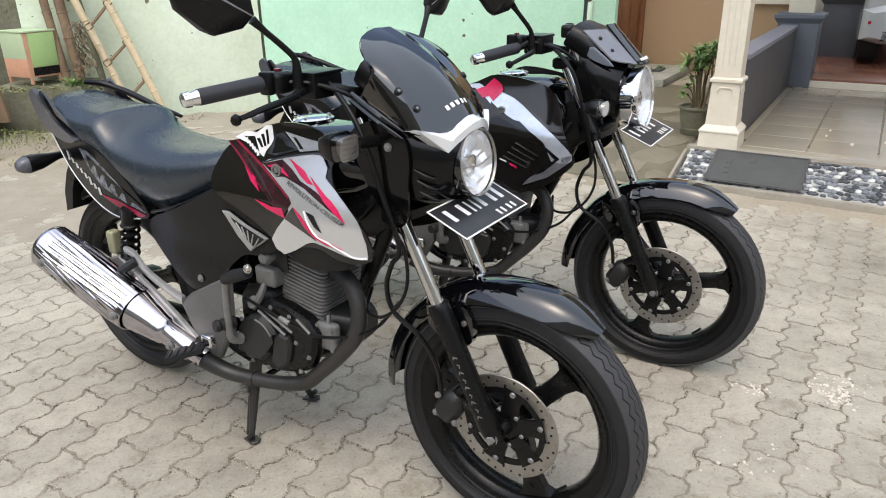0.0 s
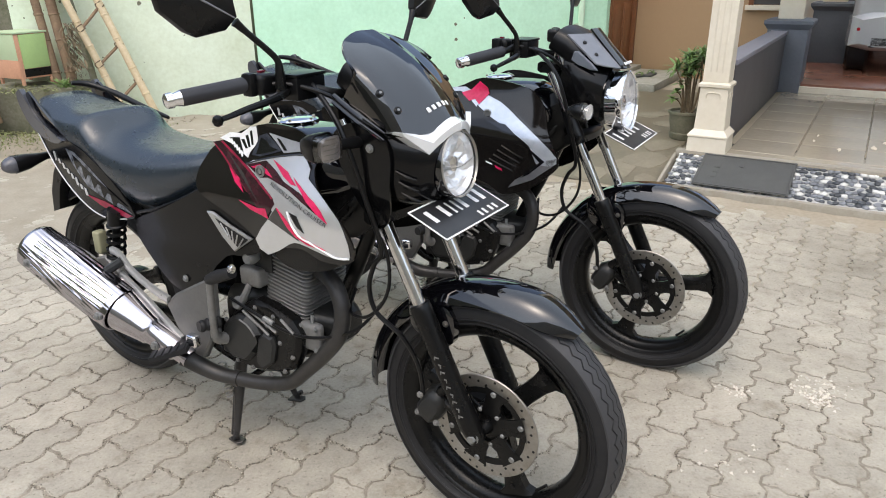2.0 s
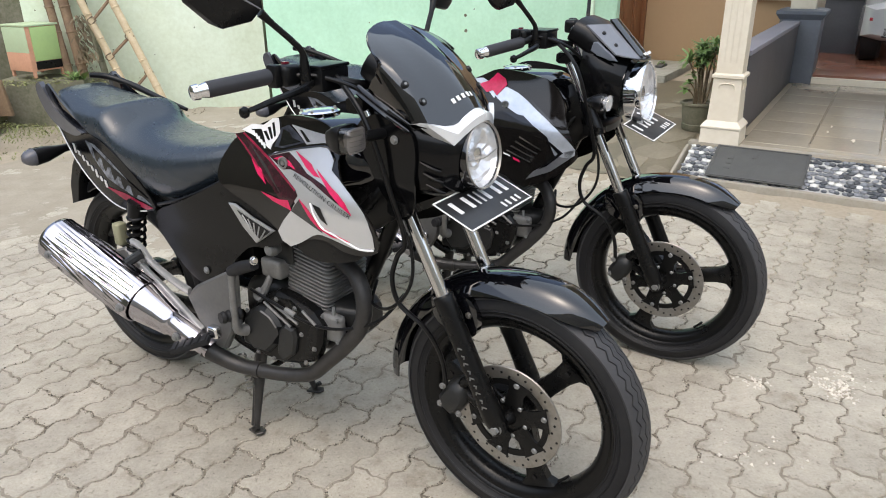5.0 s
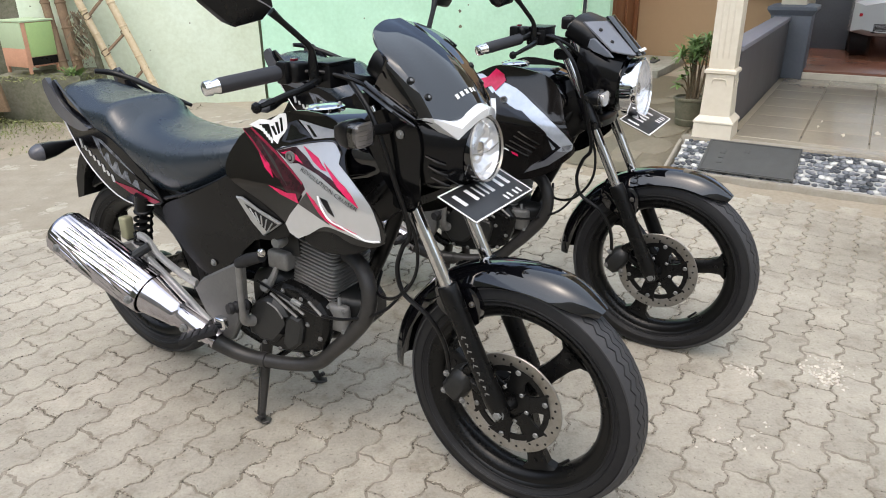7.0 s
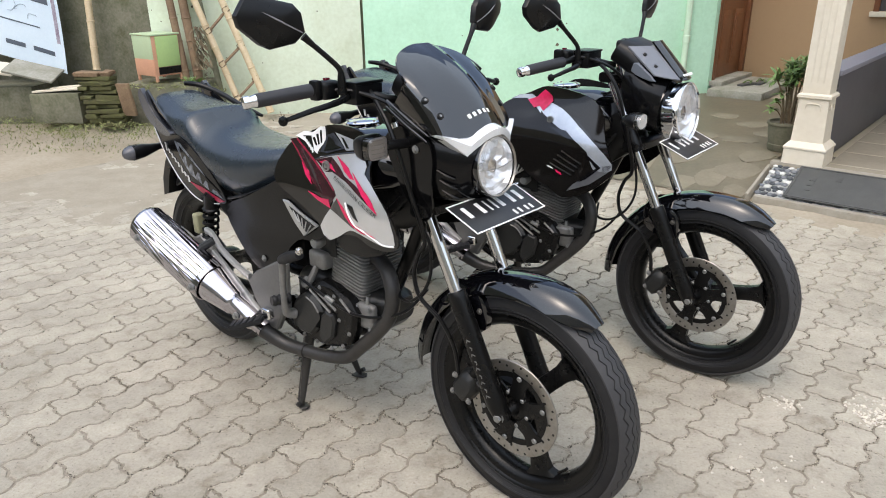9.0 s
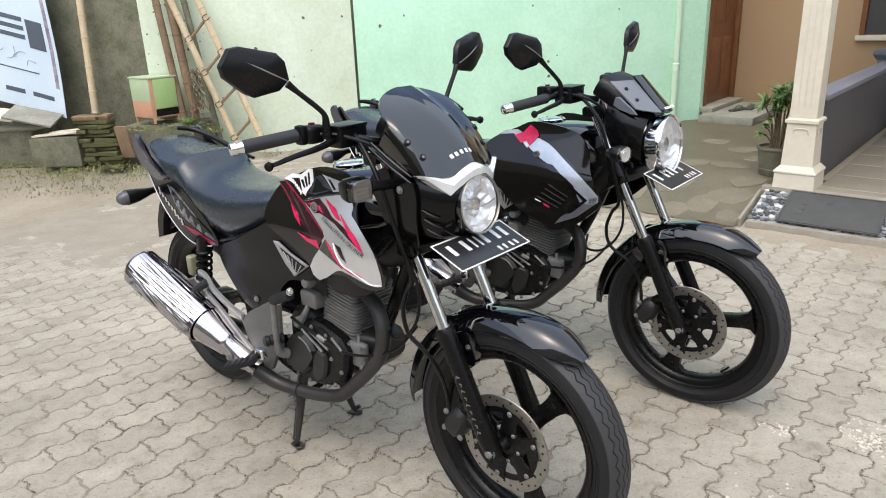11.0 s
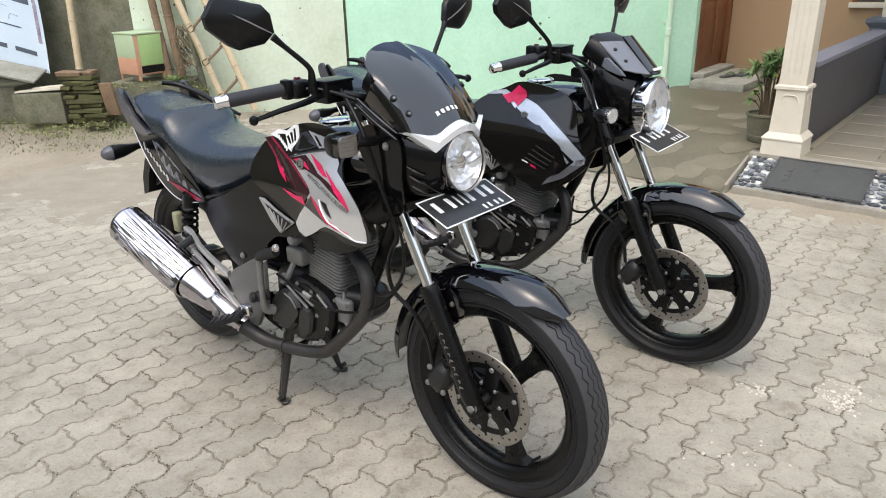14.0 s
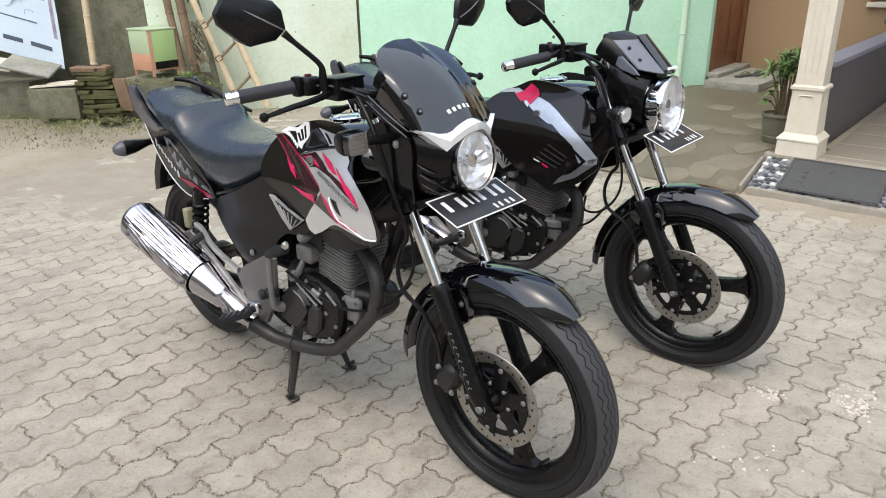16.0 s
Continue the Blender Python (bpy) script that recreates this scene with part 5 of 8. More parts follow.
def shroud_a(b):
    both("tank_shroud", lambda: side_panel([(-0.735, 0.925), (-0.65, 0.966), (-0.56, 0.992), (-0.47, 0.990), (-0.415, 0.965), (-0.390, 0.935), (-0.396, 0.908), (-0.368, 0.868), (-0.308, 0.832), (-0.262, 0.796), (-0.243, 0.744), (-0.280, 0.718), (-0.346, 0.714), (-0.406, 0.728), (-0.479, 0.712), (-0.535, 0.684), (-0.560, 0.700), (-0.653, 0.752), (-0.775, 0.800), (-0.79, 0.845), (-0.765, 0.895)], 0.0, 0.006, 8), M["shroud_dark"], b, "dark brown-black tank shroud")
    fields = (
        ("shroud_graphic", "shroud_silver", "silver white shroud panel", 0.0022, True, [(-0.619, 0.891), (-0.557, 0.909), (-0.487, 0.925), (-0.436, 0.931), (-0.407, 0.909), (-0.415, 0.900), (-0.405, 0.888), (-0.364, 0.867), (-0.305, 0.832), (-0.271, 0.800), (-0.254, 0.741), (-0.297, 0.729), (-0.349, 0.735), (-0.412, 0.741), (-0.449, 0.730), (-0.536, 0.681), (-0.580, 0.713), (-0.522, 0.778), (-0.496, 0.814), (-0.508, 0.832)]),
        ("shroud_graphic", "wine", "dark wine shroud band", 0.0034, False, [(-0.616, 0.891), (-0.554, 0.908), (-0.515, 0.891), (-0.480, 0.871), (-0.422, 0.857), (-0.378, 0.841), (-0.318, 0.810), (-0.353, 0.822), (-0.402, 0.838), (-0.462, 0.858), (-0.514, 0.868), (-0.536, 0.872), (-0.562, 0.868), (-0.593, 0.881)]),
        ("shroud_flash", "red_decal", "pink-red flash graphic", 0.0046, False, [(-0.529, 0.913), (-0.472, 0.893), (-0.458, 0.882), (-0.434, 0.869), (-0.454, 0.870), (-0.485, 0.883), (-0.507, 0.899)]),
        ("shroud_flash", "red_decal", "pink-red flash graphic", 0.0046, False, [(-0.450, 0.885), (-0.388, 0.854), (-0.367, 0.846), (-0.341, 0.831), (-0.316, 0.808), (-0.354, 0.824), (-0.391, 0.843), (-0.435, 0.873)]),
        ("shroud_flash", "red_decal", "pink-red flash graphic", 0.0044, False, [(-0.600, 0.888), (-0.572, 0.897), (-0.545, 0.889), (-0.520, 0.874), (-0.548, 0.880), (-0.575, 0.886)]),
        ("shroud_graphic", "charcoal", "charcoal shroud field", 0.0034, False, [(-0.522, 0.777), (-0.490, 0.812), (-0.455, 0.793), (-0.424, 0.761), (-0.410, 0.747), (-0.466, 0.762)]),
        ("shroud_flash", "red_decal", "red curved line", 0.0046, False, [(-0.490, 0.813), (-0.459, 0.797), (-0.436, 0.778), (-0.410, 0.762), (-0.372, 0.754), (-0.322, 0.744), (-0.379, 0.745), (-0.421, 0.755), (-0.447, 0.771)]),
        ("shroud_slot", "black_plastic", "black slot", 0.0044, False, [(-0.442, 0.810), (-0.415, 0.807), (-0.391, 0.772), (-0.412, 0.780)]),
        ("shroud_graphic", "wine", "dark wine band on the tank", 0.0024, False, [(-0.747, 0.929), (-0.716, 0.936), (-0.618, 0.890), (-0.508, 0.831), (-0.497, 0.818), (-0.529, 0.779), (-0.550, 0.787), (-0.601, 0.830), (-0.667, 0.877)]),
        ("shroud_flash", "red_decal", "red flash graphic", 0.0036, False, [(-0.674, 0.878), (-0.634, 0.858), (-0.613, 0.826), (-0.646, 0.847)]),
        ("shroud_flash", "red_decal", "red flash graphic", 0.0036, False, [(-0.627, 0.806), (-0.564, 0.797), (-0.531, 0.801), (-0.521, 0.778), (-0.586, 0.789)]),
        ("shroud_flash", "mid_red", "thin red line", 0.0036, False, [(-0.747, 0.929), (-0.705, 0.906), (-0.655, 0.871), (-0.601, 0.829), (-0.657, 0.868), (-0.705, 0.901)]),
        ("shroud_flash", "mid_red", "thin red line", 0.0036, False, [(-0.716, 0.936), (-0.618, 0.889), (-0.508, 0.830), (-0.510, 0.827), (-0.620, 0.884), (-0.718, 0.932)]),
        ("shroud_flash", "charcoal", "grey flash graphic", 0.0030, False, [(-0.690, 0.912), (-0.620, 0.868), (-0.560, 0.812), (-0.600, 0.842)]),
        ("shroud_badge", "white_paint", "plain white badge patch", 0.0030, False, [(-0.724, 0.941), (-0.690, 0.958), (-0.649, 0.960), (-0.618, 0.979), (-0.598, 0.982), (-0.591, 0.944), (-0.613, 0.919), (-0.617, 0.906), (-0.674, 0.931)]),
        ("shroud_badge", "blue_grey", "speckled grey patch", 0.0030, False, [(-0.588, 0.960), (-0.563, 0.969), (-0.507, 0.935), (-0.575, 0.914), (-0.606, 0.914)]),
        ("shroud_badge", "black_paint", "black splash", 0.0040, False, [(-0.580, 0.957), (-0.560, 0.952), (-0.548, 0.940), (-0.520, 0.936), (-0.545, 0.928), (-0.575, 0.920), (-0.590, 0.918), (-0.568, 0.934), (-0.585, 0.942)]),
        ("shroud_badge", "pale_grey", "pale grey patch", 0.0030, False, [(-0.554, 0.971), (-0.481, 0.962), (-0.427, 0.958), (-0.424, 0.945), (-0.501, 0.931)]),
        ("shroud_badge", "black_paint", "black bar", 0.0040, False, [(-0.528, 0.962), (-0.518, 0.961), (-0.490, 0.938), (-0.500, 0.937)]),
        ("shroud_badge", "black_paint", "black bar", 0.0040, False, [(-0.648, 0.945), (-0.638, 0.948), (-0.622, 0.928), (-0.628, 0.926)]),
        ("shroud_badge", "black_paint", "black bar", 0.0040, False, [(-0.634, 0.956), (-0.625, 0.959), (-0.613, 0.932), (-0.619, 0.930)]),
        ("shroud_badge", "black_paint", "black bar", 0.0040, False, [(-0.619, 0.968), (-0.612, 0.971), (-0.604, 0.938), (-0.610, 0.936)]),
        ("shroud_badge", "black_paint", "black bar", 0.0040, False, [(-0.690, 0.946), (-0.655, 0.950), (-0.634, 0.916), (-0.652, 0.924)]),
    )
    for name, mat, lab, off, soft, out in fields:
        both(name, lambda: decal(out, off, soft), M[mat], b, lab)
    for k in range(5):
        both("shroud_badge", lambda: decal([(-0.684 + 0.010 * k, 0.943 - 0.006 * k), (-0.679 + 0.010 * k, 0.945 - 0.006 * k), (-0.672 + 0.010 * k, 0.932 - 0.006 * k), (-0.677 + 0.010 * k, 0.930 - 0.006 * k)], 0.0048, False), M["white_paint"], b, "small white bar")
    both("shroud_edge", lambda: tube([(x, side_y(x, z) - 0.004, z) for x, z in ((-0.449, 0.811), (-0.435, 0.786), (-0.410, 0.761), (-0.372, 0.752), (-0.327, 0.741), (-0.296, 0.733), (-0.256, 0.738))], 0.0024, 6, 4), M["white_paint"], b, "white shroud edge")
    both("shroud_lip", lambda: tube([(x, side_y(x, z) - 0.002, z) for x, z in ((-0.619, 0.892), (-0.557, 0.911), (-0.487, 0.927), (-0.436, 0.933), (-0.405, 0.909))], 0.0022, 6, 4), M["black_paint"], b)
    letters("shroud_lettering", "REVOLUTION CRUISER", (-0.524, 0.858), (-0.321, 0.799), 0.0098, 0.0040, M["black_plastic"], b, "small black words on silver")
    both("shroud_ring", lambda: lathe([(0.015, 0), (0.015, 0.005), (0.010, 0.006), (0.010, 0.002), (0.006, 0.002), (0.006, 0.005), (0.003, 0.005)], 20, Matrix.Translation((-0.563, side_y(-0.563, 0.883) - 0.004, 0.883)) @ pose(0, 0, 0, 90, 0, 0)), M["alloy"], b, "silver screw ring")
    # ribbed duct under the shroud, before the cylinder head
    both("shroud_duct", lambda: side_panel([(-0.530, 0.682), (-0.480, 0.708), (-0.406, 0.726), (-0.346, 0.716), (-0.300, 0.712), (-0.330, 0.690), (-0.400, 0.668), (-0.480, 0.660)], -0.012, 0.006, 4), M["side_panel"], b, "ribbed charcoal duct")


def shroud_b(b):
    both("tank_shroud", lambda: side_panel([(-0.755, 0.915), (-0.65, 0.962), (-0.58, 0.988), (-0.47, 0.978), (-0.39, 0.955), (-0.340, 0.905), (-0.312, 0.845), (-0.276, 0.780), (-0.262, 0.739), (-0.293, 0.702), (-0.362, 0.648), (-0.462, 0.612), (-0.521, 0.636), (-0.62, 0.67), (-0.74, 0.78), (-0.785, 0.86)], 0.0, 0.006, 8), M["shroud_dark"], b, "black tank shroud")
    fields = (
        ("shroud_graphic", "stripe_silver", "silver white shroud stripe", 0.0022, True, [(-0.640, 0.938), (-0.587, 0.939), (-0.506, 0.917), (-0.429, 0.874), (-0.338, 0.821), (-0.269, 0.764), (-0.285, 0.735), (-0.340, 0.738), (-0.322, 0.752), (-0.368, 0.794), (-0.442, 0.832), (-0.520, 0.863), (-0.574, 0.891)]),
        ("shroud_graphic", "arm_silver", "dark silver chevron arm", 0.0022, False, [(-0.269, 0.763), (-0.285, 0.733), (-0.350, 0.682), (-0.443, 0.640), (-0.415, 0.672), (-0.353, 0.714), (-0.322, 0.748)]),
        ("shroud_graphic", "black_paint", "black flame", 0.0036, False, [(-0.546, 0.856), (-0.467, 0.850), (-0.426, 0.825), (-0.471, 0.830)]),
        ("shroud_graphic", "black_paint", "black streak", 0.0036, False, [(-0.470, 0.910), (-0.375, 0.854), (-0.340, 0.828), (-0.391, 0.855)]),
        ("shroud_graphic", "black_paint", "black chevron line", 0.0036, False, [(-0.397, 0.681), (-0.327, 0.744), (-0.371, 0.782), (-0.359, 0.781), (-0.309, 0.748), (-0.365, 0.698)]),
        ("shroud_graphic", "stripe_silver", "silver white flame on the tank", 0.0024, False, [(-0.730, 0.932), (-0.692, 0.950), (-0.644, 0.955), (-0.590, 0.932), (-0.590, 0.893), (-0.618, 0.915), (-0.660, 0.940)]),
        ("shroud_badge", "red_decal", "plain red badge patch", 0.0050, False, [(-0.655, 0.935), (-0.618, 0.948), (-0.589, 0.976), (-0.558, 0.958), (-0.549, 0.939), (-0.582, 0.903), (-0.600, 0.918), (-0.622, 0.910)]),
        ("shroud_badge", "plate_white", "small white bar", 0.0036, False, [(-0.534, 0.720), (-0.508, 0.714), (-0.506, 0.709), (-0.532, 0.715)]),
        ("shroud_badge", "red_decal", "small red bar", 0.0036, False, [(-0.496, 0.710), (-0.470, 0.703), (-0.466, 0.694), (-0.492, 0.701)]),
    )
    for name, mat, lab, off, soft, out in fields:
        both(name, lambda: decal(out, off, soft), M[mat], b, lab)
    for k in range(4):
        x0, z0, x1, z1 = -0.472 - 0.016 * k, 0.781 - 0.0175 * k, -0.387 - 0.013 * k, 0.748 - 0.0155 * k
        both("shroud_vent", lambda: tube([(x0, side_y(x0, z0) - 0.003, z0), ((x0 + x1) / 2, side_y(x0, z0) - 0.006, (z0 + z1) / 2 - 0.002), (x1, side_y(x1, z1) - 0.003, z1)], 0.0030, 6, 4), M["side_panel"], b)
    both("shroud_ring", lambda: lathe([(0.012, 0), (0.012, 0.005), (0.008, 0.006), (0.008, 0.001)], 18, Matrix.Translation((-0.543, side_y(-0.543, 0.879) - 0.004, 0.879)) @ pose(0, 0, 0, 90, 0, 0)), M["alloy"], b)


def engine(b):
    # crankcase
    bm = bmesh.new()
    skin(bm, [oval_ring((x, 0, z), (0, 1, 0), (0, 0, 1), w, h, 22, 3.6) for x, z, w, h in ((-0.435, 0.435, 0.04, 0.035), (-0.465, 0.425, 0.065, 0.055), (-0.53, 0.405, 0.082, 0.078), (-0.62, 0.400, 0.106, 0.098), (-0.70, 0.405, 0.118, 0.120), (-0.77, 0.405, 0.112, 0.110), (-0.83, 0.405, 0.090, 0.085))])
    cc = part("crankcase", bm, M["engine"], b, "dark grey engine crankcase")

    def plate_on(outline, y, depth, bevel):
        return prism(outline, depth, Matrix.Translation((0, y, 0)) @ pose(0, 0, 0, 90, 0, 0), bevel)

    side = part("crankcase_side", plate_on([(-0.804, 0.393), (-0.735, 0.466), (-0.660, 0.508), (-0.600, 0.500), (-0.530, 0.478), (-0.500, 0.440), (-0.508, 0.390), (-0.538, 0.328), (-0.585, 0.304), (-0.673, 0.282), (-0.761, 0.283), (-0.810, 0.320)], -0.100, 0.040, 0.012), M["satin_black"], cc, "black right crankcase side", angle=25)
    cl = part("clutch_cover", plate_on([(-0.784, 0.400), (-0.752, 0.436), (-0.718, 0.456), (-0.684, 0.459), (-0.652, 0.440), (-0.634, 0.414), (-0.650, 0.398), (-0.662, 0.350), (-0.697, 0.315), (-0.757, 0.309), (-0.786, 0.345)], -0.136, 0.022, 0.010), M["engine"], cc, "dark grey clutch cover", angle=25)
    part("oil_pump_cover", plate_on([(-0.648, 0.402), (-0.622, 0.424), (-0.590, 0.418), (-0.582, 0.396), (-0.596, 0.340), (-0.640, 0.302), (-0.664, 0.325)], -0.136, 0.018, 0.007), M["engine"], cc, angle=25)
    part("cover_bead", tube([(-0.700, -0.160, 0.448), (-0.668, -0.161, 0.438), (-0.646, -0.160, 0.412)], 0.0026, 6, 4), M["fins"], cl)
    for x, z in ((-0.792, 0.352), (-0.778, 0.420), (-0.722, 0.470), (-0.655, 0.488), (-0.588, 0.478), (-0.528, 0.448), (-0.530, 0.372), (-0.565, 0.318), (-0.620, 0.293), (-0.690, 0.293), (-0.752, 0.296), (-0.615, 0.446), (-0.572, 0.404)):
        part("cover_bolt", bolt((x, -0.139, z), 0.0055), M["fins"], side)
    part("oil_filler", lathe([(0.018, 0), (0.018, 0.012), (0.013, 0.014)], 14, Matrix.Translation((-0.722, -0.132, 0.482)) @ pose(0, 0, 0, 60, 0, 0)), M["fins"], cc)
    part("filler_arm", tube([(-0.712, -0.130, 0.492), (-0.700, -0.122, 0.520), (-0.698, -0.112, 0.540)], [0.012, 0.010, 0.008], 8, 3), M["fins"], cc)
    for p0, p1 in (((-0.693, -0.150, 0.474), (-0.600, -0.150, 0.424)), ((-0.672, -0.150, 0.484), (-0.572, -0.150, 0.440)), ((-0.555, -0.146, 0.482), (-0.512, -0.146, 0.452))):
        part("cover_rib", tube([p0, p1], 0.0042, 6), M["fins"], cc)
    part("rocker_box", box((0.075, 0.06, 0.055), (-0.690, -0.090, 0.560), 0.012, pose(0, 0, 0, 0, 0, 0), seg=3), M["fins"], cc, "grey carburettor body")
    o = part("engine_cover", lathe([(0.088, 0), (0.088, 0.03), (0.075, 0.045), (0.004, 0.048)], 28, Matrix.Translation((-0.69, 0.105, 0.410)) @ pose(0, 0, 0, -90, 0, 0)), M["engine"], cc)
    sc = part("starter_cover", box((0.070, 0.030, 0.080), (-0.492, -0.098, 0.430), 0.014, seg=3), M["fins"], cc, "worn grey cast cover")
    for dx, dz in ((-0.026, 0.030), (0.026, 0.032), (-0.026, -0.030), (0.024, -0.032)):
        part("cover_bolt", bolt((-0.492 + dx, -0.112, 0.430 + dz), 0.0055), M["alloy"], sc)
    part("oil_line", tube([(-0.50, -0.100, 0.395), (-0.485, -0.105, 0.44), (-0.490, -0.095, 0.49)], 0.0055, 8, 4), M["alloy"], cc)
    part("gear_case", box((0.10, 0.030, 0.055), (-0.760, -0.128, 0.335), 0.012, seg=3), M["engine"], cc)
    # cylinder with cooling fins, leaning forward
    ax = Vector((0.17, 0, 0.985)).normalized()
    base = Vector((-0.602, -0.005, 0.450))
    across, fwd = Vector((0, 1, 0)), ax.cross(Vector((0, 1, 0))).normalized()
    cyl = bmesh.new()
    skin(cyl, [oval_ring(base + ax * d, fwd, across, 0.060, 0.060, 20, 3) for d in (0, 0.20)])
    cy = part("cylinder", cyl, M["engine"], cc)
    for k in range(15):
        bm = bmesh.new()
        d = 0.012 + 0.0112 * k
        w = 0.078 if k < 11 else 0.072
        skin(bm, [oval_ring(base + ax * (d + e), fwd, across, w * f, 0.084 * f, 28, 9.0) for e, f in ((0, 0.985), (0.0015, 1.0), (0.0032, 1.0), (0.0045, 0.985))])
        part("cooling_fin", bm, M["fins"], cy)
    bm = bmesh.new()
    skin(bm, [oval_ring(base + ax * d, fwd, across, w, w2, 22, 4.0) for d, w, w2 in ((0.170, 0.070, 0.080), (0.19, 0.074, 0.084), (0.205, 0.070, 0.08), (0.235, 0.062, 0.07), (0.25, 0.045, 0.05))])
    part("cylinder_head", bm, M["engine"], cc)
    # carburettor, air duct, coil
    part("carburettor", box((0.085, 0.10, 0.085), (-0.665, -0.045, 0.615), 0.015), M["engine"], b)
    part("intake", tube([(-0.58, 0, 0.63), (-0.68, -0.01, 0.635), (-0.78, 0, 0.64)], 0.03, 14), M["black_plastic"], b)
    part("fuel_cock", lathe([(0.016, 0), (0.02, 0.02), (0.014, 0.035)], 12, Matrix.Translation((-0.655, -0.115, 0.632)) @ pose(0, 0, 0, 90, 0, 0)), M["alloy"], b)
    part("engine_cable", tube([(-0.74, -0.150, 0.500), (-0.62, -0.160, 0.482), (-0.52, -0.145, 0.450), (-0.43, -0.115, 0.450), (-0.34, -0.09, 0.49), (-0.29, -0.05, 0.56)], 0.0045, 8, 6), M["black_plastic"], b)
    part("cable_clamp", tube([(-0.605, -0.158, 0.479), (-0.575, -0.154, 0.468)], 0.0075, 8), M["alloy"], b)
    # frame
    part("down_tube", tube([(-0.28, 0, 0.90), (-0.375, 0, 0.68), (-0.45, 0, 0.53), (-0.505, 0, 0.42)], 0.020, 12), M["satin_black"], b)
    both("frame_rail", lambda: tube([(-0.30, -0.04, 0.88), (-0.42, -0.11, 0.74), (-0.62, -0.12, 0.70), (-0.85, -0.12, 0.68), (-1.10, -0.115, 0.70), (-1.45, -0.10, 0.84)], 0.015, 10), M["satin_black"], b)
    both("frame_rail", lambda: tube([(-0.80, -0.12, 0.68), (-0.86, -0.13, 0.50), (-0.87, -0.13, 0.34), (-0.80, -0.10, 0.27)], 0.017, 10), M["satin_black"], b)
    bm = bmesh.new()
    skin(bm, [rect_ring((x, 0, z), (0, 1, 0), (0, 0, 1), w, h, 0.4) for x, z, w, h in ((-0.24, 0.93, 0.035, 0.06), (-0.28, 0.88, 0.06, 0.10), (-0.36, 0.83, 0.085, 0.11), (-0.46, 0.79, 0.10, 0.09))])
    part("head_frame", bm, M["black_plastic"], b, "black frame head behind the fork")
    part("air_box", box((0.30, 0.20, 0.20), (-0.92, 0, 0.60), 0.03), M["black_plastic"], b)
    both("swing_arm", lambda: tube([(-0.86, -0.10, 0.36), (-1.05, -0.105, 0.345), (-1.44, -0.105, 0.331)], [0.024, 0.022, 0.017], 10), M["satin_black"], b)
    part("chain_cover", box((0.50, 0.02, 0.09), (-1.12, 0.115, 0.37), 0.008), M["black_plastic"], b)

    def shock():
        bm = tube([(-1.200, -0.150, 0.675), (-1.285, -0.150, 0.375)], 0.012, 10)
        tube([(-1.200, -0.150, 0.675), (-1.215, -0.150, 0.62)], 0.026, 14, bm=bm)
        tube([(-1.275, -0.150, 0.41), (-1.290, -0.150, 0.36)], 0.023, 14, bm=bm)
        return bm

    for o, f in zip(both("shock_absorber", shock, M["satin_black"], b, "black twin rear shock absorber"), (lambda q: q, flip)):
        part("shock_spring", f(spring((-1.208, -0.150, 0.645), (-1.275, -0.150, 0.41), 0.025, 0.0055, 9)), M["satin_black"], o)
    part("overflow_bottle", box((0.034, 0.034, 0.074), (-1.350, -0.130, 0.535), 0.008, seg=3), M["bottle"], b, "small yellowed plastic bottle")
    # hanger plate with pegs
    plate = [(-0.800, 0.550), (-0.782, 0.549), (-0.800, 0.452), (-0.803, 0.365), (-0.850, 0.290), (-0.898, 0.288), (-0.935, 0.326), (-0.990, 0.433), (-0.938, 0.475)]
    m = Matrix.Translation((0, -0.160, 0)) @ pose(0, 0, 0, 90, 0, 0)
    hg, hl = both("peg_hanger", lambda: prism(plate, 0.020, m, 0.006), M["hanger"], b, "cast grey foot peg hanger", angle=25)
    both("hanger_edge", lambda: prism([(-0.800, 0.548), (-0.770, 0.540), (-0.778, 0.440), (-0.782, 0.350), (-0.803, 0.365), (-0.800, 0.452)], 0.014, m, 0.004), M["fins"], b)

    def arm(pts, w, y):
        bm = bmesh.new()
        path = curve_points([(x, y, z) for x, z in pts], 4)
        rings = []
        for i, p in enumerate(path):
            d = (path[min(i + 1, len(path) - 1)] - path[max(i - 1, 0)]).normalized()
            rings.append(rect_ring(p, (0, 1, 0), d.cross(Vector((0, 1, 0))), 0.007, w, 0.3))
        skin(bm, rings)
        return bm

    both("hanger_arm", lambda: arm([(-1.215, 0.552), (-1.176, 0.545), (-1.132, 0.504), (-1.046, 0.468), (-0.970, 0.448)], 0.011, -0.180), M["silver_trim"], b, "silver hanger arm")
    both("hanger_arm", lambda: arm([(-1.176, 0.484), (-1.094, 0.440), (-1.012, 0.390), (-0.930, 0.335)], 0.010, -0.186), M["silver_trim"], b, "silver hanger arm")
    br = part("muffler_mount", prism([(-1.325, 0.499), (-1.261, 0.523), (-1.180, 0.474), (-1.245, 0.444), (-1.320, 0.455)], 0.030, Matrix.Translation((0, -0.150, 0)) @ pose(0, 0, 0, 90, 0, 0), 0.006), M["fins"], b, "grey muffler mount", angle=25)
    part("mount_clamp", prism([(-1.226, 0.448), (-1.165, 0.483), (-1.146, 0.463), (-1.201, 0.424)], 0.020, Matrix.Translation((0, -0.174, 0)) @ pose(0, 0, 0, 90, 0, 0), 0.005), M["chrome"], br)
    part("mount_bolt", bolt((-1.185, -0.196, 0.455), 0.009), M["alloy"], br)
    part("mount_bolt", bolt((-1.285, -0.182, 0.480), 0.008), M["alloy"], br)
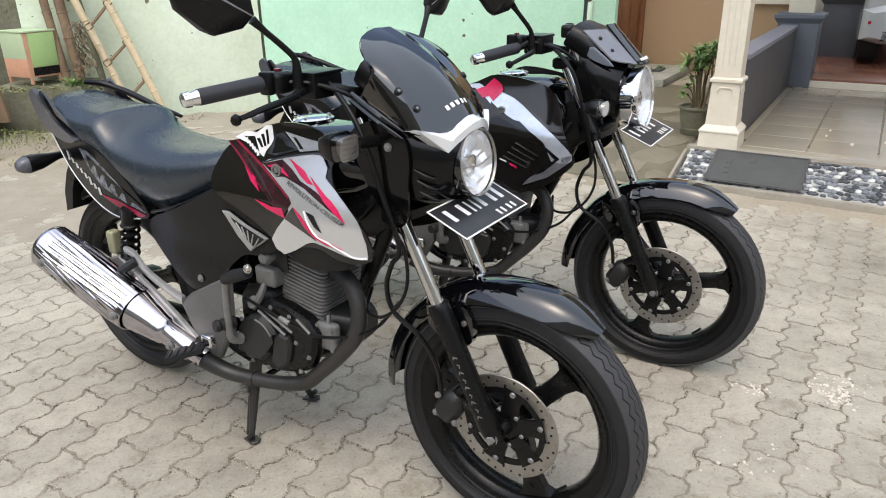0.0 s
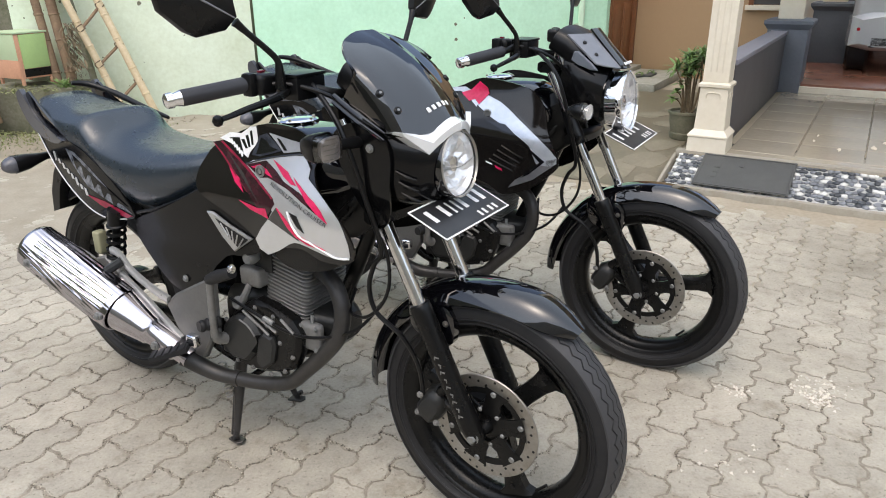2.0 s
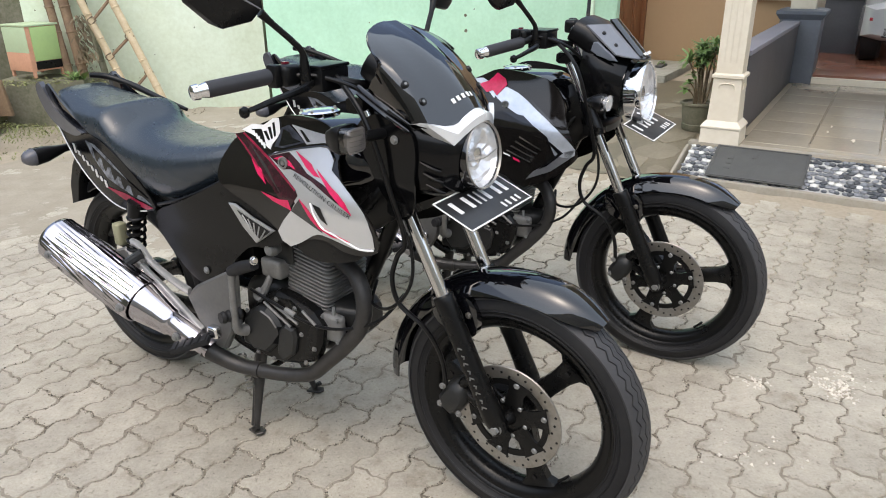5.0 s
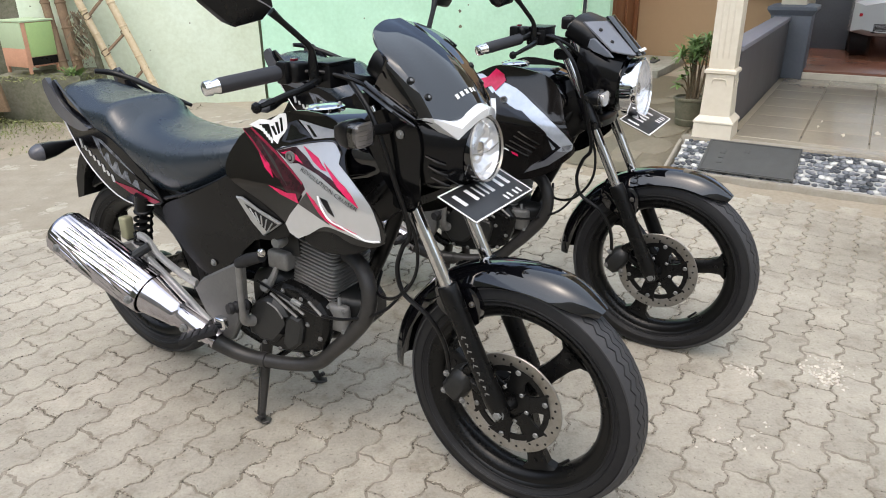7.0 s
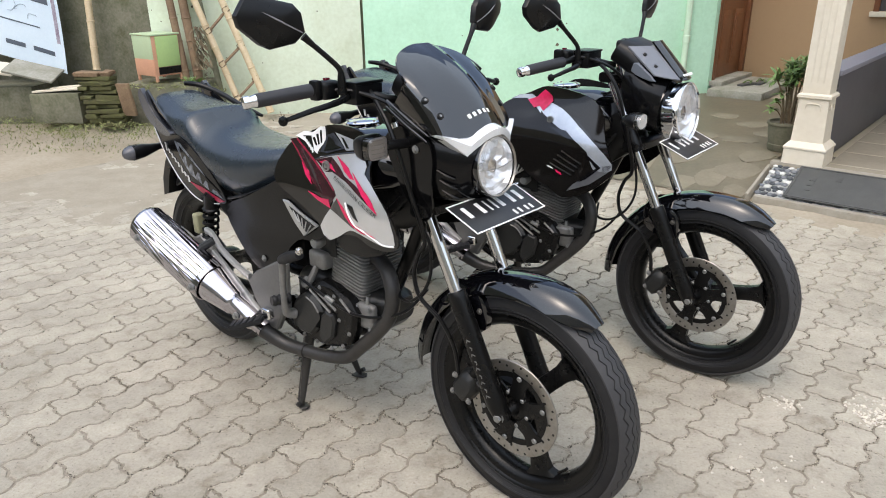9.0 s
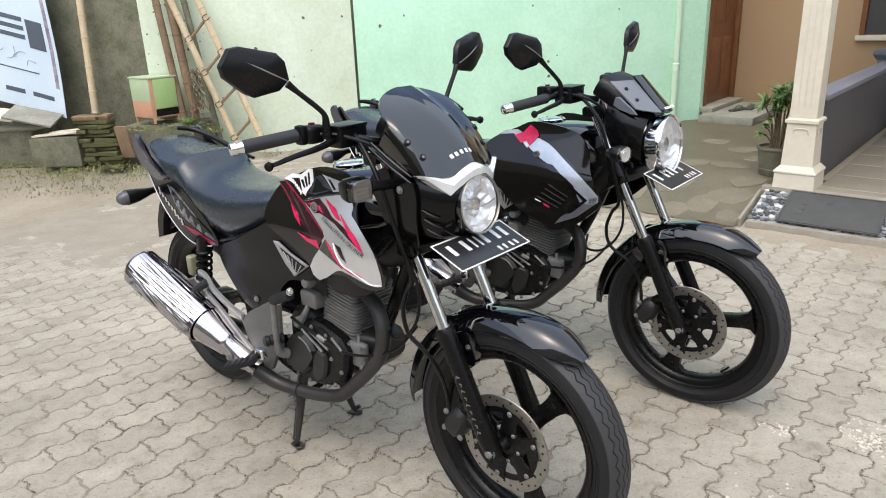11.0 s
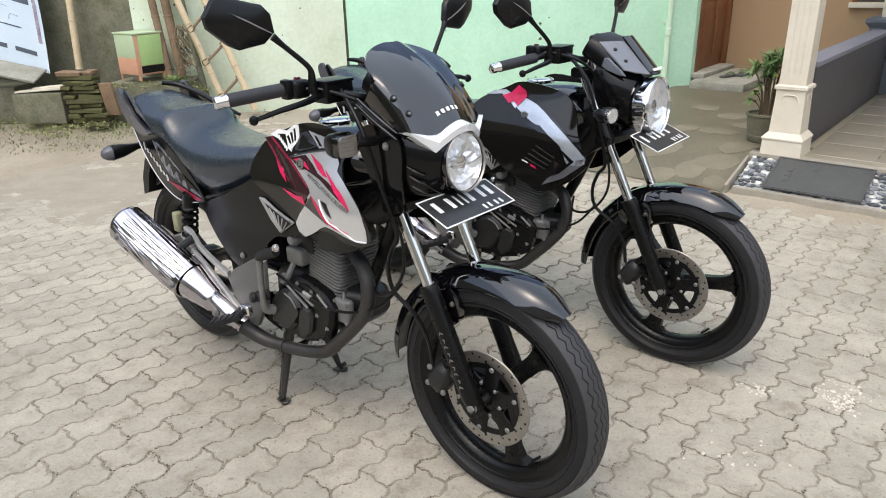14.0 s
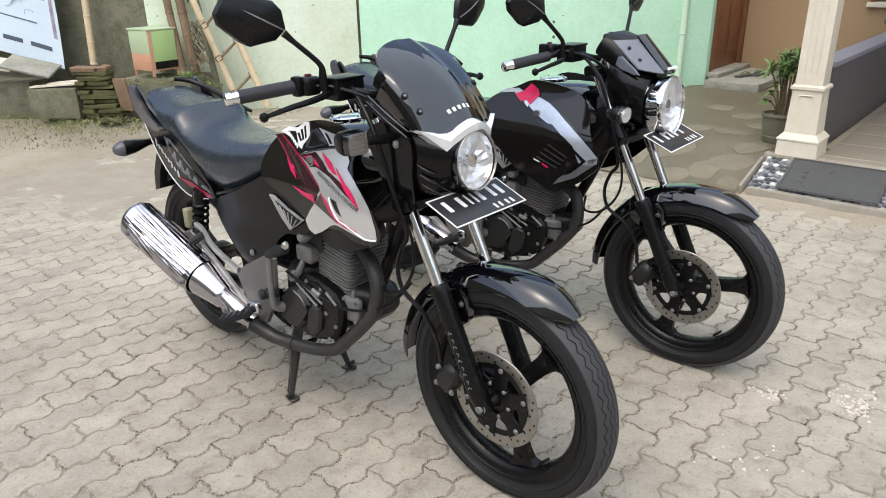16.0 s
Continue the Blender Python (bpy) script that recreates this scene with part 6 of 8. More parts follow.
    for k in range(2):
        part("brake_rod", tube([(-1.480 + 0.060 * k, -0.168, 0.490 + 0.022 * k), (-1.400 + 0.050 * k, -0.170, 0.488 + 0.012 * k), (-1.320 + 0.03 * k, -0.172, 0.462 + 0.016 * k)], 0.0055, 8, 4), M["alloy"] if k else M["satin_black"], b)
    part("brake_joint", box((0.10, 0.030, 0.034), (-1.335, -0.160, 0.448), 0.010, pose(0, 0, 0, 0, 0, 0), seg=3), M["satin_black"], b)

    def peg():
        p0, p1 = Vector((-0.775, -0.165, 0.425)), Vector((-0.790, -0.225, 0.430))
        n = 16
        return tube([p0.lerp(p1, k / n) for k in range(n + 1)], [0.015 + (0.003 if k % 4 in (1, 2) else 0) for k in range(n + 1)], 12, smooth_path=False)

    both("foot_peg", peg, M["rubber"], b, "ribbed black foot peg")

    ex = Vector((-0.100, -0.078, -0.034)).normalized()
    ey = Vector((0, 0, 1)).cross(ex).normalized()
    ez = ex.cross(ey)
    peg_m = Matrix.Translation((-0.893, -0.258, 0.334)) @ Matrix((ex, ey, ez)).transposed().to_4x4()

    def pillion():
        bm = box((0.112, 0.044, 0.016), (0, 0, 0), 0.005, peg_m, seg=2)
        for k in range(5):
            box((0.014, 0.044, 0.004), (-0.044 + 0.022 * k, 0, 0.009), 0.0015, peg_m, bm)
        return bm

    both("pillion_peg", pillion, M["rubber"], b, "treaded black pillion peg")
    both("peg_joint", lambda: box((0.038, 0.026, 0.036), (-0.850, -0.205, 0.362), 0.008, seg=3), M["chrome"], b)
    part("kick_starter", tube([(-0.768, -0.160, 0.372), (-0.770, -0.186, 0.385), (-0.762, -0.198, 0.43), (-0.746, -0.205, 0.54), (-0.738, -0.206, 0.576)], [0.018, 0.015, 0.010, 0.010, 0.012], 10, 4), M["fins"], b, "worn grey kick start lever")
    part("kick_pedal", tube([(-0.744, -0.205, 0.574), (-0.700, -0.208, 0.596), (-0.640, -0.213, 0.620)], [0.015, 0.018, 0.014], 12), M["rubber"], b)
    part("kick_tip", bolt((-0.637, -0.216, 0.633), 0.009, (0, 75, 0), 0.008), M["chrome"], b)
    # exhaust
    part("header_pipe", tube([(-0.535, -0.030, 0.590), (-0.470, -0.055, 0.598), (-0.418, -0.075, 0.580), (-0.390, -0.088, 0.525), (-0.402, -0.093, 0.455), (-0.455, -0.099, 0.385), (-0.520, -0.107, 0.318), (-0.575, -0.116, 0.268), (-0.66, -0.132, 0.246), (-0.76, -0.148, 0.238), (-0.84, -0.168, 0.246), (-0.91, -0.200, 0.288)], [0.020, 0.0215, 0.022, 0.022, 0.022, 0.022, 0.0215, 0.021, 0.0205, 0.021, 0.0235, 0.028], 18, 5), M["pipe"], b, "burnt dark exhaust header")
    part("pipe_clamp", tube([(-0.745, -0.1455, 0.2385), (-0.763, -0.1485, 0.2380)], 0.0240, 18), M["pipe"], b)
    a0, a1 = Vector((-0.890, -0.195, 0.285)), Vector((-1.470, -0.275, 0.553))
    d = (a1 - a0).normalized()
    up = (Vector((0, 0, 1)) - d * d.z).normalized()
    sd = d.cross(up)
    prof = ((0.0, 0.028), (0.045, 0.030), (0.050, 0.036), (0.140, 0.037), (0.144, 0.040), (0.150, 0.044), (0.156, 0.044), (0.20, 0.052), (0.25, 0.061), (0.30, 0.068), (0.62, 0.070), (0.632, 0.066), (0.640, 0.056), (0.636, 0.045), (0.62, 0.03))
    bm = bmesh.new()
    skin(bm, [oval_ring(a0 + d * t, sd, up, r, r * 1.04, 30) for t, r in prof])
    mf = part("muffler", bm, M["muffler_chrome"], b, "polished chrome muffler")

    def shield():
        rings = []
        for k in range(13):
            f = k / 12
            t = 0.265 + 0.350 * f
            ring, inner = [], []
            for j in range(65):
                lo = -72 + 58 * f
                ang = radians(lo + (112 - lo) * j / 64)
                flute = 1.3 * (0.0010 * math.cos(j * 0.47 + 1.3 * math.sin(3.1 * f)) + 0.0009 * math.cos(j * 1.31 + 2.3 * f) + 0.0006 * math.cos(j * 2.6 - 5.0 * f)) * smooth(f * 6) * smooth((1 - f) * 6)
                v = -sd * math.cos(ang) + up * math.sin(ang)
                if sd.y < 0:
                    v = sd * math.cos(ang) + up * math.sin(ang)
                ring.append(a0 + d * t + v * (0.0765 - 0.004 * (1 - f) + flute))
                inner.append(a0 + d * t + v * (0.0725 - 0.004 * (1 - f)))
            rings.append(ring + list(reversed(inner)))
        bm = bmesh.new()
        skin(bm, rings)
        return bm

    sh = part("heat_shield", shield(), M["muffler_chrome"], mf, "chrome fluted heat shield", angle=60)
    outer = sd if sd.y < 0 else -sd
    for t, ang in ((0.575, 2), (0.285, 0), (0.10, 0)):
        v = outer * math.cos(radians(ang)) + up * math.sin(radians(ang))
        q = a0 + d * t + v * (0.076 if t > 0.2 else 0.041)
        mm = Matrix.Translation(q) @ v.to_track_quat("Z", "Y").to_matrix().to_4x4()
        part("muffler_bolt", lathe([(0.013, -0.004), (0.013, 0.002), (0.008, 0.003), (0.008, 0.008), (0.004, 0.009)], 14, mm), M["alloy"], mf)
    for j, ang in enumerate((24, 36, 48, 60)):
        v = outer * math.cos(radians(ang)) + up * math.sin(radians(ang))
        part("shield_ridge", tube([a0 + d * 0.285 + v * 0.072, a0 + d * 0.40 + v * 0.077, a0 + d * 0.58 + v * 0.075], 0.0045, 8), M["chrome"], mf)
    part("muffler_bracket", tube([(-1.16, -0.185, 0.53), (-1.20, -0.215, 0.50)], 0.014, 8), M["engine"], mf)
    # centre stand
    def stand_leg():
        bm = tube([(-0.82, -0.062, 0.265), (-0.82, -0.090, 0.15), (-0.812, -0.127, 0.022)], [0.019, 0.015, 0.009], 10)
        tube([(-0.838, -0.072, 0.235), (-0.832, -0.102, 0.12), (-0.824, -0.132, 0.020)], [0.006, 0.005, 0.005], 6, bm=bm)
        return bm

    def stand_foot():
        bm = prism([(-0.030, -0.014), (0.020, -0.016), (0.030, 0.0), (0.020, 0.016), (-0.030, 0.014)], 0.006, pose(-0.806, -0.130, 0.004, 0, -8, -10), 0.002)
        lathe([(0.004, 0), (0.008, 0.002), (0.008, 0.012), (0.004, 0.014)], 10, pose(-0.806, -0.138, 0.022, 90, 0, 0), bm)
        box((0.020, 0.006, 0.026), (-0.808, -0.130, 0.020), 0.002, bm=bm)
        return bm

    for o in both("stand_leg", stand_leg, M["pipe"], b, "worn black centre stand leg") + both("stand_foot", stand_foot, M["pipe"], b):
        o.location = (0.010, -0.014, 0)
    part("stand_bar", tube([(-0.82, -0.110, 0.17), (-0.82, 0.110, 0.17)], 0.010, 8), M["satin_black"], b)
    part("stand_spring", spring((-0.845, -0.125, 0.25), (-0.825, -0.125, 0.14), 0.010, 0.003, 9), M["steel"], b)


def motorcycle(kind, x, y, turn, label, digits):
    b = empty("motorcycle", pose(x, y, 0, 0, 0, turn), label, "motorcycle", "parked motorcycles")
    front_end(b, kind)
    plate_mesh(b, digits)
    wheel(b, "rear_wheel", (-1.430, 0, 0.331), 0.326, 0.052, 20, False)
    (cowl_a if kind == "A" else cowl_b)(b)
    body(b, kind)
    (shroud_a if kind == "A" else shroud_b)(b)
    engine(b)
    return b


motorcycle("A", 0.195, 1.668, -33.7, "black motorcycle with white and red tank graphics and tall smoked screen", ((-0.098, 0.028), (-0.048, 0.030), (-0.020, 0.012), (0.002, 0.012), (0.026, 0.026), (0.070, 0.024), (0.102, 0.026)))
motorcycle("B", 0.788, 2.434, -31.3, "black motorcycle with silver tank stripes and large round chrome headlamp", ((-0.098, 0.028), (-0.046, 0.026), (-0.012, 0.028), (0.022, 0.026), (0.070, 0.034)))

# ---- materials of the yard ----
M["pebble_dark"] = material("dark_pebble", (0.075, 0.083, 0.095), 0.45, second=(0.045, 0.048, 0.055), scale=20, amount=0.7, per_object=0.3)
M["pebble_grey"] = material("grey_pebble", (0.215, 0.228, 0.25), 0.5, second=(0.14, 0.15, 0.165), scale=20, amount=0.7, per_object=0.25)
M["pebble_white"] = material("white_pebble", (0.72, 0.72, 0.70), 0.5, second=(0.55, 0.54, 0.50), scale=20, amount=0.6, per_object=0.15)
M["pebble_bed"] = material("pebble_bed", (0.46, 0.46, 0.44), 0.8, second=(0.33, 0.33, 0.31), scale=14, fine=80, amount=0.9, bump=0.4)
M["mat"] = material("rubber_mat", (0.075, 0.078, 0.075), 0.7, second=(0.05, 0.05, 0.05), scale=12, fine=160, amount=0.8, bump=0.3)
M["clay"] = material("mossy_clay_pot", (0.17, 0.155, 0.11), 0.85, second=(0.10, 0.10, 0.06), scale=9, fine=60, amount=1.0, bump=0.4)
M["leaf"] = material("leaf", (0.15, 0.24, 0.07), 0.5, second=(0.10, 0.17, 0.05), scale=30, amount=0.8, island=0.35)
M["stem"] = material("stem_bark", (0.17, 0.125, 0.075), 0.85, second=(0.10, 0.075, 0.045), scale=20, amount=0.9, bump=0.4)
M["grass"] = material("grass", (0.17, 0.21, 0.07), 0.8, second=(0.24, 0.22, 0.10), scale=6, amount=0.9, island=0.35)
M["litter"] = material("dry_leaves", (0.20, 0.15, 0.09), 0.85, second=(0.12, 0.10, 0.06), scale=9, amount=0.9, island=0.4)
M["banner"] = material("vinyl_banner", (0.62, 0.72, 0.80), 0.45, second=(0.52, 0.63, 0.73), scale=2.5, amount=0.7)
M["banner_ink"] = material("banner_ink", (0.08, 0.10, 0.13), 0.5, scale=12, amount=0.6)
M["banner_line"] = material("faded_ink", (0.30, 0.38, 0.44), 0.5, scale=12, amount=0.6)
M["banner_red"] = material("banner_edge_ink", (0.16, 0.10, 0.16), 0.5, second=(0.45, 0.45, 0.50), scale=9, amount=0.9)
M["crate_green"] = material("crate_green", (0.40, 0.56, 0.22), 0.55, second=(0.33, 0.47, 0.20), scale=5, amount=0.7)
M["crate_orange"] = material("crate_orange", (0.60, 0.33, 0.21), 0.6, second=(0.48, 0.25, 0.16), scale=6, amount=0.9)
M["crate_mint"] = material("crate_mint", (0.44, 0.56, 0.36), 0.6, second=(0.40, 0.48, 0.30), scale=6, amount=0.7)
M["pvc"] = material("green_painted_pipe", (0.58, 0.74, 0.58), 0.45, second=(0.48, 0.65, 0.47), scale=6, amount=0.7)
M["car_paint"] = material("silver_car_paint", (0.66, 0.68, 0.70), 0.22, metal=0.2, coat=1.0, scale=4, amount=0.3)
M["car_glass"] = material("dark_car_glass", (0.01, 0.012, 0.014), 0.06, coat=1.0, scale=4, amount=0.2)
M["car_red"] = material("red_reflector", (0.45, 0.01, 0.02), 0.2, coat=1.0, scale=10, amount=0.3)
M["flake"] = material("mortar_flake", (0.70, 0.66, 0.58), 0.9, second=(0.55, 0.50, 0.42), scale=25, amount=0.9, island=0.2)
M["broken"] = material("broken_mortar", (0.60, 0.55, 0.45), 0.9, second=(0.42, 0.37, 0.28), scale=25, amount=0.9, bump=0.5)
M["concrete"] = material("old_concrete", (0.34, 0.33, 0.29), 0.9, second=(0.20, 0.20, 0.15), scale=5, fine=50, amount=1.0, bump=0.6)
M["drift"] = material("drift_sand", (0.325, 0.29, 0.232), 0.95, second=(0.25, 0.218, 0.168), scale=5, fine=70, amount=1.0, bump=0.6)
M["joint_sand"] = material("joint_sand", (0.33, 0.295, 0.238), 0.95, second=(0.145, 0.122, 0.090), scale=14, fine=190, amount=1.0, bump=1.0)
M["soil_crumb"] = material("dark_soil_crumb", (0.20, 0.172, 0.13), 0.95, second=(0.06, 0.05, 0.037), scale=60, amount=1.0, island=0.6)
rng = random.Random(7)

# ---- plain unseen walls added behind the camera to close the yard; cream bounces light ----
wall_box("wall_south", (20, 0.2, 4.2), pose(0, -7.0, -0.05), M["cream"], "plain cream wall, unseen, added to close the yard and bounce light")
wall_box("wall_east", (0.2, 12, 4.2), pose(8.8, -0.6, -0.05), M["cream"], "plain cream wall, unseen, added to close the yard and bounce light")
wall_box("wall_far_west", (0.2, 14, 4.2), pose(-9.5, 0.5, -0.05), M["cement"], "plain cement wall, unseen, added to close the yard")


# ---- drain pipe, door step, sandals ----
def drain_pipe():
    th = empty("drain_pipe", GREEN @ pose(4.06, -0.035, 0.12), "vertical drain pipe painted the wall's green", "pipe")
    part("pipe_length", lathe([(0.032, 0), (0.032, 0.50), (0.032, 3.0)], 16), M["pvc"], th)
    for z in (0.56, 1.9):
        part("pipe_sleeve", lathe([(0.033, z), (0.038, z + 0.004), (0.038, z + 0.07), (0.033, z + 0.075)], 16), M["pvc"], th)
        part("pipe_clip", box((0.10, 0.012, 0.02), (0, 0.024, z + 0.12), 0.003), M["pvc"], th)


drain_pipe()
bm = box((0.54, 1.16, 0.09), (0, 0.16, 0.045), 0.02)
for v in bm.verts:
    v.co.x += 0.015 * noise.noise(v.co * 5)
    v.co.y += 0.02 * noise.noise(v.co * 3 + Vector((3, 1, 0)))
slab = tagged(part("door_step", bm, M["concrete"]), "low worn concrete slab in front of the house door", "step", kind="structure")
slab.matrix_world = HOUSE @ pose(-2.22, 7.86, 0.150)
sill = tagged(part("door_sill", box((0.20, 0.95, 0.05), (0, 0, 0.025), 0.008), M["concrete"]), "raised concrete sill under the house door", "sill", kind="structure")
sill.matrix_world = HOUSE @ pose(-2.52, 8.12, 0.235)


def sandal(s, n, turn):
    th = empty("sandal", HOUSE @ pose(s, n, 0.241, 0, 0, turn), "dark green rubber sandal lying on the concrete step", "sandal", "sandals by the door")
    pts = [(0.13, 0.03), (0.10, 0.048), (0.02, 0.040), (-0.06, 0.034), (-0.12, 0.03), (-0.13, 0), (-0.12, -0.03), (-0.06, -0.034), (0.02, -0.040), (0.10, -0.048), (0.13, -0.03), (0.14, 0)]
    part("sole", prism(pts, 0.02, None, 0.004), M["mat"], th)
    for sy in (-1, 1):
        part("strap", tube([(0.08, 0, 0.02), (0.05, sy * 0.02, 0.045), (-0.01, sy * 0.038, 0.02)], 0.006, 6, 4), M["leaf"], th)


sandal(-2.24, 7.88, 75)
sandal(-2.16, 8.06, 95)


# ---- the dark path with its flat stones ----
def path_sheet():
    bm = bmesh.new()
    rows = []
    for j in range(27):
        n = 4.60 + 3.05 * j / 26
        row = []
        for i in range(13):
            s = -2.62 + 1.47 * i / 12 - 0.35 * (1 - j / 26) * (1 - i / 12) + (0.05 * noise.noise(Vector((n * 3, 1, 0))) if i == 0 else 0)
            nn = n + (0.05 * noise.noise(Vector((s * 4, 2, 0))) if j == 0 else 0)
            p = HOUSE @ Vector((s, nn, 0))
            row.append(bm.verts.new((p.x, p.y, ground_z(p.x, p.y) + 0.004 + 0.004 * noise.noise(p * 4))))
        rows.append(row)
    for a, b in zip(rows, rows[1:]):
        for i in range(12):
            bm.faces.new((a[i], a[i + 1], b[i + 1], b[i]))
    return bm


path = tagged(part("path", path_sheet(), M["path"]), "damp brown cement path with flat stones set in it", "path", kind="structure")
for s, n, r in ((-1.64, 6.26, 0.17), (-1.53, 5.62, 0.15), (-1.32, 5.02, 0.16), (-1.45, 4.86, 0.14), (-1.62, 4.72, 0.15), (-1.28, 5.26, 0.13), (-1.80, 5.62, 0.14), (-1.75, 5.10, 0.16), (-1.98, 4.90, 0.15), (-1.42, 5.95, 0.13), (-1.95, 6.5, 0.14), (-1.50, 6.6, 0.13), (-2.02, 5.4, 0.12), (-1.24, 4.74, 0.11)):
    bm = bmesh.new()
    k = 9
    loop = [(r * (0.8 + 0.4 * rng.random()) * math.cos(2 * math.pi * i / k), r * 0.72 * (0.8 + 0.4 * rng.random()) * math.sin(2 * math.pi * i / k)) for i in range(k)]
    o = part("flat_stone", prism(loop, 0.012, None, 0.004), M["stone"], path, smooth=False)
    p = HOUSE @ Vector((s, n, 0))
    up = Vector((ground_z(p.x - 0.1, p.y) - ground_z(p.x + 0.1, p.y), ground_z(p.x, p.y - 0.1) - ground_z(p.x, p.y + 0.1), 0.2)).normalized()
    o.matrix_world = Matrix.Translation((p.x, p.y, ground_z(p.x, p.y) - 0.004)) @ up.to_track_quat("Z", "Y").to_matrix().to_4x4() @ pose(0, 0, 0, 0, 0, rng.uniform(0, 360))


# ---- pebble ramp and rubber mat ----
N0, Z0, N1, Z1 = 4.690, 0.045, 5.030, 0.165
SLOPE = math.degrees(math.atan2(Z1 - Z0, N1 - N0))
LEN = math.hypot(N1 - N0, Z1 - Z0)
RAMP = HOUSE @ pose(0, N0, Z0, SLOPE, 0, 0)             # x along the front, y up the slope
ramp = tagged(part("pebble_ramp", box((5.6, LEN + 0.02, 0.08), (1.70, LEN / 2, -0.042), 0.004, RAMP), M["pebble_bed"]), "cement ramp inlaid with black, grey and white pebbles", "ramp", kind="structure")
pebble_meshes = []
for k in range(5):
    bm = bmesh.new()
    bmesh.ops.create_icosphere(bm, subdivisions=1, radius=1)
    sc = Vector((rng.uniform(0.85, 1.15), rng.uniform(0.66, 0.88), 0.24))
    for v in bm.verts:
        v.co = Vector((v.co.x * sc.x, v.co.y * sc.y, v.co.z * sc.z)) * (1 + 0.12 * noise.noise(v.co * 1.5 + Vector((k, 0, 0))))
    for f in bm.faces:
        f.smooth = True
    me = bpy.data.meshes.new("pebble")
    bm.to_mesh(me)
    bm.free()
    pebble_meshes.append(me)
pebble_sets = {}
for key in ("pebble_dark", "pebble_grey", "pebble_white"):
    pebble_sets[key] = []
    for me in pebble_meshes:
        c = me.copy()
        c.materials.append(M[key])
        pebble_sets[key].append(c)
ny = 9
rest = {key: bmesh.new() for key in pebble_sets}
for j in range(ny):
    for i in range(67):
        s = -1.090 + 0.036 * (i + 0.5 * (j % 2)) + rng.uniform(-0.008, 0.008)
        y = 0.020 + (LEN - 0.036) * j / (ny - 1) + rng.uniform(-0.006, 0.006)
        key = rng.choices(("pebble_dark", "pebble_grey", "pebble_white"), (0.42, 0.41, 0.17))[0]
        r = rng.uniform(0.020, 0.029)
        me, m = rng.choice(pebble_sets[key]), RAMP @ pose(s, y, 0.002, 0, 0, rng.uniform(-40, 40)) @ Matrix.Scale(r, 4)
        if s < 0.08:
            o = new("pebble", me)
            o.parent = ramp
            o.matrix_world = m
        else:
            tmp = bmesh.new()
            tmp.from_mesh(me)
            tmp.transform(m)
            absorb(rest[key], tmp)
for key, bm in rest.items():
    tagged(part("pebbles", bm, M[key], ramp), kind="stuff")


def door_mat():
    th = empty("rubber_mat", RAMP @ pose(-0.655, LEN / 2 - 0.005, 0.016), "dark grey rubber mat lying on the pebble ramp", "mat")
    part("mat_sheet", box((0.56, LEN + 0.0, 0.007), (0, 0, 0.0035), 0.003), M["mat"], th)
    for s in (-1, 1):
        part("mat_rim", box((0.010, LEN - 0.01, 0.005), (s * 0.268, 0, 0.009), 0.002), M["mat"], th)
        part("mat_rim", box((0.526, 0.010, 0.005), (0, s * (LEN / 2 - 0.012), 0.009), 0.002), M["mat"], th)
    bm = bmesh.new()
    for k in range(3):
        box((0.035, 0.045, 0.003), (-0.17, -0.06 + 0.055 * k, 0.0085), 0.001, bm=bm)
    part("mat_relief", bm, M["mat"], th)
    part("mat_relief", box((0.03, 0.06, 0.003), (-0.03, 0.09, 0.0085), 0.001), M["mat"], th)


door_mat()


# ---- terrace tiles ----
tile_me = bpy.data.meshes.new("floor_tile")
bm = box((0.394, 0.394, 0.012), (0, 0, 0), 0.003, seg=1)
bm.to_mesh(tile_me)
bm.free()
tile_me.materials.append(M["tile"])
for i in range(10):
    for j in range(8):
        s, n = -0.82 + 0.4 * i + 0.2, 5.10 + 0.4 * j + 0.2 - 0.30
        if n > 7.95 or (j == 0):
            continue
        o = new("floor_tile", tile_me)
        o.parent = terrace
        o.matrix_world = HOUSE @ pose(s, n, TZ - 0.002, rng.uniform(-0.1, 0.1), rng.uniform(-0.1, 0.1), 0)
front = part("terrace_apron", box((4.0, 0.32, 0.010), (0, 0, 0), 0.003), M["tile"], terrace)
front.matrix_world = HOUSE @ pose(1.02, 5.24, TZ - 0.003)
for s, n, w in ((-0.35, 5.75, 0.02), (-0.34, 5.95, 0.016), (0.10, 6.2, 0.03), (0.11, 6.45, 0.026), (0.12, 6.75, 0.022), (0.02, 5.7, 0.035), (-0.18, 5.55, 0.028), (0.08, 5.9, 0.02)):
    bm = bmesh.new()
    loop = [(w * 0.45 * rng.uniform(0.4, 1.4) * math.cos(a), w * 2.4 * rng.uniform(0.5, 1.3) * math.sin(a)) for a in (0, 0.8, 1.6, 2.4, 3.2, 4.0, 4.8, 5.5)]
    o = part("chipped_mortar", prism(loop, 0.003, None, 0.001), M["broken"], terrace)
    o.matrix_world = HOUSE @ pose(s, n, TZ + 0.004)


# ---- potted plant by the pillar ----
def blade(bm, p0, p1, w, droop):
    p0, p1 = Vector(p0), Vector(p1)
    side = (p1 - p0).cross(Vector((0, 0, 1)))
    side = side.normalized() if side.length > 1e-5 else Vector((1, 0, 0))
    prev = None
    for k in range(5):
        f = k / 4
        q = p0.lerp(p1, f) - Vector((0, 0, droop * f * f))
        ww = w * math.sin(math.pi * (0.12 + 0.86 * f)) + 0.0008
        a, b = bm.verts.new(q - side * ww), bm.verts.new(q + side * ww + Vector((0, 0, ww * 0.4)))
        if prev:
            bm.faces.new((prev[0], a, b, prev[1]))
        prev = (a, b)


